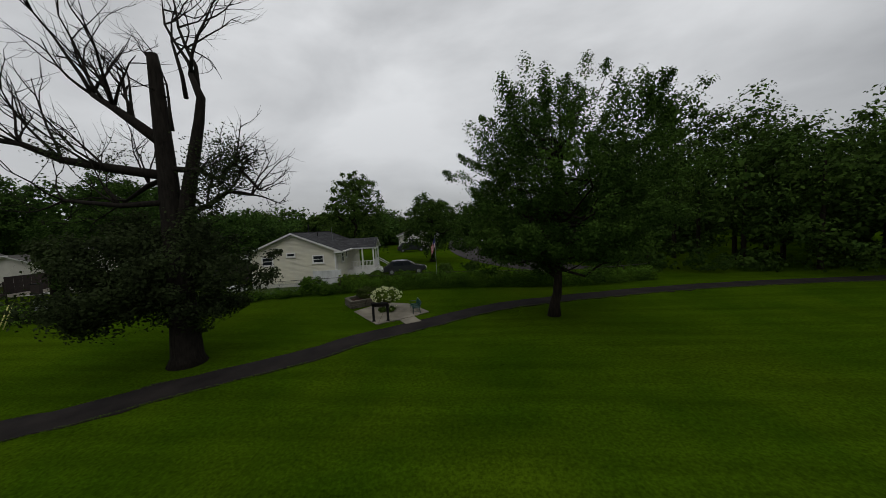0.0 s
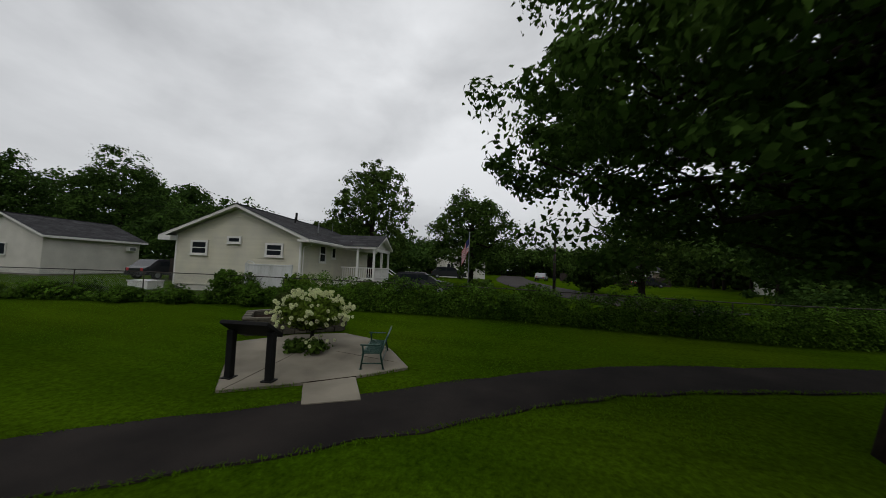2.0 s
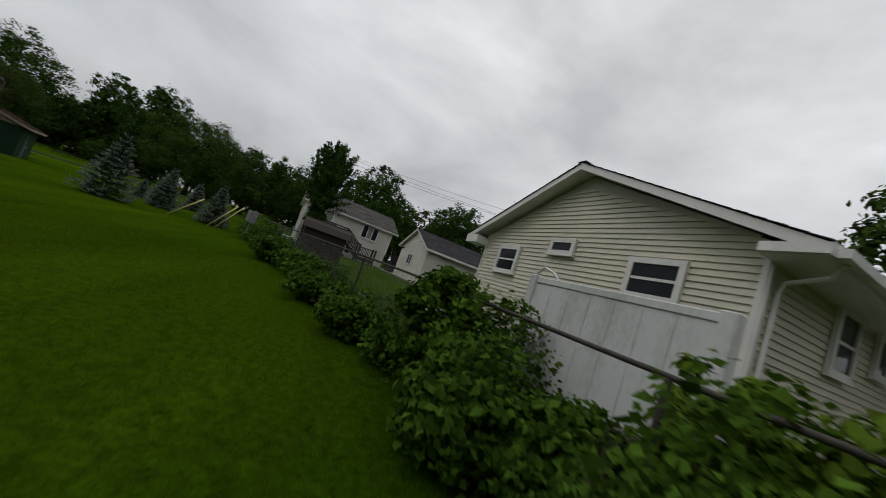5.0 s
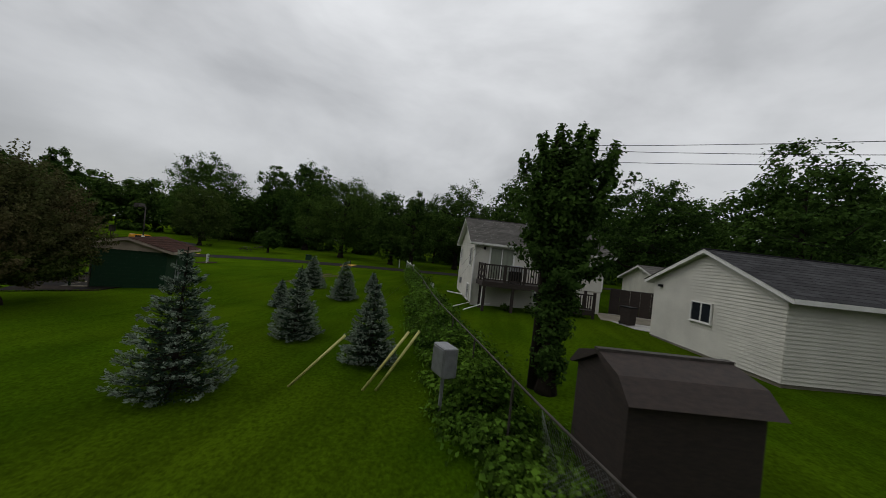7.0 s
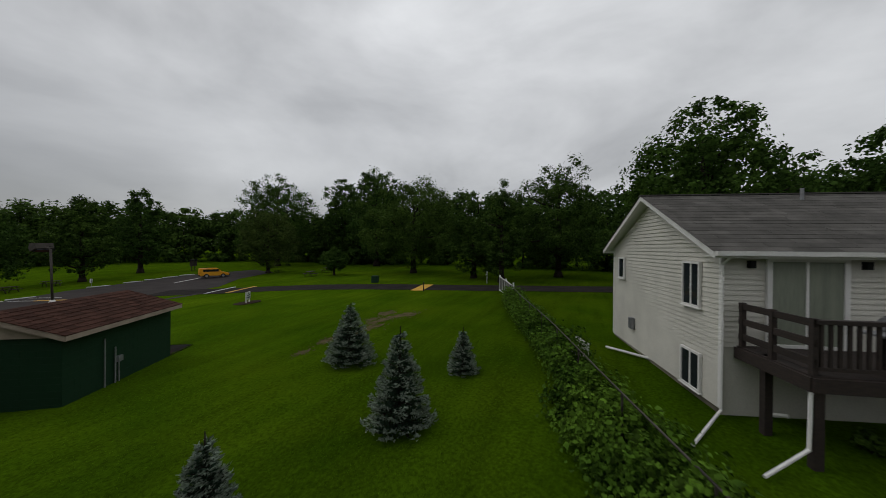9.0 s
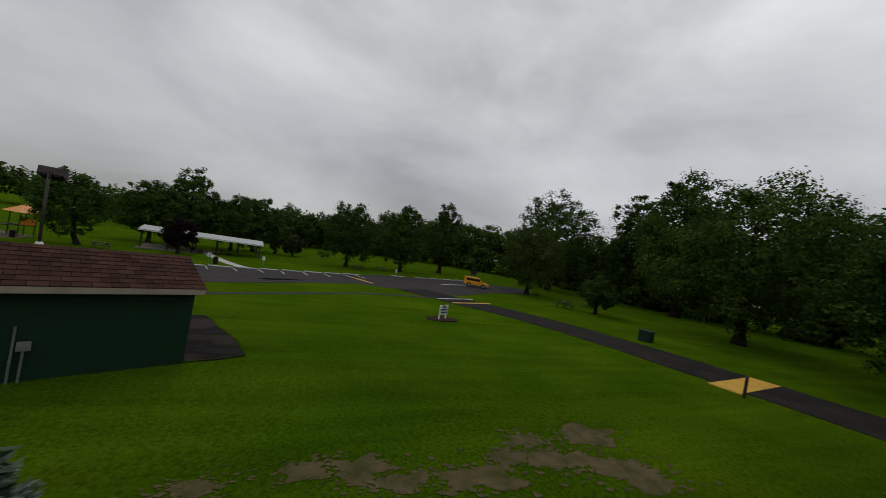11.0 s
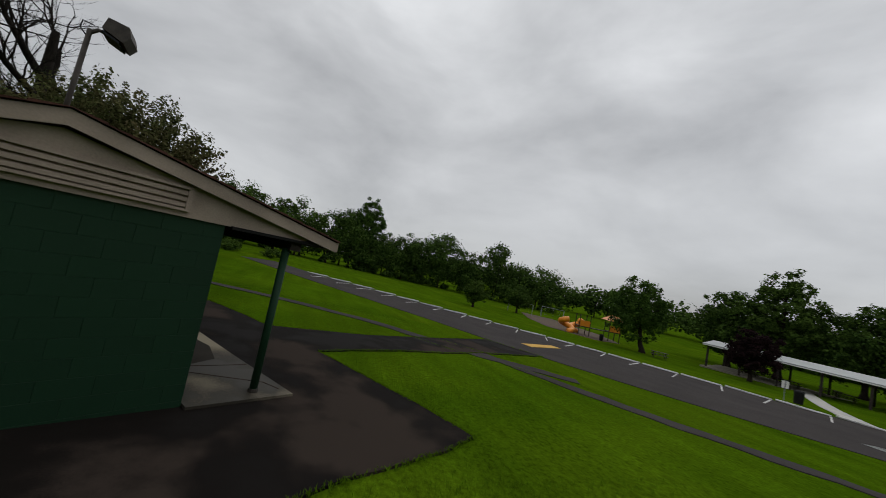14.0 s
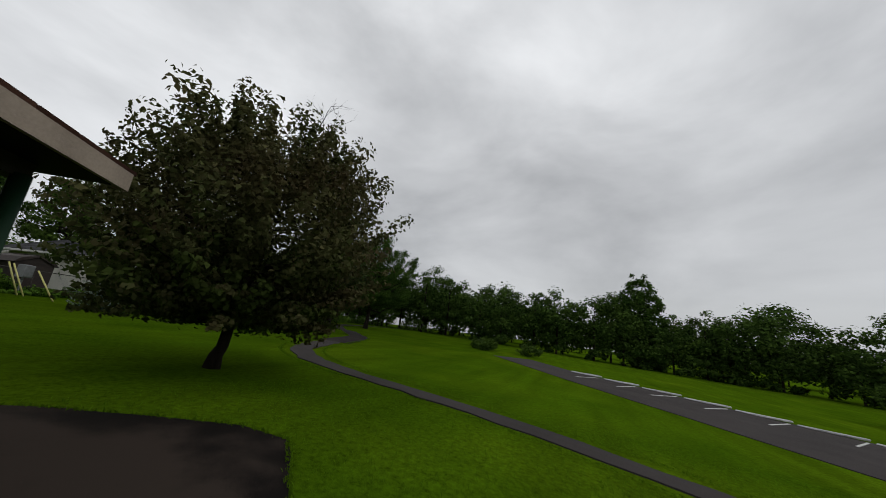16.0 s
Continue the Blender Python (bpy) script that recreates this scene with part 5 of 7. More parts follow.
part("trunk", tube([(0, 0, -0.56), (0.03, 0.02, -0.1), (0.0, 0.0, 0.35), (0.05, 0.0, 0.8)], [0.06, 0.045, 0.04, 0.02], 8), M_BARK, hyd, smooth=True)
rngf = np.random.default_rng(99)
head_meshes = []
for v in range(4):
    pts = rngf.normal(size=(110, 3))
    pts /= np.linalg.norm(pts, axis=1, keepdims=True)
    pts = pts * np.array([0.062, 0.062, 0.066]) * (0.75 + 0.3 * rngf.random((110, 1)))
    o = leaf_mesh("flower_head", pts, 0.034 * np.ones(110), M_FLOWER, rngf, slim=1.0, parent=hyd)
    head_meshes.append(o.data)
    o.location = (0.5 * math.cos(v * 2), 0.5 * math.sin(v * 2), 0.95)
for k in range(210):
    a, e = rngf.uniform(0, 2 * math.pi), rngf.uniform(-0.55, 1.35)
    r = 0.98 + 0.26 * rngf.random() + 0.10 * math.sin(3 * a + 1)
    p = Vector((0.86 * r * math.cos(e) * math.cos(a), 0.84 * r * math.cos(e) * math.sin(a), 0.44 + 0.46 * r * math.sin(e)))
    s = 0.45 + 0.45 * rngf.random()
    shared("flower_head", head_meshes[k % 4], hyd, Matrix.Translation(p) @ Matrix.Diagonal((s, s, s, 1)))
shrub("shrub", 0.62, 19.42, hyd_z, (0.20, 0.19, 0.12), L_SHRUB, 304, 26, 30, 0.12, "low leafy plant at the hydrangea's foot", 4)
low, _ = shrub("shrub", 1.15, 19.5, hyd_z, (0.22, 0.2, 0.13), L_SHRUB, 305, 22, 26, 0.10, "low plant with white flowers beside the hydrangea", 4)
for k in range(12):
    shared("flower_head", head_meshes[k % 4], low, Matrix.Translation((rngf.normal() * 0.2, rngf.normal() * 0.18, 0.24 + 0.08 * rngf.random())) @ Matrix.Diagonal((0.6, 0.6, 0.6, 1)))


# ---------- the chain-link fence with its vines ----------
FENCE = [(-53.0, 9.35), (-48, 10.7), (-41, 12.9), (-34.5, 14.7), (-29, 16.3), (-24.5, 17.8), (-18, 20.0), (-12.5, 22.4), (-7.5, 24.25), (-4.5, 25.0), (-1.0, 25.8), (3.0, 26.4), (6.0, 26.5), (10.5, 26.0), (15.0, 25.9), (21, 27.6)]
fence = empty("chain_link_fence", (0, 0, 0))
FL = smooth_line(FENCE, 0.5)
post_mesh = bpy.data.meshes.new("post")
pb = tube([(0, 0, -0.3), (0, 0, 1.25)], 0.024, 8)
pb.to_mesh(post_mesh)
pb.free()
post_mesh.materials.append(M_RUST)
gone = 0.0
for a, b2 in zip(FL, FL[1:]):
    gone += (b2 - a).length
    if gone > 2.6:
        gone = 0.0
        shared("post", post_mesh, fence, Matrix.Translation(at(a.x, a.y)))
part("top_rail", tube([at(p.x, p.y, 1.25) for p in FL[::2]], 0.021, 6), M_RUST, fence, smooth=True)
wires = bmesh.new()
near_line = [p for p in FL if -20 < p.x < -5.2]
acc = [0.0]
for a, b2 in zip(near_line, near_line[1:]):
    acc.append(acc[-1] + (b2 - a).length)


def on_fence(s):
    s = max(0.0, min(acc[-1] - 1e-3, s))
    k = max(i for i, v in enumerate(acc) if v <= s)
    k = min(k, len(near_line) - 2)
    return near_line[k].lerp(near_line[k + 1], (s - acc[k]) / (acc[k + 1] - acc[k]))


s = 0.0
while s < acc[-1]:
    for sign in (1, -1):
        p, q = on_fence(s), on_fence(s + sign * 1.2)
        a, c = at(p.x, p.y, 0.03), at(q.x, q.y, 1.23)
        w = Vector((0, 0, 0.0035))
        vs = [wires.verts.new(v) for v in (a - w, c - w, c + w, a + w)]
        wires.faces.new(vs)
    s += 0.075
part("wire_mesh", wires, M_METAL, fence)
tagged(fence, "rusty chain-link fence overgrown with vines", "fence")


def vine_bank(name, x_from, x_to, n, height, depth, leaf, seed, label, density=None):
    """Vine leaves heaped over the fence between two x."""
    rng = np.random.default_rng(seed)
    line = [p for p in FL if x_from <= p.x <= x_to]
    idx = rng.integers(0, len(line) - 1, n)
    base = np.array([[line[i].x, line[i].y, 0] for i in idx]) + rng.normal(size=(n, 3)) * np.array([0.25, 0.1, 0])
    bulge = np.array([noise.noise(Vector((x * 0.55, 3.1 + seed, 0))) + 0.6 * noise.noise(Vector((x * 1.9, 7.7 + seed, 0))) for x in base[:, 0]])
    h = height * (1 + 0.40 * bulge) * (density(base[:, 0]) if density else 1.0)
    a = rng.uniform(0, math.pi, n)
    shell = 0.72 + 0.33 * rng.random(n)
    lump = 1 + 0.42 * np.array([noise.noise(Vector((b[0] * 1.7, t * 1.6, seed))) for b, t in zip(base, a)])
    rise = np.abs(np.sin(a)) ** 0.75
    across = np.sign(np.cos(a)) * depth * shell * lump * (0.42 + 0.78 * rise) * np.sqrt(1 - np.minimum(rise, 1.0) ** 4)
    up = rise * h * shell * lump
    low = rng.random(n) < 0.28
    up = np.where(low, rng.random(n) * h * 0.6, up)
    pts = base.copy()
    pts[:, 0] += across * -0.30
    pts[:, 1] += across * 0.95
    pts[:, 2] = np.array([ground_z(x, y) for x, y in pts[:, :2]]) + up + 0.04
    way = np.stack([-0.30 * np.cos(a), 0.95 * np.cos(a), 1.25 * rise - 0.15], 1)
    pts = np.concatenate([pts, way + rng.normal(size=(n, 3)) * 0.25], axis=1)
    deep = np.array([noise.noise(Vector(p) * 2.3) + 0.5 * noise.noise(Vector(p) * 5.1) for p in pts[:, :3].tolist()])
    pts = pts[low | (deep > -0.16)]                              # dark hollows between the tufts
    n = len(pts)
    ob = leaf_mesh(name, pts, leaf * (0.45 + 0.95 * rng.random(n) ** 1.5), L_VINE, rng, flat=0.5, slim=0.85, hang=0.25)
    return tagged(ob, label, "vines", kind="stuff")


vine_bank("vines", -8.1, 21, 150000, 1.40, 0.66, 0.078, 401, "dense green vines heaped over the fence",
          lambda x: np.interp(x, (-8.2, -7.5, -7.2, -5.7, -5.3, -4.5, -4.2, 5.0, 8.0, 21), (0.28, 0.36, 0.86, 0.84, 0.42, 0.42, 0.86, 0.86, 0.78, 0.74)))
vine_bank("vines", -24, -8.5, 26000, 0.50, 0.75, 0.12, 402, "low vines and weeds along the fence foot", lambda x: 0.6 + 0.7 * (np.sin(x * 1.3) > 0.2))
vine_bank("weeds", -37, -20, 15000, 0.36, 1.35, 0.13, 404, "low leafy weeds spreading from the fence into the lawn", lambda x: 0.5 + 0.8 * (np.sin(x * 0.9) > -0.3))
vine_bank("vines", -53, -23, 60000, 1.00, 0.75, 0.115, 403, "green vines and brambles covering the fence line")
for k, (x, y, r, h) in enumerate(((-6.9, 24.3, 0.75, 0.80), (-8.4, 23.3, 0.6, 0.32), (-5.4, 24.2, 0.6, 0.42), (-10.5, 22.5, 0.8, 0.35), (-15.2, 20.4, 0.8, 0.45))):
    shrub("shrub", x, y, ground_z(x, y), (r, r * 0.9, h), L_VINE, 410 + k, 60, 80, 0.09, "leafy vine-grown bush at the fence", 5, 0.15)

M_VINYL = material("weathered_white_vinyl", (0.66, 0.67, 0.66), 0.5, (0.40, 0.42, 0.38), 1.1, 18.0, 0.04, low=0.30, high=0.55, stretch=(2, 2, 0.7))
# white vinyl fence panel in front of the bungalow
vf = empty("vinyl_fence", (-6.9, 25.35, ground_z(-6.5, 25.3)), 9.8)
for k in range(7):
    part("board", box(0.02 + 0.30 * k, -0.02, 0.08, 0.314 + 0.30 * k, 0.02, 1.70), M_VINYL, vf)
for x in (-0.1, 2.12):
    part("post", box(x, -0.06, -0.2, x + 0.12, 0.06, 1.80, 0.01), M_VINYL, vf)
part("top_rail", box(0.02, -0.035, 1.70, 2.12, 0.035, 1.78, 0.008), M_VINYL, vf)
part("lattice_arch", tube([(-0.08, 0, 1.80), (0.05, 0, 1.92), (0.25, 0, 1.86), (0.35, 0, 1.78)], 0.02, 6), M_VINYL, vf)
tagged(vf, "white vinyl privacy fence panel beside the bungalow", "fence")

for k, (x, y, r, h, mat) in enumerate(((-4.5, 25.45, 0.45, 0.82, L_LIME), (-3.8, 25.6, 0.5, 0.74, L_LIME), (-2.6, 26.1, 0.4, 0.5, L_LIME), (-5.6, 24.75, 0.5, 0.36, L_BRUSH), (-4.7, 24.8, 0.5, 0.33, L_BRUSH), (-0.6, 26.2, 0.4, 0.55, L_LIME), (-4.3, 24.95, 0.55, 0.50, L_BRUSH), (-3.7, 25.1, 0.55, 0.52, L_VINE), (-4.9, 24.75, 0.5, 0.42, L_VINE), (-3.2, 25.2, 0.5, 0.55, L_VINE))):
    shrub("shrub", x, y, ground_z(x, y), (r, r * 0.8, h), mat, 440 + k, 45, 50, 0.10, "yellow-green shoots growing over the fence" if mat is L_LIME else "brown-green brush tangled at the fence" if mat is L_BRUSH else "green vine growth in front of the fence", 6, 0.13)

# low white cellar hatch at the bungalow's corner, wooden steps
hatch = empty("cellar_hatch", (-14.6, 26.2, ground_z(-14.6, 26.2)), 9.8)
part("body", box(-0.6, -0.5, 0, 0.6, 0.5, 0.45, 0.02), M_TRIM, hatch)
part("lid", box(-0.63, -0.53, 0.45, 0.63, 0.53, 0.50), M_TRIM, hatch)
tagged(hatch, "low white box beside the bungalow's corner", "cellar hatch")

# brown-roofed shed behind the fence
bs = empty("garden_shed", (-21.55, 20.0, ground_z(-20.6, 21.0)), 9.7)
part("wall", box(0.12, 0.10, -0.3, 1.78, 2.1, 1.62), M_DARKWOOD, bs)
b = bmesh.new()
prism(b, [(-0.05, 1.55), (0.28, 1.86), (0.95, 2.05), (1.62, 1.86), (1.95, 1.55), (1.86, 1.55), (0.95, 1.97), (0.04, 1.55)], 0.0, 2.25)
bmesh.ops.recalc_face_normals(b, faces=b.faces)
part("roof", b, M_DARKWOOD, bs)
part("ridge_cap", box(0.88, -0.01, 2.03, 1.02, 2.26, 2.075), M_RUST, bs)
for y in (0.09, 2.1):
    g2 = bmesh.new()
    prism(g2, [(0.1, 1.55), (0.95, 1.95), (1.8, 1.55)], y, y + 0.03)
    bmesh.ops.recalc_face_normals(g2, faces=g2.faces)
    part("gable", g2, M_DARKWOOD, bs)
tagged(bs, "small brown garden shed with a low gambrel roof", "shed")

# ---------- the overgrown utility pole, its guys and wires ----------
PX, PY = -24.1, 19.75
pole = empty("utility_pole", at(PX, PY, -0.2), 0)
part("pole", tube([(0, 0, 0), (0, 0, 7.0)], [0.16, 0.12], 10), M_BARK, pole, smooth=True)
part("insulator", tube([(0.14, 0, 6.5), (0.30, 0, 6.55)], 0.05, 8), M_TRIM, pole)
tagged(pole, "wooden utility pole overgrown by a tree", "utility pole")
GUYS = (((-22.0, 13.97), 15.28), ((-22.33, 15.64), 17.02), ((-22.42, 15.93), 17.30))
for (gx0, gy0), gy1 in GUYS:
    foot = at(gx0, gy0, 0.03)
    top = Vector((PX, PY, ground_z(PX, PY) + 6.6))
    way = (top - foot).normalized()
    g_ob = empty("guy_wire", foot, 0)
    part("wire", tube([(0, 0, 0), tuple(top - foot)], 0.002, 4), M_RUST, g_ob)
    part("guard", tube([tuple(way * 0.05), tuple(way * 1.75)], 0.032, 8), M_GUARD, g_ob, "pale yellow plastic guy guard", smooth=True)
    tagged(g_ob, "utility guy wire with a pale yellow plastic guard", "guy wire", "guy wires")
for k, (a, b2, sag) in enumerate((((PX, PY, 6.9), (-9, 47, 6.6), 1.0), ((PX, PY + 0.1, 6.6), (-9, 48, 7.1), 1.0), ((PX, PY - 0.1, 7.0), (-8, 47, 7.1), 1.0),
                                 ((PX, PY, 6.2), (-40, 60, 6.4), 1.2), ((PX, PY, 5.6), (-30.6, 27.2, 4.9), 0.4))):
    pts = [Vector(a).lerp(Vector(b2), s / 14) - Vector((0, 0, sag * 4 * (s / 14) * (1 - s / 14))) for s in range(15)]
    tagged(part("power_line", tube(pts, 0.007, 4), M_BLACK), "thin black overhead power line", "cable", "power lines")
gb = empty("metal_box", at(-21.9, 17.55, 0.85), 35)
part("body", box(-0.28, -0.16, 0, 0.28, 0.16, 0.62, 0.02), M_METAL, gb)
part("door", box(-0.24, -0.178, 0.05, 0.24, -0.16, 0.57), M_METAL, gb)
part("leg", box(-0.03, -0.03, -1.0, 0.03, 0.03, 0.0), M_METAL, gb)
tagged(gb, "grey metal utility box among the fence vines", "utility box")

# ---------- street side ----------
STREET = [(16, 33), (10, 42), (6, 54), (3, 75), (0, 120)]
tagged(ribbon("road", STREET, 6.0, M_LOT, 0.03, 2.0, seed=50), "pale grey residential street", "road", kind="structure")
flagpole = empty("flagpole", at(2.6, 32.0), 0)
part("pole", tube([(0, 0, 0), (0, 0, 4.0)], 0.02, 8), M_METAL, flagpole)
part("finial", tube([(0, 0, 4.0), (0, 0, 4.06), (0, 0, 4.1)], [0.02, 0.05, 0.01], 8), M_METAL, flagpole)


def flag_strip(name, u0, u1, w0, w1, mat):
    """A strip of the hanging cloth: u runs down from the hoist's top, w away from the pole."""
    bm2 = bmesh.new()
    rows = []
    for i in range(9):
        w = w0 + (w1 - w0) * i / 8
        row = []
        for u in (u0, u1):
            fall = 0.80 * w ** 1.05
            row.append(bm2.verts.new((-0.02 - 0.34 * w, 0.10 * math.sin(9 * w + 2 * u), 3.85 - u * 0.9 - fall)))
        rows.append(row)
    for a, c in zip(rows, rows[1:]):
        bm2.faces.new((a[0], a[1], c[1], c[0]))
    part(name, bm2, mat, flagpole)


for k in range(13):
    flag_strip("stripe", k * 0.075, (k + 1) * 0.075, 0.5 if k < 7 else 0.0, 1.2, M_RED if k % 2 == 0 else M_FLAGW)
flag_strip("canton", 0.0, 0.525, 0.0, 0.5, M_BLUE)
tagged(flagpole, "thin grey flagpole with a hanging red, white and blue striped flag", "flagpole")

lamp = empty("street_lamp", at(8.3, 45.6), 0)
part("pole", tube([(0, 0, 0), (0, 0, 5.3)], [0.14, 0.10], 10), M_DARKWOOD, lamp, smooth=True)
part("arm", tube([(0, 0, 4.9), (0.45, 0, 5.2), (1.2, 0, 5.32)], 0.035, 6), M_METAL, lamp)
b = bmesh.new()
add_box(b, 1.05, -0.14, 5.24, 1.6, 0.14, 5.38, None, 0.05)
part("lamp_head", b, M_METAL, lamp)
part("cable_box", box(-0.16, -0.2, 1.0, 0.16, -0.08, 1.4), M_BLACK, lamp)
tagged(lamp, "wooden street lamp post with a cobra-head lamp", "street lamp")


def car(name, x, y, yaw, mat, label, kind="car", length=4.5, width=1.8, height=1.45, van=False):
    c = empty(name, at(x, y, 0.02), yaw)
    h = height
    l2 = length / 2
    if van:
        prof = [(-l2, 0.35), (-l2, h * 0.92), (-l2 + 0.15, h), (l2 - 1.55, h), (l2 - 0.95, h * 0.62), (l2 - 0.1, h * 0.50), (l2, h * 0.42), (l2, 0.35)]
    else:
        prof = [(-l2, 0.32), (-l2, h * 0.55), (-l2 + 0.35, h * 0.66), (-l2 + 0.9, h * 0.98), (-l2 + 1.3, h), (l2 - 2.0, h), (l2 - 1.15, h * 0.66), (l2 - 0.1, h * 0.52), (l2, h * 0.4), (l2, 0.32)]
    bm2 = bmesh.new()
    prism(bm2, prof, -width / 2, width / 2)
    bmesh.ops.recalc_face_normals(bm2, faces=bm2.faces)
    edges = [e for e in bm2.edges if abs(e.verts[0].co.y - e.verts[1].co.y) < 0.01]
    bmesh.ops.bevel(bm2, geom=edges, offset=0.10, segments=2, affect="EDGES")
    part("body", bm2, mat, c, smooth=False)
    for side in (-1, 1):
        y0 = side * (width / 2 + 0.002)
        spans = ((-l2 + 1.0, -l2 + 2.1), (-l2 + 2.2, l2 - 1.65)) if not van else ((-l2 + 0.4, -l2 + 1.6), (-l2 + 1.75, l2 - 2.3), (l2 - 2.2, l2 - 1.4))
        for a, b2 in spans:
            part("side_window", box(a, y0 - 0.012, h * 0.66, b2, y0 + 0.012, h * 0.90), M_GLASS, c)
    if van:
        pts = [(l2 - 1.50, h * 0.96), (l2 - 0.98, h * 0.64)]
    else:
        pts = [(l2 - 1.97, h * 0.97), (l2 - 1.2, h * 0.68)]
    bm2 = bmesh.new()
    (xa, za), (xb, zb) = pts
    prism(bm2, [(xa + 0.01, za + 0.012), (xb + 0.01, zb + 0.012), (xb - 0.03, zb - 0.01), (xa - 0.03, za - 0.01)], -width / 2 + 0.14, width / 2 - 0.14)
    bmesh.ops.recalc_face_normals(bm2, faces=bm2.faces)
    part("windscreen", bm2, M_GLASS, c)
    for x0 in (-l2 + 0.85, l2 - 0.85):
        for y0 in (-width / 2 + 0.06, width / 2 - 0.06):
            wh = part("wheel", tube([(x0, y0 - 0.11, 0.33), (x0, y0 + 0.11, 0.33)], 0.33, 16), M_TYRE, c)
            part("rim", tube([(x0, y0 - 0.115, 0.33), (x0, y0 + 0.115, 0.33)], 0.19, 12), M_METAL, wh)
    for y0 in (-width / 2 + 0.3, width / 2 - 0.3):
        part("headlight", box(l2 - 0.05, y0 - 0.16, h * 0.40, l2 + 0.012, y0 + 0.16, h * 0.46), M_TRIM, c)
        part("tail_light", box(-l2 - 0.012, y0 - 0.1, h * 0.42, -l2 + 0.02, y0 + 0.1, h * 0.56), M_RED, c)
    part("bumper", box(l2 - 0.06, -width / 2 + 0.1, 0.32, l2 + 0.05, width / 2 - 0.1, 0.5), M_BLACK, c)
    part("bumper", box(-l2 - 0.05, -width / 2 + 0.1, 0.32, -l2 + 0.06, width / 2 - 0.1, 0.5), M_BLACK, c)
    return tagged(c, label, kind)


M_CARDARK = material("dark_grey_car_paint", (0.03, 0.032, 0.036), 0.25, (0.025, 0.026, 0.03), 2.0, 20.0, 0.0)
M_CARSILVER = material("silver_car_paint", (0.30, 0.31, 0.32), 0.3, (0.25, 0.26, 0.27), 2.0, 20.0, 0.0)
car("van", -63.4, -39.0, 155, M_VAN, "bright yellow work van parked on the lot", "van", 3.9, 1.6, 1.5, True)
car("car", -1.0, 33.8, 12, M_CARDARK, "dark grey car parked beyond the hedge")
car("car", -6.0, 62.0, 20, M_CARDARK, "dark pickup-sized car parked on a drive", "car", 5.2, 1.9, 1.75)
car("car", 8.0, 78.0, 80, M_CARSILVER, "silver car on the street in the distance")
car("car", 24.0, 72.0, 10, M_CARDARK, "dark car parked by the far houses")
car("car", -20.5, 31.5, 95, M_CARDARK, "dark car parked between garage and bungalow")


def far_house(x, y, yaw, span, length, eave, ridge, wall, roof, label, front=2):
    z = ground_z(x, y)
    h = empty("house", (x, y, z), yaw)
    gable_shell(h, 0.4, span - 0.4, 0.4, length - 0.4, -0.3, eave, wall, span, ridge)
    gable_roof(h, span, length, eave, ridge, roof, M_TRIM, rows=8, seed=61, tabs=2.0)
    for k in range(front):
        window(h, Matrix.Translation((span * (0.3 + 0.4 * k), 0.41, eave - 1.0)), 1.0, 0.9, 2)
    for k in range(3):
        window(h, RIGHT(span - 0.41, length * (0.2 + 0.3 * k)) @ Matrix.Translation((0, 0, eave - 1.0)), 1.1, 0.9, 2)
    return tagged(h, label, "house")


far_house(-9.5, 66, 15, 9, 12, 2.8, 4.6, M_SIDING2, M_SHINGLE2, "distant white gabled house across the street")
far_house(16, 92, -80, 8, 14, 2.6, 4.2, M_TAN, M_SHINGLE, "distant low brick-coloured house with dark roof")
far_house(34, 66, -60, 8, 13, 2.6, 4.4, M_SIDING2, M_SHINGLE2, "distant pale house among trees")
far_house(-52.0, 31.3, -4.4, 11.6, 9.0, 2.25, 3.55, M_SIDING2, M_SHINGLE2, "long white sided house with grey roof behind the brown fence", 0)
far_house(-35.0, 49, 10, 9, 11, 2.6, 4.6, M_SIDING2, M_SHINGLE2, "white neighbouring house behind the garage")


def privacy_fence(points, height, mat, label):
    f = empty("privacy_fence", (0, 0, 0))
    for a, b2 in zip(points, points[1:]):
        a, b2 = Vector(a), Vector(b2)
        n = max(1, round((b2 - a).length / 0.6))
        yaw = math.degrees(math.atan2((b2 - a).y, (b2 - a).x))
        for k in range(n):
            p = a.lerp(b2, (k + 0.5) / n)
            bm2 = bmesh.new()
            w = (b2 - a).length / n
            add_box(bm2, -w / 2 + 0.006, -0.012, -0.3, w / 2 - 0.006, 0.012, height, pose(p.x, p.y, ground_z(p.x, p.y), 0, 0, yaw))
            part("board", bm2, mat, f)
    return tagged(f, label, "fence")


privacy_fence([(-39.5, 26.6), (-37.6, 35.0)], 1.75, M_DARKWOOD, "dark brown board fence beside the white house")
privacy_fence([(-37.6, 35.0), (-31, 36.2)], 1.6, M_DARKWOOD, "dark brown board fence behind the lawn")
privacy_fence([(-19.5, 31), (-15.4, 31.8)], 1.6, M_DARKWOOD, "dark brown board fence between garage and bungalow")
privacy_fence([(12, 88), (30, 80)], 1.6, M_DARKWOOD, "distant dark board fence along the street")
tagged(ribbon("driveway", [(-38.0, 25.5), (-37.0, 31), (-36.2, 40)], 3.0, M_CONCRETE, 0.03, seed=52), "pale concrete driveway", "driveway", kind="structure")
binn = empty("wheeled_bin", at(-35.6, 26.4, 0.02), 30)
b = bmesh.new()
prism(b, [(-0.27, 0.05), (0.27, 0.05), (0.33, 1.0), (-0.33, 1.0)], -0.28, 0.28)
bmesh.ops.recalc_face_normals(b, faces=b.faces)
part("body", b, M_DARKWOOD, binn)
part("lid", box(-0.36, -0.32, 1.0, 0.36, 0.32, 1.07, 0.02), M_BLACK, binn)
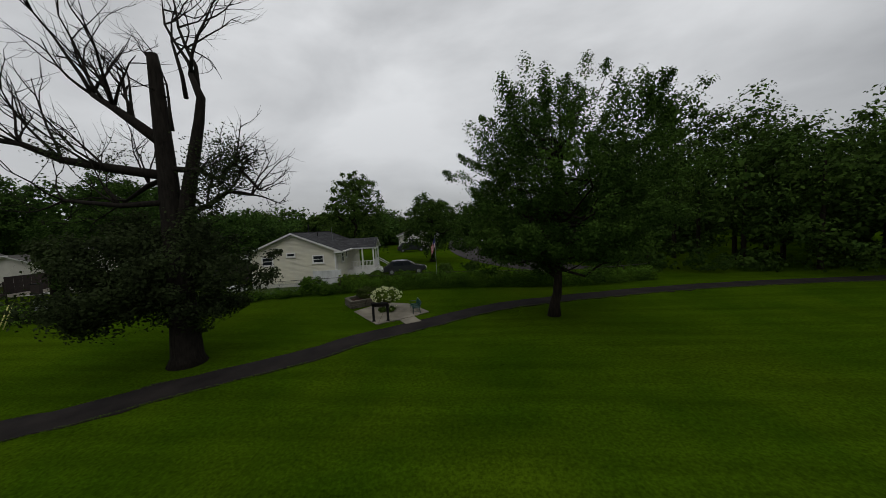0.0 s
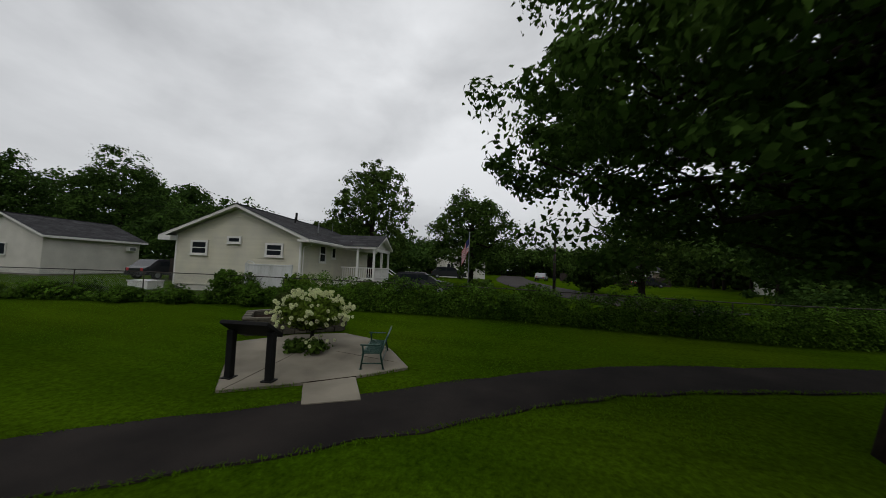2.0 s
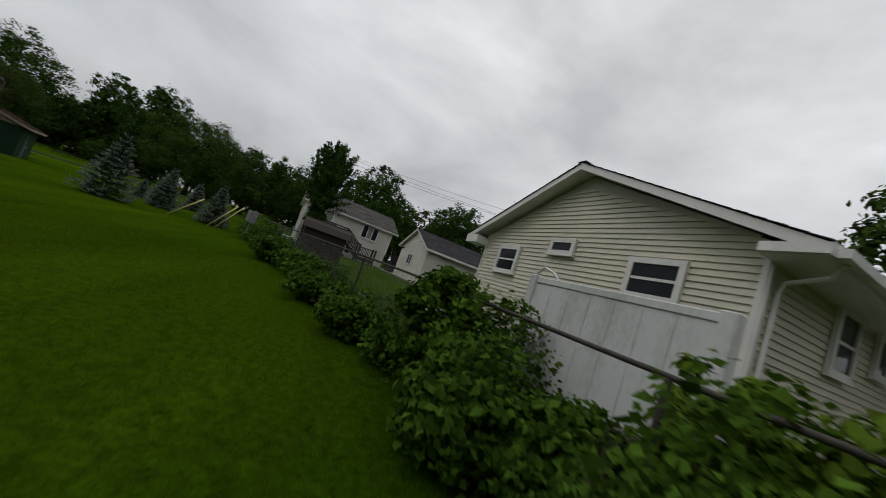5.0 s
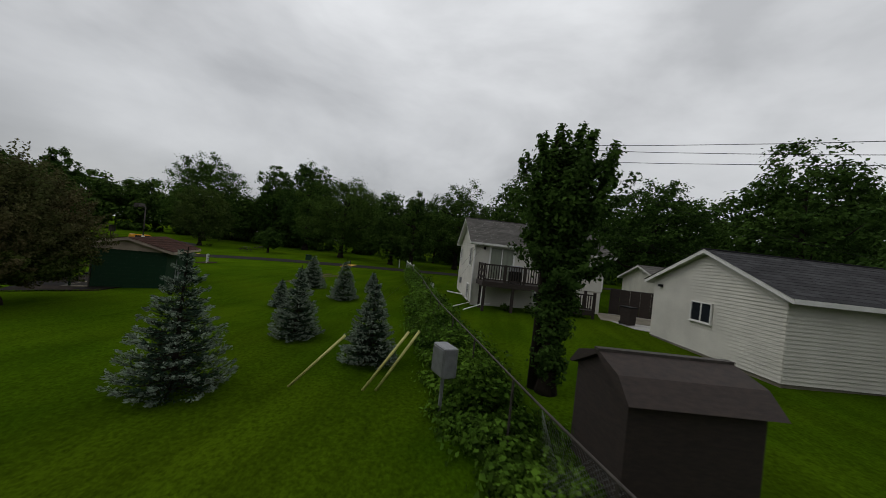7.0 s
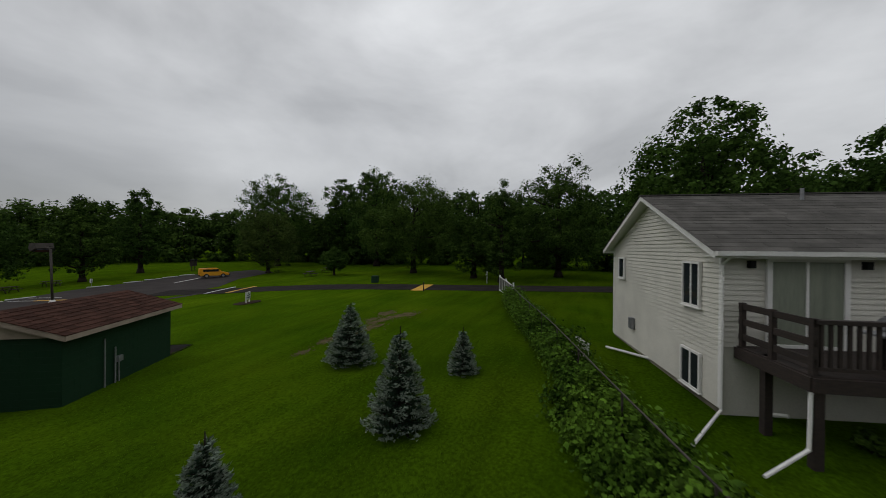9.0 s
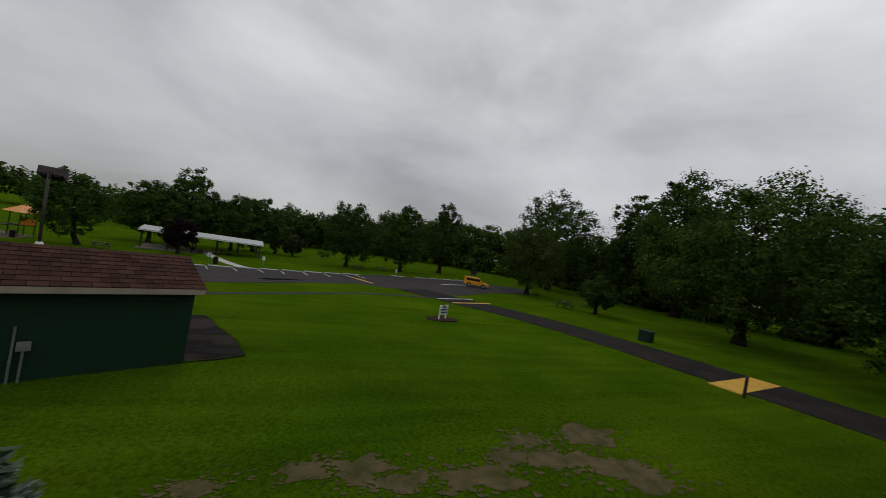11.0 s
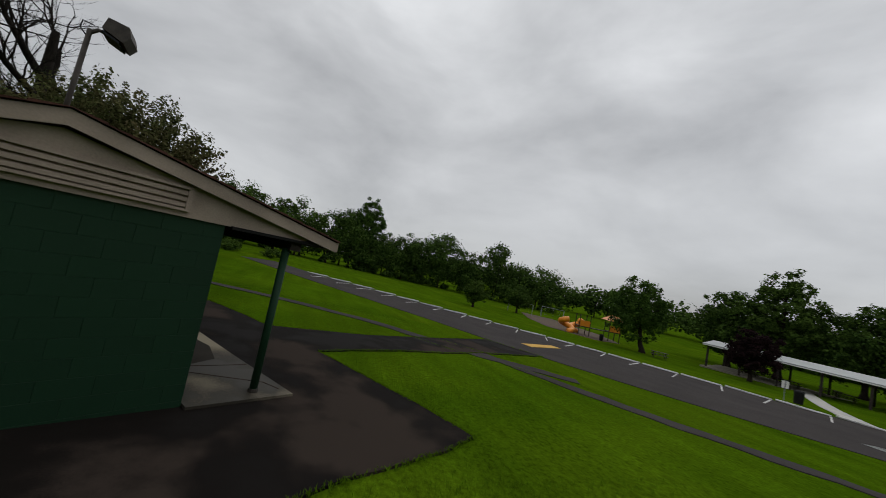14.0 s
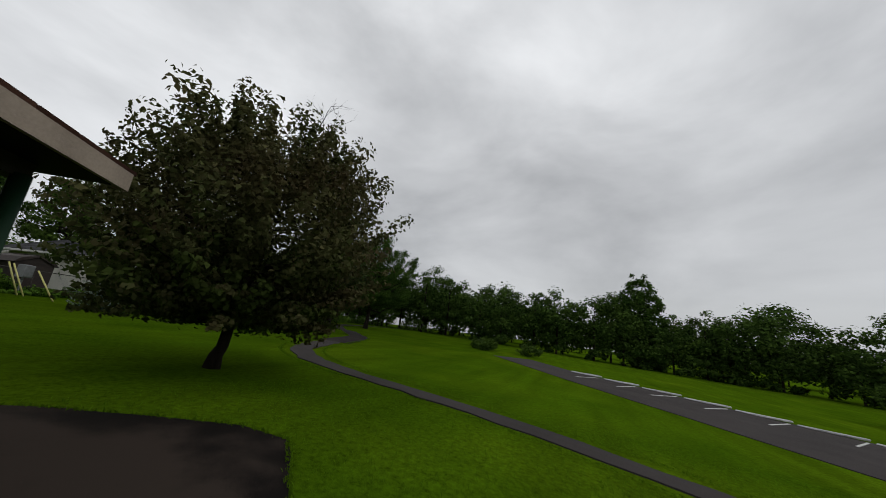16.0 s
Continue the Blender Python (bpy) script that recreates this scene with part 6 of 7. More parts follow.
for y in (-0.25, 0.25):
    part("wheel", tube([(-0.28, y - 0.03, 0.1), (-0.28, y + 0.03, 0.1)], 0.1, 10), M_TYRE, binn)
tagged(binn, "brown wheeled rubbish bin on the driveway", "rubbish bin")
chairs = empty("garden_bench", at(-40.0, 13.9, 0.0), 20)
part("seat", box(-0.6, -0.2, 0.40, 0.6, 0.2, 0.44), M_TRIM, chairs)
part("backrest", box(-0.6, 0.17, 0.44, 0.6, 0.2, 0.85), M_TRIM, chairs)
for x in (-0.55, 0.55):
    for y in (-0.17, 0.17):
        part("leg", box(x - 0.03, y - 0.03, 0, x + 0.03, y + 0.03, 0.41), M_TRIM, chairs)
tagged(chairs, "white garden bench beside the house", "bench")
for k, (x, y, r) in enumerate(((-36.1, 19.5, 0.32), (-36.05, 20.9, 0.36), (-36.2, 21.6, 0.34))):
    shrub("shrub", x, y, ground_z(x, y), (r, r, 0.22), L_SHRUB, 460 + k, 24, 30, 0.10, "low leafy garden plant beside the deck", 4, 0.12)
shrub("shrub", -47.5, 17.2, ground_z(-47.5, 17.2), (1.0, 1.0, 0.85), L_WOODS, 465, 60, 50, 0.10, "dark rounded bush beside the two-storey house", 5, 0.25)
tagged(patch("driveway", [(-39.5, 26.6), (-36.6, 25.7), (-34.6, 26.4), (-33.6, 28.2), (-36.2, 30.5), (-39.6, 30.0)], M_WALK, 0.03, 1.0, seed=66), "pale concrete drive beside the brown fence", "driveway", kind="structure")
for px, py, yaw, ln in ((-36.95, 18.5, 226, 1.9), (-40.0, 17.45, 231, 3.1), (-41.0, 13.4, 195, 2.0)):
    o = empty("drain_pipe", at(px, py, 0.08), yaw)
    part("pipe", tube([(0, 0, 0.12), (0.25, 0, 0.04), (ln, 0, 0)], 0.05, 8), M_TRIM, o)
    tagged(o, "white drain pipe lying on the lawn", "drain pipe", "drain pipes")
M_OLDVINYL = material("grimy_white_vinyl", (0.40, 0.41, 0.40), 0.6, (0.22, 0.23, 0.21), 1.5, 20.0, 0.05, low=0.35, high=0.6)
white_gate = empty("slat_fence", at(-58.4, 7.3), 22.5)
for k in range(8):
    part("slat", box(0.72 * k, -0.02, 0.12, 0.72 * k + 0.22, 0.012, 1.42 - 0.035 * k), M_OLDVINYL, white_gate)
    if k < 7:
        part("infill", box(0.72 * k + 0.225, -0.008, 0.16, 0.72 * k + 0.715, 0.004, 1.36 - 0.035 * k), M_RUST, white_gate)
part("rail", box(-0.02, -0.05, 0.10, 5.3, -0.022, 0.17), M_TRIM, white_gate)
part("rail", tube([(-0.02, -0.03, 1.40), (5.3, -0.03, 1.15)], 0.035, 6), M_TRIM, white_gate)
for x in (-0.1, 2.6, 5.3):
    part("post", box(x - 0.05, 0.02, -0.3, x + 0.05, 0.12, 1.5 - 0.03 * x), M_TRIM, white_gate)
mk = empty("marker_post", at(-64.6, 4.6), 0)
part("post", box(-0.035, -0.035, 0, 0.035, 0.035, 1.35), M_WHITE, mk)
part("crossbar", box(-0.30, -0.075, 0.95, 0.30, -0.06, 1.05), M_WHITE, mk)
tagged(mk, "white marker post with a crossbar beside the road", "marker post")
tagged(white_gate, "white slatted fence panel at the end of the hedge", "fence")

# ---------- the park side ----------
ps = empty("park_sign", at(-47.95, -12.6, 0.03), 212)
for x in (-0.36, 0.36):
    part("post", box(x - 0.04, -0.04, 0, x + 0.04, 0.04, 0.95), M_TRIM, ps)
panel = part("panel", box(-0.44, -0.07, 0.30, 0.44, -0.05, 0.93), M_WHITE, ps)
part("panel_back", box(-0.44, -0.048, 0.30, 0.44, -0.041, 0.93), M_DARKWOOD, ps)
M_TEXT = material("dark_green_lettering", (0.02, 0.05, 0.03), 0.6, (0.015, 0.04, 0.025), 4.0, 40.0, 0.0)
for z, w in ((0.83, 0.16), (0.65, 0.36), (0.46, 0.30)):
    part("lettering_bar", box(-w, -0.078, z - 0.05, w, -0.0705, z + 0.05), M_TEXT, panel)
tagged(ps, "white park sign on two posts in a mulch bed", "sign")

pav = empty("pavilion", (-30.3, -60.5, ground_z(-22, -62) - 0.1), 12)
PR = -0.15 - pav.location.z
b = bmesh.new()
prism(b, [(-0.2, PR - 0.12), (-0.2, PR), (4.0, PR + 0.50), (8.2, PR), (8.2, PR - 0.12), (4.0, PR + 0.37)], 0, 17.5)
for v in b.verts:
    v.co = Vector((v.co.y, -v.co.x, v.co.z))
bmesh.ops.recalc_face_normals(b, faces=b.faces)
part("roof", b, M_PAVROOF, pav)
part("fascia", box(0, -0.2, PR - 0.22, 17.5, 0.24, PR - 0.12), M_TRIM, pav)
for k in range(6):
    for y in (-0.3, -7.7):
        part("post", box(0.5 + 3.3 * k - 0.1, y - 0.1, 0, 0.5 + 3.3 * k + 0.1, y + 0.1, PR - 0.1), M_DARKWOOD, pav)
part("floor", box(0, -8.2, -0.2, 17.5, 0.2, 0.1), M_CONCRETE, pav)
tagged(pav, "open picnic pavilion with a long pale metal roof", "pavilion")


def picnic_table(x, y, yaw):
    t = empty("picnic_table", at(x, y, 0.02), yaw)
    part("tabletop", box(-0.9, -0.37, 0.72, 0.9, 0.37, 0.77), M_DARKWOOD, t)
    for s2 in (-1, 1):
        part("bench_seat", box(-0.9, s2 * 0.72 - 0.13, 0.42, 0.9, s2 * 0.72 + 0.13, 0.46), M_DARKWOOD, t)
        b3 = bmesh.new()
        add_tube(b3, [(s2 * 0.65, -0.7, 0.0), (s2 * 0.65, -0.2, 0.72)], 0.045, 4)
        add_tube(b3, [(s2 * 0.65, 0.7, 0.0), (s2 * 0.65, 0.2, 0.72)], 0.045, 4)
        add_tube(b3, [(s2 * 0.65, -0.75, 0.4), (s2 * 0.65, 0.75, 0.4)], 0.04, 4)
        part("leg_frame", b3, M_DARKWOOD, t)
    return tagged(t, "dark wooden picnic table", "picnic table", "picnic tables")


first = picnic_table(-24, -63, 10)
for px, py, yaw in ((-20, -62, 12), (-16, -62.5, 8), (-12.5, -49.5, 40), (-22, -66, 12), (-46.5, -52, 20), (-51, -54, 0), (-74, -26, 60), (-68, -24, 10)):
    p = at(px, py, 0.02)
    copy_thing(first, pose(p.x, p.y, p.z, 0, 0, yaw))


def litter_bin(x, y, label="dark rubbish bin by the path"):
    t = empty("litter_bin", at(x, y), 0)
    part("body", tube([(0, 0, 0), (0, 0, 0.85)], [0.26, 0.29], 12), M_BLACK, t)
    part("lid", tube([(0, 0, 0.85), (0, 0, 0.95), (0, 0, 1.0)], [0.31, 0.25, 0.05], 12), M_BLACK, t)
    return tagged(t, label, "litter bin")


def marker(x, y, h=1.1, label="white post sign at the lot"):
    t = empty("sign_post", at(x, y), 30)
    part("post", tube([(0, 0, 0), (0, 0, h + 0.4)], 0.03, 6), M_METAL, t)
    part("plate", box(-0.2, -0.035, h - 0.2, 0.2, -0.03, h + 0.35), M_TRIM, t)
    return tagged(t, label, "sign")


litter_bin(-27.4, -42.6)
litter_bin(-3.5, -50.0)
marker(-26.8, -42.0)
marker(-32.6, -45.0)
marker(-52.5, -47.6, 0.7)
hut = empty("notice_kiosk", at(-70.5, -55.0), 40)
part("body", box(-0.9, -0.3, 0.9, 0.9, 0.3, 2.0), M_DARKWOOD, hut)
part("roof", box(-1.05, -0.45, 2.0, 1.05, 0.45, 2.12), M_BLACK, hut)
for x in (-0.85, 0.85):
    part("post", box(x - 0.06, -0.06, 0, x + 0.06, 0.06, 2.0), M_DARKWOOD, hut)
tagged(hut, "dark wooden notice kiosk beyond the lot", "kiosk")
cabinet = empty("utility_cabinet", at(-62.9, -9.2), 20)
part("body", box(-0.45, -0.4, 0, 0.45, 0.4, 0.75, 0.03), M_GREEN, cabinet)
part("lid", box(-0.48, -0.43, 0.75, 0.48, 0.43, 0.82, 0.02), M_GREEN, cabinet)
tagged(cabinet, "small green utility cabinet on the lawn", "utility cabinet")
bollard = empty("bollard", at(-56.7, 0.2), 0)
part("post", tube([(0, 0, 0), (0, 0, 0.9)], 0.06, 8), M_DARKWOOD, bollard)
part("cap", tube([(0, 0, 0.9), (0, 0, 0.95)], [0.07, 0.02], 8), M_RUST, bollard)
tagged(bollard, "brown wooden bollard beside the road", "bollard")

# playground
play = empty("play_structure", at(-1.1, -55.7), 64)
for x, y in ((0, 0), (1.5, 0), (0, 1.5), (1.5, 1.5), (4.2, 0), (5.7, 0), (4.2, 1.5), (5.7, 1.5)):
    part("post", tube([(x, y, 0), (x, y, 3.0)], 0.06, 8), M_DARKWOOD, play)
for x in (0, 4.2):
    part("platform", box(x - 0.1, -0.1, 1.3, x + 1.6, 1.6, 1.4), M_DARKWOOD, play)
    part("guard_panel", box(x, 1.48, 1.4, x + 1.5, 1.54, 2.2), M_SLIDE, play)
part("bridge", box(1.5, 0.2, 1.25, 4.2, 1.3, 1.33), M_DARKWOOD, play)
b = bmesh.new()
vs = [b.verts.new(v) for v in ((-0.5, -0.5, 2.9), (2.0, -0.5, 2.9), (2.0, 2.0, 2.9), (-0.5, 2.0, 2.9), (0.75, 0.75, 3.9))]
for q in ((0, 1, 4), (1, 2, 4), (2, 3, 4), (3, 0, 4), (3, 2, 1, 0)):
    b.faces.new([vs[i] for i in q])
part("canopy", b, M_SLIDE, play, "orange-yellow pyramid canopy")
for cx, cy, turn in ((5.0, -1.4, 1), (7.2, 0.8, -1)):
    b = bmesh.new()
    pts = [(cx + 0.85 * math.cos(turn * a + 1.5), cy + 0.85 * math.sin(turn * a + 1.5), 2.0 - 1.75 * a / 6.3) for a in np.linspace(0, 6.3, 22)]
    add_tube(b, pts, 0.40, 12)
    part("spiral_slide", b, M_SLIDE, play, "orange-yellow plastic spiral tube slide", smooth=True)
play.scale = (1.12, 1.12, 1.12)
tagged(play, "playground structure with orange-yellow slides and a canopy", "play structure")
swing = empty("swing_set", at(21.0, -53.6), 51)
for x in (-2.6, 2.6):
    for y in (-1.1, 1.1):
        part("leg", tube([(x, y, 0), (x, 0, 2.4)], 0.05, 8), M_METAL, swing)
part("top_bar", tube([(-2.6, 0, 2.4), (2.6, 0, 2.4)], 0.05, 8), M_METAL, swing)
for x in (-1.6, 0, 1.6):
    sw = part("swing_seat", box(x - 0.22, -0.08, 0.5, x + 0.22, 0.08, 0.54), M_BLACK, swing)
    for dx in (-0.2, 0.2):
        part("chain", tube([(x + dx, 0, 0.54), (x + dx, 0, 2.4)], 0.012, 4), M_METAL, sw)
tagged(swing, "grey metal swing set at the playground", "swing set")
p = at(24.5, -66.0)
copy_thing(swing, pose(p.x, p.y, p.z, 0, 0, 40))

# ---------- trees ----------
tree("maple_tree", 11.05, 17.9, 13.9, 6.3, L_MAPLE, 512, 0.10, 0.27, 380, 250, 0.135, 0.66, "large green maple tree with a dark trunk on the lawn", "tree", limbs=34, taper=-0.02, lump=0.42, lean=(0.6, 0.0), hollow=0.30, plume=0.9)
mp = [o for o in scene.objects if o.name == "maple_tree"][0]
rng = np.random.default_rng(507)
skirt, cs = crown_points(rng, 170, 190, (-0.5, 0.5, 5.2), (5.5, 5.4, 2.4), 0.3, 0.62, 0.5, plume=0.7)
bough_leaves, bough_cs = crown_points(rng, 56, 150, (-3.2, 4.7, 6.4), (1.5, 1.8, 1.2), 0.3, 0.45, 0.3, plume=0.8)
skirt, cs = np.vstack([skirt, bough_leaves]), np.vstack([cs, bough_cs])
skirt = skirt[skirt[:, 2] > 2.2]
leaf_mesh("low_crown", skirt, 0.135 * (0.7 + 0.6 * rng.random(len(skirt))), L_MAPLE, rng, parent=mp, hang=0.4)
for k in range(0, len(cs), 7):
    c = cs[k]
    part("limb", tube(limb_path(rng, (0, 0, max(2.4, c[2] - 0.6)), c), [0.08, 0.06, 0.05, 0.035, 0.022, 0.010], 6), M_BARK, mp, smooth=True)
tree("red_maple", -25.40, -0.62, 6.1, 3.05, L_RED, 502, 0.09, 0.13, 420, 130, 0.110, 0.34, "young maple with bronze-red leaves beside the path", "tree", limbs=40, taper=0.22, lump=0.16, hollow=0.50, hang=0.3, lean=(0.24, -0.18), plume=2.4)
rm = [o for o in scene.objects if o.name == "red_maple"][0]
low, _ = crown_points(rng, 150, 110, (0.2, -0.1, 2.0), (2.95, 2.95, 1.1), 0.25, 0.36, 0.35, plume=1.2)
low = low[low[:, 2] > 0.75]
leaf_mesh("low_crown", low, 0.125 * (0.7 + 0.6 * rng.random(len(low))), L_BRONZE, rng, parent=rm, label="greener lower leaves")

# the half-dead tree
rng = np.random.default_rng(503)
dead = empty("half_dead_tree", at(-6.0, 11.75, -0.15), 0)
b = bmesh.new()
add_tube(b, [(0, 0, 0), (0.02, 0, 0.5), (-0.02, 0.05, 2.2), (0.0, 0.0, 5.0), (-0.15, 0.1, 8.5), (-0.25, 0.1, 12.8), (-0.3, 0.1, 13.4)], [0.85, 0.62, 0.52, 0.46, 0.36, 0.24, 0.20], 14)
add_tube(b, [(0.1, 0.1, 5.6), (0.45, 0.25, 7.0), (0.8, 0.4, 8.8), (1.2, 0.5, 10.6), (1.4, 0.5, 11.6), (1.1, 0.4, 12.6)], [0.36, 0.30, 0.25, 0.20, 0.17, 0.10], 10)
tips = []


def bough(a, way, length, r, depth):
    """A bare bough that forks twice or three times."""
    a, way = Vector(a), Vector(way).normalized()
    pts, p, d2 = [a], a.copy(), way.copy()
    for k in range(5):
        d2 = (d2 + Vector(rng.normal(size=3).tolist()) * 0.16 + Vector((0, 0, 0.06))).normalized()
        p = p + d2 * length / 5
        pts.append(p.copy())
    add_tube(b, pts, [r * (1 - 0.16 * k) for k in range(6)], 6 if r > 0.04 else 4)
    tips.append(p)
    if depth:
        for k in range(3 if depth > 1 else 2):
            s = pts[2 + k % 3]
            w = (d2 + Vector(rng.normal(size=3).tolist()) * 0.55).normalized()
            bough(s, w, length * 0.62, r * 0.45, depth - 1)


for limb, r in (([(0, 0, 8.3), (-2.6, -0.3, 8.8), (-4.4, -0.5, 9.2), (-6.2, -0.6, 10.0), (-7.8, -0.8, 10.3)], 0.21), ([(0, 0, 9.6), (-1.7, 0.3, 10.8), (-2.7, 0.4, 11.5), (-3.8, 0.5, 12.2)], 0.25),
                ([(0, 0, 8.2), (-1.6, 0.6, 8.1), (-3.3, 1.0, 7.5)], 0.15), ([(0.2, 0.1, 8.6), (1.2, 0.3, 8.5), (1.9, 0.4, 8.1), (2.6, 0.6, 8.8), (3.5, 0.8, 7.6)], 0.13),
                ([(0.3, 0.1, 6.6), (1.2, 0.5, 7.0), (2.2, 0.6, 7.6), (3.2, 0.7, 7.4)], 0.15), ([(0, 0, 7.2), (-1.5, -0.8, 7.1), (-3.6, -1.2, 7.4)], 0.14)):
    n = len(limb)
    add_tube(b, limb, [r * (1 - 0.55 * k / (n - 1)) for k in range(n)], 8)
    for k in range(1, n):
        for _ in range(3):
            w = Vector(limb[k]) - Vector(limb[k - 1])
            bough(limb[k], w.normalized() * 0.7 + Vector((0, 0, 0.55)) + Vector(rng.normal(size=3).tolist()) * 0.4, (2.6 + 1.3 * rng.random()) * (0.55 if limb[-1][0] > 0 else 1.0), r * 0.30, 2)
for a, w, ln, r in (((1.3, 0.5, 12.1), (-0.3, 0, 1.3), 5.0, 0.10), ((1.2, 0.5, 12.4), (-0.6, 0.1, 1.2), 5.0, 0.09), ((1.1, 0.4, 12.6), (0.3, 0.1, 1.3), 4.0, 0.08), ((0.8, 0.4, 11.6), (-0.4, 0, 1.3), 5.0, 0.09),
                    ((0.3, 0.1, 10.2), (-0.1, 0.2, 1.0), 3.5, 0.07), ((-3.8, 0.5, 12.2), (-1.0, 0, 1.0), 5.0, 0.09), ((-2.7, 0.4, 11.5), (-0.1, 0.1, 1.2), 2.2, 0.10), ((-3.2, 0.4, 11.9), (-1.2, 0.1, 0.9), 5.0, 0.07),
                    ((-0.2, 0, 12.9), (-0.7, 0, 0.6), 1.2, 0.05)):
    bough(a, w, ln, r, 3)
part("trunk", b, M_DEADBARK, dead, smooth=True)
tp = np.array([tuple(t) for t in tips])
live = tp[(tp[:, 2] < 9.8) & (tp[:, 0] > -4.0) & (tp[:, 0] < 3.0)]
pick = live[rng.integers(0, len(live), 170)]
pts = (pick[:, None] + rng.normal(size=(170, 26, 3)) * 0.34).reshape(-1, 3)
low, _ = crown_points(rng, 210, 200, (-1.3, 0.0, 4.2), (4.8, 3.6, 2.9), 0.6, 0.72, 0.25, plume=0.6)
low = low[low[:, 2] > 1.5]
leaf_mesh("twig_leaves", pts, 0.115, L_DULL, rng, parent=dead, hang=0.3)
leaf_mesh("crown", low, 0.15, L_DULL, rng, parent=dead, hang=0.3)
tagged(dead, "half-dead old tree with bare pollarded boughs and dull leaves", "tree")

# the ivy-grown tree round the utility pole
tree("ivy_grown_tree", PX + 0.2, PY + 0.3, 7.1, 1.3, L_DEEP, 504, 0.34, 0.22, 190, 110, 0.135, 0.30, "tall narrow tree thickly grown with ivy", "tree", limbs=24, taper=-0.15, lump=0.6, hollow=0.15, plume=1.5, hang=0.5)
ivy = [o for o in scene.objects if o.name == "ivy_grown_tree"][0]
stem_ivy, _ = crown_points(np.random.default_rng(505), 60, 130, (0, 0, 1.9), (0.45, 0.45, 2.1), 0.5, 0.28, 0.3)
leaf_mesh("stem_ivy", stem_ivy[stem_ivy[:, 2] > 0.1], 0.12, L_DEEP, rng, parent=ivy, hang=0.4)

# spruces
def spruce(x, y, height, seed, label, sparse=False, wide=1.0):
    """Whorls of boughs with up-turned tips: dark needles inside, silver new growth outside."""
    rng2 = np.random.default_rng(seed)
    root = empty("blue_spruce", at(x, y, -0.05), 0)
    part("trunk", tube([(0, 0, 0), (0, 0, height * 0.97)], [0.07, 0.010], 8), M_BARK, root)
    inner, outer = ([], []), ([], [])
    wood = bmesh.new()
    rows = int(height * (4.2 if sparse else 5.2))
    for r in range(rows):
        z = 0.10 + (height - 0.22) * r / rows
        reach = (height * 0.335 * wide) * (1 - r / rows) ** 0.88 + 0.05
        n_boughs = max(6, int((19 if sparse else 21) * (reach / (height * 0.33)) ** 0.45))
        turn = rng2.uniform(0, 2 * math.pi)
        for k in range(n_boughs):
            a = turn + 2 * math.pi * (k + 0.35 * rng2.normal()) / n_boughs
            ln = reach * (0.82 + (0.34 if sparse else 0.22) * rng2.random())
            side = np.array([-math.sin(a), math.cos(a), 0])
            way = np.array([math.cos(a), math.sin(a), 0])
            z0 = z + 0.05 * rng2.normal()
            lift = ln * (0.16 + 0.10 * rng2.random())
            if ln > 0.25:
                add_tube(wood, [(0, 0, z0), tuple(way * ln * 0.55 + np.array([0, 0, z0 - 0.02])), tuple(way * ln + np.array([0, 0, z0 + lift]))], [0.012, 0.009, 0.004], 4)
            n = int(48 * ln) + 8
            t = rng2.random(n) ** 0.55
            fan = rng2.uniform(-1, 1, n) * (0.30 * ln * (1.08 - t) + 0.05)
            p = way * (t * ln)[:, None] + side * fan[:, None]
            p[:, 2] = z0 - 0.02 + lift * t ** 2 + rng2.normal(size=n) * 0.025
            d = way * 0.8 + side * np.sign(fan)[:, None] * 0.55 + np.array([0, 0, 0.35]) + rng2.normal(size=(n, 3)) * 0.35
            tip = t + 0.9 * np.abs(fan) / (0.3 * ln + 0.05) * 0.3 > 0.78
            for store, pick in ((inner, ~tip), (outer, tip)):
                store[0].append(p[pick])
                store[1].append(d[pick])
    tagged(part("branch_wood", wood, M_BARK, root), kind="stuff")
    for name, (pts, ways), mat, size in (("needles", inner, L_SPRUCE, 0.105), ("new_growth", outer, L_SILVER, 0.10)):
        pts, ways = np.vstack(pts), np.vstack(ways)
        leaf_mesh(name, pts, size * (0.7 + 0.6 * rng2.random(len(pts))), mat, rng2, slim=0.34, parent=root, ways=ways)
    return tagged(root, label, "spruce", "young spruces")


for k, (x, y, h) in enumerate(((-21.2, 11.8, 3.3), (-25.85, 11.75, 2.7), (-24.35, 15.05, 2.62), (-37.5, 5.75, 2.5), (-33.95, 9.8, 2.62), (-37.8, 10.2, 1.68), (-30.4, 8.1, 1.58))):
    spruce(x, y, h, 520 + k, "young blue-grey spruce with low branches on the lawn" if k != 0 else "larger blue-grey spruce with sparse spreading branches", k == 0, 1.25 if k == 3 else 1.0)
tree("small_tree", -17.0, 8.5, 2.6, 0.9, L_DEEP, 530, 0.3, 0.05, 40, 40, 0.14, 0.2, "small young tree on the lawn", limbs=6)

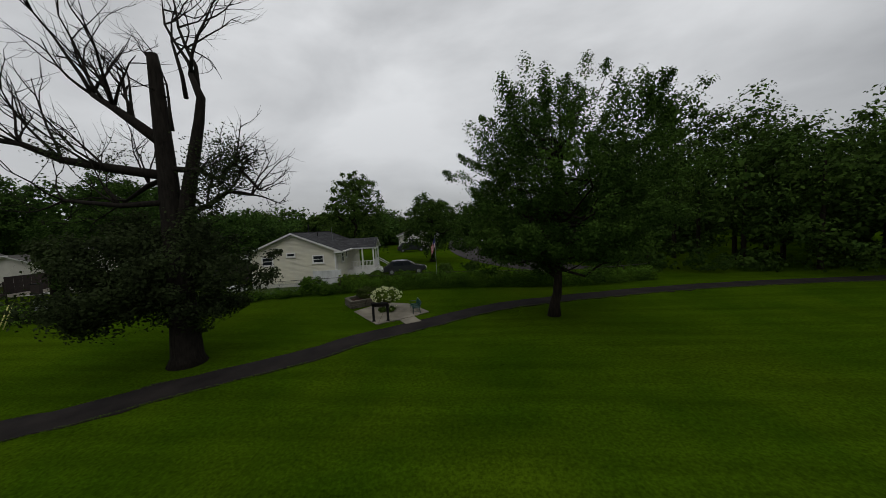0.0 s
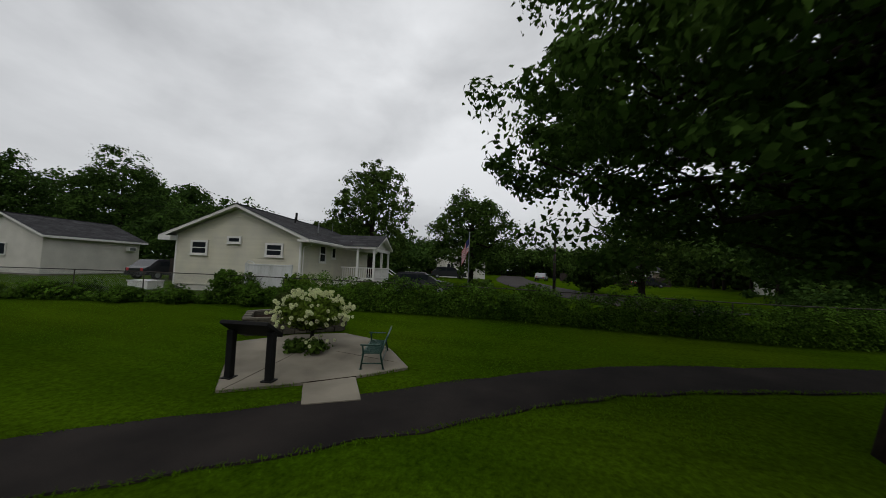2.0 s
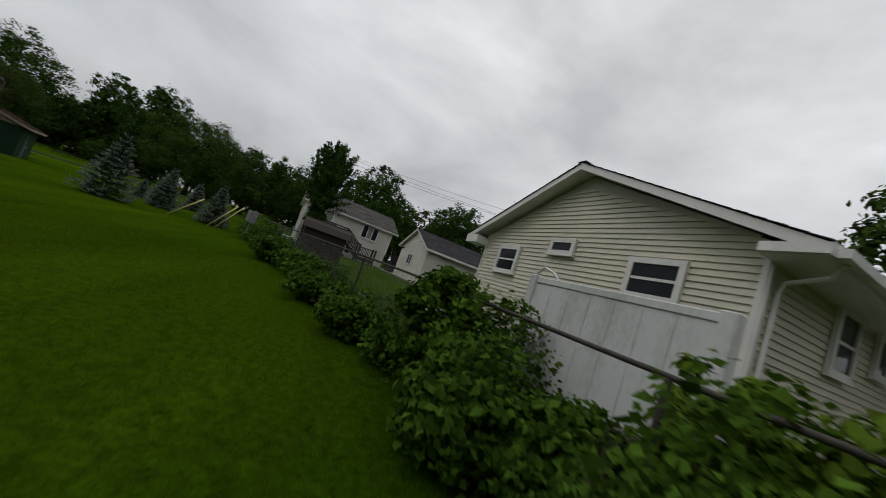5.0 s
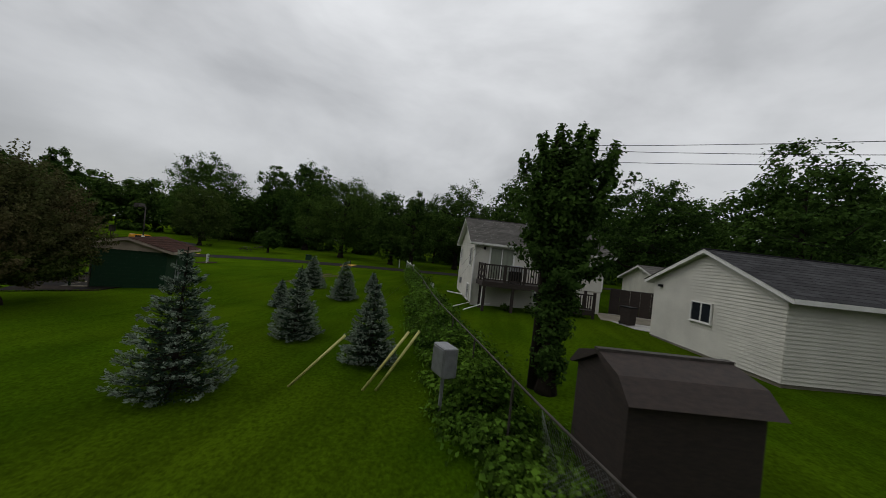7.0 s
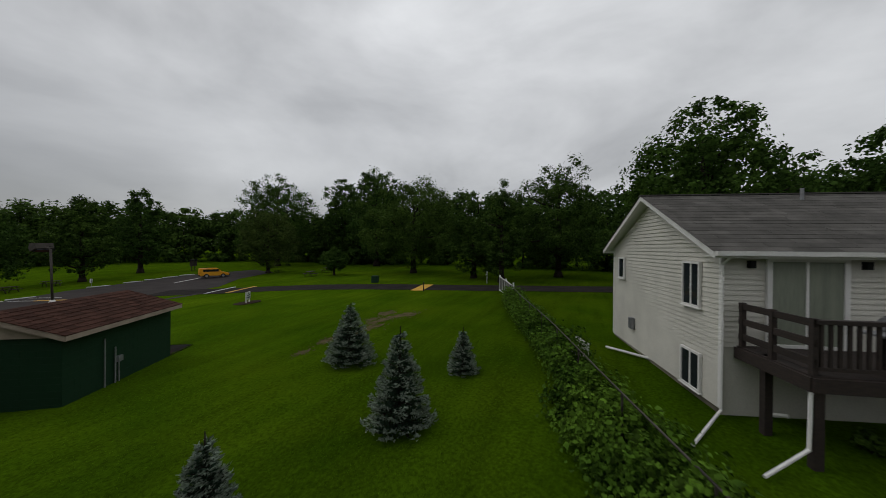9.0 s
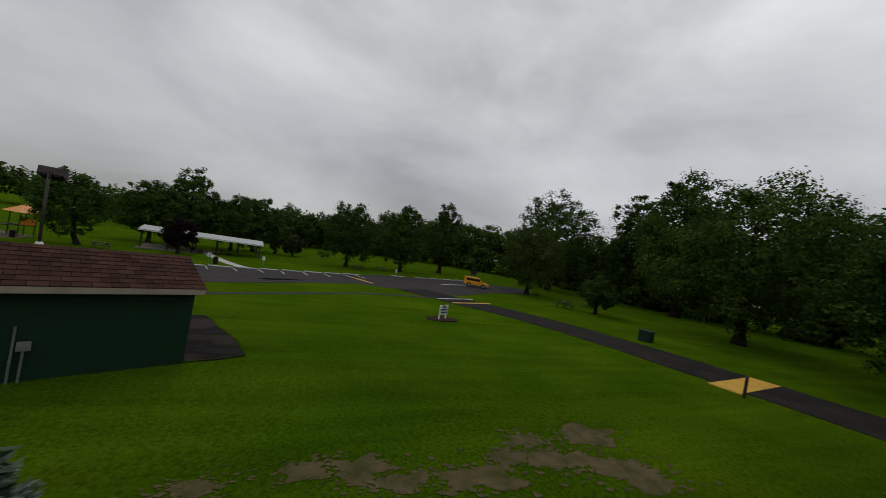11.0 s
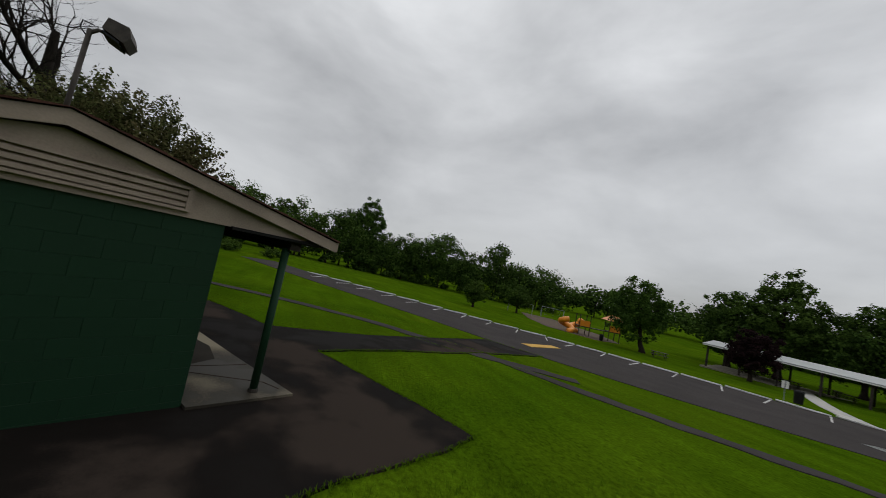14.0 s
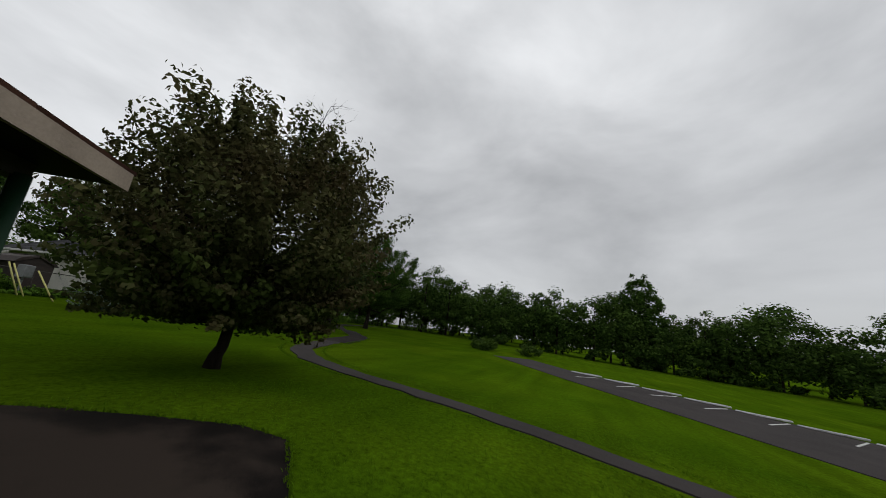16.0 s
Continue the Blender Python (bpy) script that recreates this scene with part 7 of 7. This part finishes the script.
# park trees
for k, (x, y, h, r, mat, base, leaf, name, label) in enumerate((
        (-45, -58, 12.3, 6.0, L_DEEP, 0.12, 0.42, "shade_tree", "full round green shade tree at the lot"),
        (-55, -56, 13.0, 4.6, L_WOODS, 0.10, 0.42, "shade_tree", "dense dark green shade tree at the lot"),
        (-65, -61, 15.4, 4.2, L_DEEP, 0.10, 0.45, "shade_tree", "tall pointed green shade tree at the lot"),
        (-9.3, -50.9, 10.0, 4.5, L_MAPLE, 0.22, 0.36, "leaning_tree", "leaning green tree beside the playground"),
        (-19.6, -54, 5.6, 2.6, L_PURPLE, 0.2, 0.30, "purple_leaf_tree", "small dark purple-leaved tree by the pavilion"),
        (-14.4, -73.6, 16.0, 5.5, L_LIGHT, 0.15, 0.5, "shade_tree", "tall light green tree behind the pavilion"),
        (-22, -76, 12.0, 6.0, L_WOODS, 0.12, 0.5, "shade_tree", "dark green tree behind the pavilion"),
        (-25.7, -79, 12.5, 4.8, L_WOODS, 0.1, 0.5, "shade_tree", "dark green tree behind the pavilion"),
        (-9, -72, 12.0, 6.0, L_WOODS, 0.1, 0.5, "shade_tree", "dark green tree behind the pavilion"),
        (-34.5, -74, 4.6, 3.0, L_DULL, 0.25, 0.35, "crab_apple", "low spreading old apple tree"),
        (-70.6, -35.7, 10.8, 5.8, L_WILLOW, 0.14, 0.36, "willow_tree", "wide grey-green willow with a split trunk"),
        (-70, -21.2, 4.6, 2.3, L_MAPLE, 0.25, 0.26, "young_tree", "small young tree on the lawn"),
        (-75.8, -10.2, 15.2, 9.0, L_LIGHT, 0.12, 0.50, "willow_tree", "huge wide willow tree beside the road"),
        (-74, 12, 15.5, 7.0, L_WOODS, 0.12, 0.45, "roadside_tree", "dark leafy tree beside the road"),
        (-70, 1.5, 11.5, 4.5, L_WOODS, 0.1, 0.40, "roadside_tree", "dark tangled tree beside the road"),
        (-66, 6.0, 12.0, 3.4, L_WOODS, 0.05, 0.36, "roadside_tree", "dark tangled tree beside the road"),
        (-58, 23, 15.0, 6.5, L_MAPLE, 0.25, 0.42, "shade_tree", "broad tree rising behind the two-storey house"),
        (-60, 38, 14.4, 7.0, L_DEEP, 0.1, 0.45, "shade_tree", "dense green tree behind the houses"),
        (-50, 46, 16.2, 7.0, L_DEEP, 0.1, 0.45, "shade_tree", "dense green tree behind the houses"),
        (-10.3, 44.5, 12.8, 4.9, L_LIGHT, 0.10, 0.38, "shade_tree", "tall light green tree behind the bungalow"),
        (0.6, 44, 9.2, 4.6, L_WOODS, 0.06, 0.34, "round_maple", "round dark green maple tree on the front lawn"),
        (-25, 42, 7.8, 6.0, L_DEEP, 0.1, 0.42, "shade_tree", "green tree behind the garage"),
        (-34, 44, 8.0, 6.5, L_DEEP, 0.1, 0.42, "shade_tree", "green tree behind the garage"),
        (-18, 50, 7.5, 4.0, L_LIGHT, 0.1, 0.42, "shade_tree", "light green tree behind the bungalow"),
        (14.6, 41.8, 8.0, 3.6, L_LIGHT, 0.15, 0.28, "street_tree", "light green tree beside the street"),
        (11.6, 45.5, 4.2, 2.7, L_WOODS, 0.05, 0.30, "street_tree", "dark green tree beside the street"),
        (21, 34.5, 9.0, 3.8, L_DEEP, 0.12, 0.32, "street_tree", "green tree beyond the hedge"),
        (10.8, -35.8, 4.7, 2.3, L_LIGHT, 0.3, 0.24, "young_tree", "slim young tree on the far lawn"),
        (57.0, -24.0, 20.5, 6.5, L_MAPLE, 0.1, 0.6, "shade_tree", "tall rounded tree standing out of the woodland edge"),
        (20.0, -52.0, 5.6, 3.0, L_WOODS, 0.3, 0.28, "young_tree", "dark young tree on the far lawn"),
        (-95, -38, 20.5, 6.0, L_MAPLE, 0.1, 0.6, "shade_tree", "tall rounded green tree beyond the road"),
        (-90, -26, 20.5, 7.5, L_DEEP, 0.1, 0.6, "shade_tree", "tall green tree beyond the road"),
        (-84, -48, 20.0, 9.5, L_MAPLE, 0.1, 0.5, "shade_tree", "green tree beyond the lot"),
        (-30.5, -78, 8.6, 2.3, L_WOODS, 0.1, 0.4, "shade_tree", "dark conifer-like tree behind the pavilion"))):
    far = math.hypot(x + 30, y)
    n = int(150 + 20 * r)
    wide = name in ("roadside_tree", "willow_tree")
    tree(name, x, y, h, r, mat, 600 + k, base * (0.3 if wide else 0.55), 0.10 + 0.022 * h, n, 84 if wide else 52, leaf * (0.60 if wide else 0.80), 0.155 * r + 0.08, label, limbs=10,
         lean=(1.0, 0.3) if name == "leaning_tree" else (0, 0), hang=0.5 if "willow" in name else 0.0, lump=0.40, hollow=0.30, plume=0.2, inner=260)


def woods(name, line, rows, step, top, mat, seed, leaf, label, per=56, clumps=30):
    """A belt of trees, joined: crowns as one mass of leaves and the trunks below them."""
    rng2 = np.random.default_rng(seed)
    path = smooth_line(line, 1.0)
    crowns, deep, wood = [], [], bmesh.new()
    gone, last = 0.0, path[0]
    for p in path[1:]:
        gone += (p - last).length
        w = (p - last).normalized()
        side = Vector((-w.y, w.x, 0))
        last = p
        if gone < step:
            continue
        gone = 0.0
        for r in range(rows):
            q = p + side * (r * step * 0.9 + rng2.normal() * 1.2) + w * rng2.normal() * 1.5
            h = top * (0.72 + 0.42 * rng2.random()) * (1 + 0.08 * r)
            spread = step * (0.74 + 0.3 * rng2.random())
            z = ground_z(q.x, q.y)
            c, _ = crown_points(rng2, int(clumps * 1.2), per, (q.x, q.y, z + h * 0.54), (spread, spread, h * 0.46), 0.16, 0.26 * step, 0.30, 0.05)
            crowns.append(c[c[:, 2] > z + (0.42 * h if r else 0.1)])
            deep.append(inner_points(rng2, 260, (q.x, q.y, z + h * 0.48), (spread, spread, h * 0.48), 0.80))
            if r == 0 and step < 10:                             # brush that closes the edge down to the grass
                c, _ = crown_points(rng2, 16, per, (q.x, q.y, z + 0.26 * h), (step * 0.95, step * 0.95, 0.27 * h), 0.3, 0.22 * step, 0.3)
                crowns.append(c[c[:, 2] > z + 0.05])
                c, _ = crown_points(rng2, 8, per, (q.x, q.y, z + 0.07 * h), (step * 0.95, step * 0.7, 0.10 * h), 0.2, 0.18 * step, 0.3)
                crowns.append(c[c[:, 2] > z + 0.05])
            add_tube(wood, [(q.x, q.y, z - 0.2), (q.x + 0.2, q.y, z + h * 0.7)], [0.25, 0.08], 6)
    pts = np.vstack(crowns)
    root = empty(name, (0, 0, 0))
    part("trunks", wood, M_BARK, root)
    deep = np.vstack(deep)
    leaf_mesh("inner_leaves", deep, 0.13 * step, mat, rng2, parent=root)
    leaf_mesh("crowns", pts, leaf * (0.7 + 0.6 * rng2.random(len(pts))), mat, rng2, parent=root)
    return tagged(root, label, "woods", kind="stuff")


woods("woods", [(19, 34.5), (26, 33.2), (33, 32), (41, 28), (43, 20)], 3, 5.5, 16.8, L_WOODS, 709, 0.34, "dense dark green woodland edge beyond the path", 96, 34)
woods("woods", [(43, 22), (44, 16), (46, 2), (50, -14), (56, -30), (60, -48)], 2, 5.5, 14.0, L_WOODS, 701, 0.54, "dense dark green woodland edge beyond the lawn", 58, 32)
woods("woods", [(58, -36), (60, -50), (56, -67), (47, -84)], 2, 8.0, 17.2, L_WOODS, 702, 0.66, "distant dark green woodland", 66, 32)
woods("woods", [(22, -118), (4, -124), (-20, -130)], 2, 8.0, 13.0, L_WOODS, 708, 0.95, "distant dark green woodland behind the playground", 58, 26)
woods("woods", [(-20, -130), (-60, -112), (-92, -80), (-100, -52), (-96, -34)], 2, 8.0, 14.5, L_WOODS, 703, 0.9, "distant dark green woodland behind the lot")
woods("woods", [(-96, -40), (-98, -20), (-94, 2), (-90, 18), (-84, 36), (-74, 56), (-58, 62)], 2, 7.0, 17.0, L_DEEP, 704, 0.7, "tall green trees beyond the park road")
woods("woods", [(-58, 62), (-34, 66), (-22, 78), (-16, 96)], 2, 7.0, 8.0, L_DEEP, 705, 0.7, "green trees behind the neighbouring houses")
woods("woods", [(30, 44), (40, 58), (44, 84), (30, 112), (4, 130), (-20, 120)], 2, 7.0, 10.0, L_WOODS, 706, 0.8, "trees along the far end of the street", 45, 24)
woods("woods", [(44, 30), (70, 20), (110, -10), (120, -60), (90, -110), (20, -150), (-60, -150), (-130, -90), (-140, 0), (-110, 90), (-20, 150), (70, 120), (60, 60), (44, 34)], 1, 13.0, 13.0, L_WOODS, 707, 1.5, "distant belt of trees on the horizon", 36, 22)
shrub("shrub", 10.5, 1.0, ground_z(10.5, 1), (3.2, 1.6, 0.7), L_SHRUB, 720, 70, 40, 0.22, "weedy green thicket at the end of the lot", 5, 0.3)
shrub("shrub", 14.0, -4.0, ground_z(14, -4), (2.8, 1.6, 0.7), L_SHRUB, 721, 60, 40, 0.22, "weedy green thicket at the end of the lot", 5, 0.3)
for k, (x, y, r, h) in enumerate(((3.6, 31.5, 0.7, 0.75), (6.2, 34, 0.8, 0.6), (-3.0, 30.2, 0.6, 0.5), (27, 30.5, 2.2, 1.0), (22, 31.0, 2.0, 1.2), (17.5, 29.5, 1.8, 1.0))):
    shrub("shrub", x, y, ground_z(x, y), (r, r, h), L_SHRUB if k < 3 else L_DEEP, 730 + k, 50, 40, 0.16, "rounded green garden shrub", 5, 0.2 if k < 3 else 0.35)

# grass blades where the camera passes low
def blades(name, outline, n, seed, tall, label):
    rng2 = np.random.default_rng(seed)
    (x0, y0), (x1, y1) = outline
    x, y = rng2.uniform(x0, x1, n), rng2.uniform(y0, y1, n)
    z = np.array([ground_z(a, c) for a, c in zip(x, y)])
    pts = np.stack([x, y, z], 1)
    ways = np.stack([rng2.normal(size=n) * 0.5, rng2.normal(size=n) * 0.5, np.ones(n)], 1)
    size = tall * (0.5 + rng2.random(n))
    pts[:, 2] += size * 0.35
    return pts, size, ways


sets = [blades("g", ((-14, 17.5), (9.5, 26.0)), 70000, 801, 0.04, ""), blades("g", ((-41, -10), (-20, -2)), 40000, 802, 0.04, ""), blades("g", ((-42, -2), (-30, 12)), 20000, 803, 0.045, ""), blades("g", ((-48, -13), (-36, 0)), 45000, 804, 0.045, ""), blades("g", ((-34, -19), (-21, -8)), 40000, 806, 0.04, "")]
pts, size, ways = (np.concatenate(s) for s in zip(*sets))


def inside(x, y, ring):
    hit = False
    for (xa, ya), (xb, yb) in zip(ring, list(ring[1:]) + [ring[0]]):
        if (ya > y) != (yb > y) and x < (xb - xa) * (y - ya) / (yb - ya) + xa:
            hit = not hit
    return hit


near_paths = np.array([(p.x, p.y) for p in smooth_line(MAIN_PATH, 0.8)] )
keep = np.ones(len(pts), bool)
for c in near_paths:
    keep &= (pts[:, 0] - c[0]) ** 2 + (pts[:, 1] - c[1]) ** 2 > 0.95 ** 2
for ring in (SLAB, APRON, [tuple(p) for p in BED[:-1]], outline):
    keep &= ~np.array([inside(x, y, ring) for x, y in pts[:, :2]])
body = [tuple(Rz @ Vector(p) + Vector((-36.54, -2.60))) for p in ((0.3, 0.1), (5.0, 0.1), (5.0, 6.4), (0.3, 6.4))]
keep &= ~np.array([inside(x, y, body) for x, y in pts[:, :2]])
rng2 = np.random.default_rng(806)
tufts = []                                                       # longer grass hanging over the edges of the paving
for ring, dense in ((APRON, 110), (SLAB, 160)):
    for (xa, ya), (xb, yb) in zip(ring, ring[1:] + ring[:1]):
        ln = math.hypot(xb - xa, yb - ya)
        s = rng2.random((int(ln * dense), 1))
        tufts.append(np.array([xa, ya]) + s * np.array([xb - xa, yb - ya]) + rng2.normal(size=(len(s), 2)) * 0.022)
line = smooth_line(MAIN_PATH, 0.8)
for p, q in zip(line, line[1:]):
    w = (q - p).normalized()
    for s in (-1, 1):
        c = rng2.random((70, 1))
        tufts.append(np.array([p.x, p.y]) + c * np.array([q.x - p.x, q.y - p.y]) + s * np.array([-w.y, w.x]) * 0.80 + rng2.normal(size=(70, 2)) * 0.04)
tufts = np.concatenate(tufts)
clear = (body, [(2.0, 17.8), (2.64, 16.9), (3.56, 17.46), (2.9, 18.55)])
tufts = tufts[np.array([not any(inside(x, y, ring) for ring in clear) for x, y in tufts])]
n = len(tufts)
tall = 0.045 + 0.05 * rng2.random(n)
tufts = np.concatenate([tufts, np.array([[ground_z(x, y)] for x, y in tufts]) + 0.3 * tall[:, None] + 0.02], axis=1)
lay = np.concatenate([rng2.normal(size=(n, 2)) * 0.7, np.ones((n, 1))], axis=1)
tagged(leaf_mesh("grass_tufts", tufts, tall, M_BLADE, rng2, slim=0.2, ways=lay), "longer grass blades along the paving edges", "grass", kind="stuff")
tagged(leaf_mesh("grass_blades", pts[keep], size[keep], M_BLADE, np.random.default_rng(805), slim=0.16, ways=ways[keep]), "short green grass blades of the lawn", "grass", kind="stuff")

# shingles of the park building, laid last
run1, run2 = math.hypot(SC, SR - SE - 0.06), math.hypot(SPAN - SC, SR - SE - 0.06)
roof_ob = roof_obs[0]
count = 0
rest = bmesh.new()
for (xa, xb, rows) in ((-0.03, SC, 9), (SPAN + 0.03, SC, 13)):
    for r in range(rows):
        a, c = r / rows, min(1.0, (r + 1.12) / rows)
        pa = Vector((xa + (xb - xa) * a, 0, SE + 0.06 + (SR - SE - 0.06) * a))
        pc = Vector((xa + (xb - xa) * c, 0, SE + 0.06 + (SR - SE - 0.06) * c))
        way = (pc - pa)
        ln = way.length
        way.normalize()
        up = Vector((0, 1, 0)).cross(way) * -1
        if up.z < 0:
            up = -up
        yv = up.cross(way)
        m3 = Matrix((way, yv, up)).transposed().to_4x4()
        y = -0.03 - (0.165 if r % 2 else 0.0)
        while y < LEN + 0.03:
            s0, s1 = max(-0.03, y), min(LEN + 0.03, y + 0.33)
            if s1 - s0 > 0.04:
                y_at = s0 if yv.y > 0 else s1
                m = Matrix.Translation((pa.x, y_at, pa.z)) @ m3 @ Matrix.Diagonal((ln / 0.3, (s1 - s0) / 0.33, 1, 1))
                if count < 300 and xa < 0:
                    shared("shingle", tab_mesh, roof_ob, m)
                    count += 1
                else:
                    vs = [rest.verts.new(m @ v.co) for v in tab_mesh.vertices]
                    for f in tab_mesh.polygons:
                        rest.faces.new([vs[i] for i in f.vertices])
            y += 0.33
for v in rest.verts:
    if v.co.x > SC:
        v.co.x += (0.13 - 0.07 * v.co.y) * (v.co.x - SC) / (SPAN - SC)
tagged(part("shingle_cover", rest, material("brown_shingles", (0.080, 0.038, 0.027), 0.95, (0.036, 0.018, 0.014), 1.6, 60.0, 0.4, island=0.32, specular=0.06), roof_ob), kind="stuff")
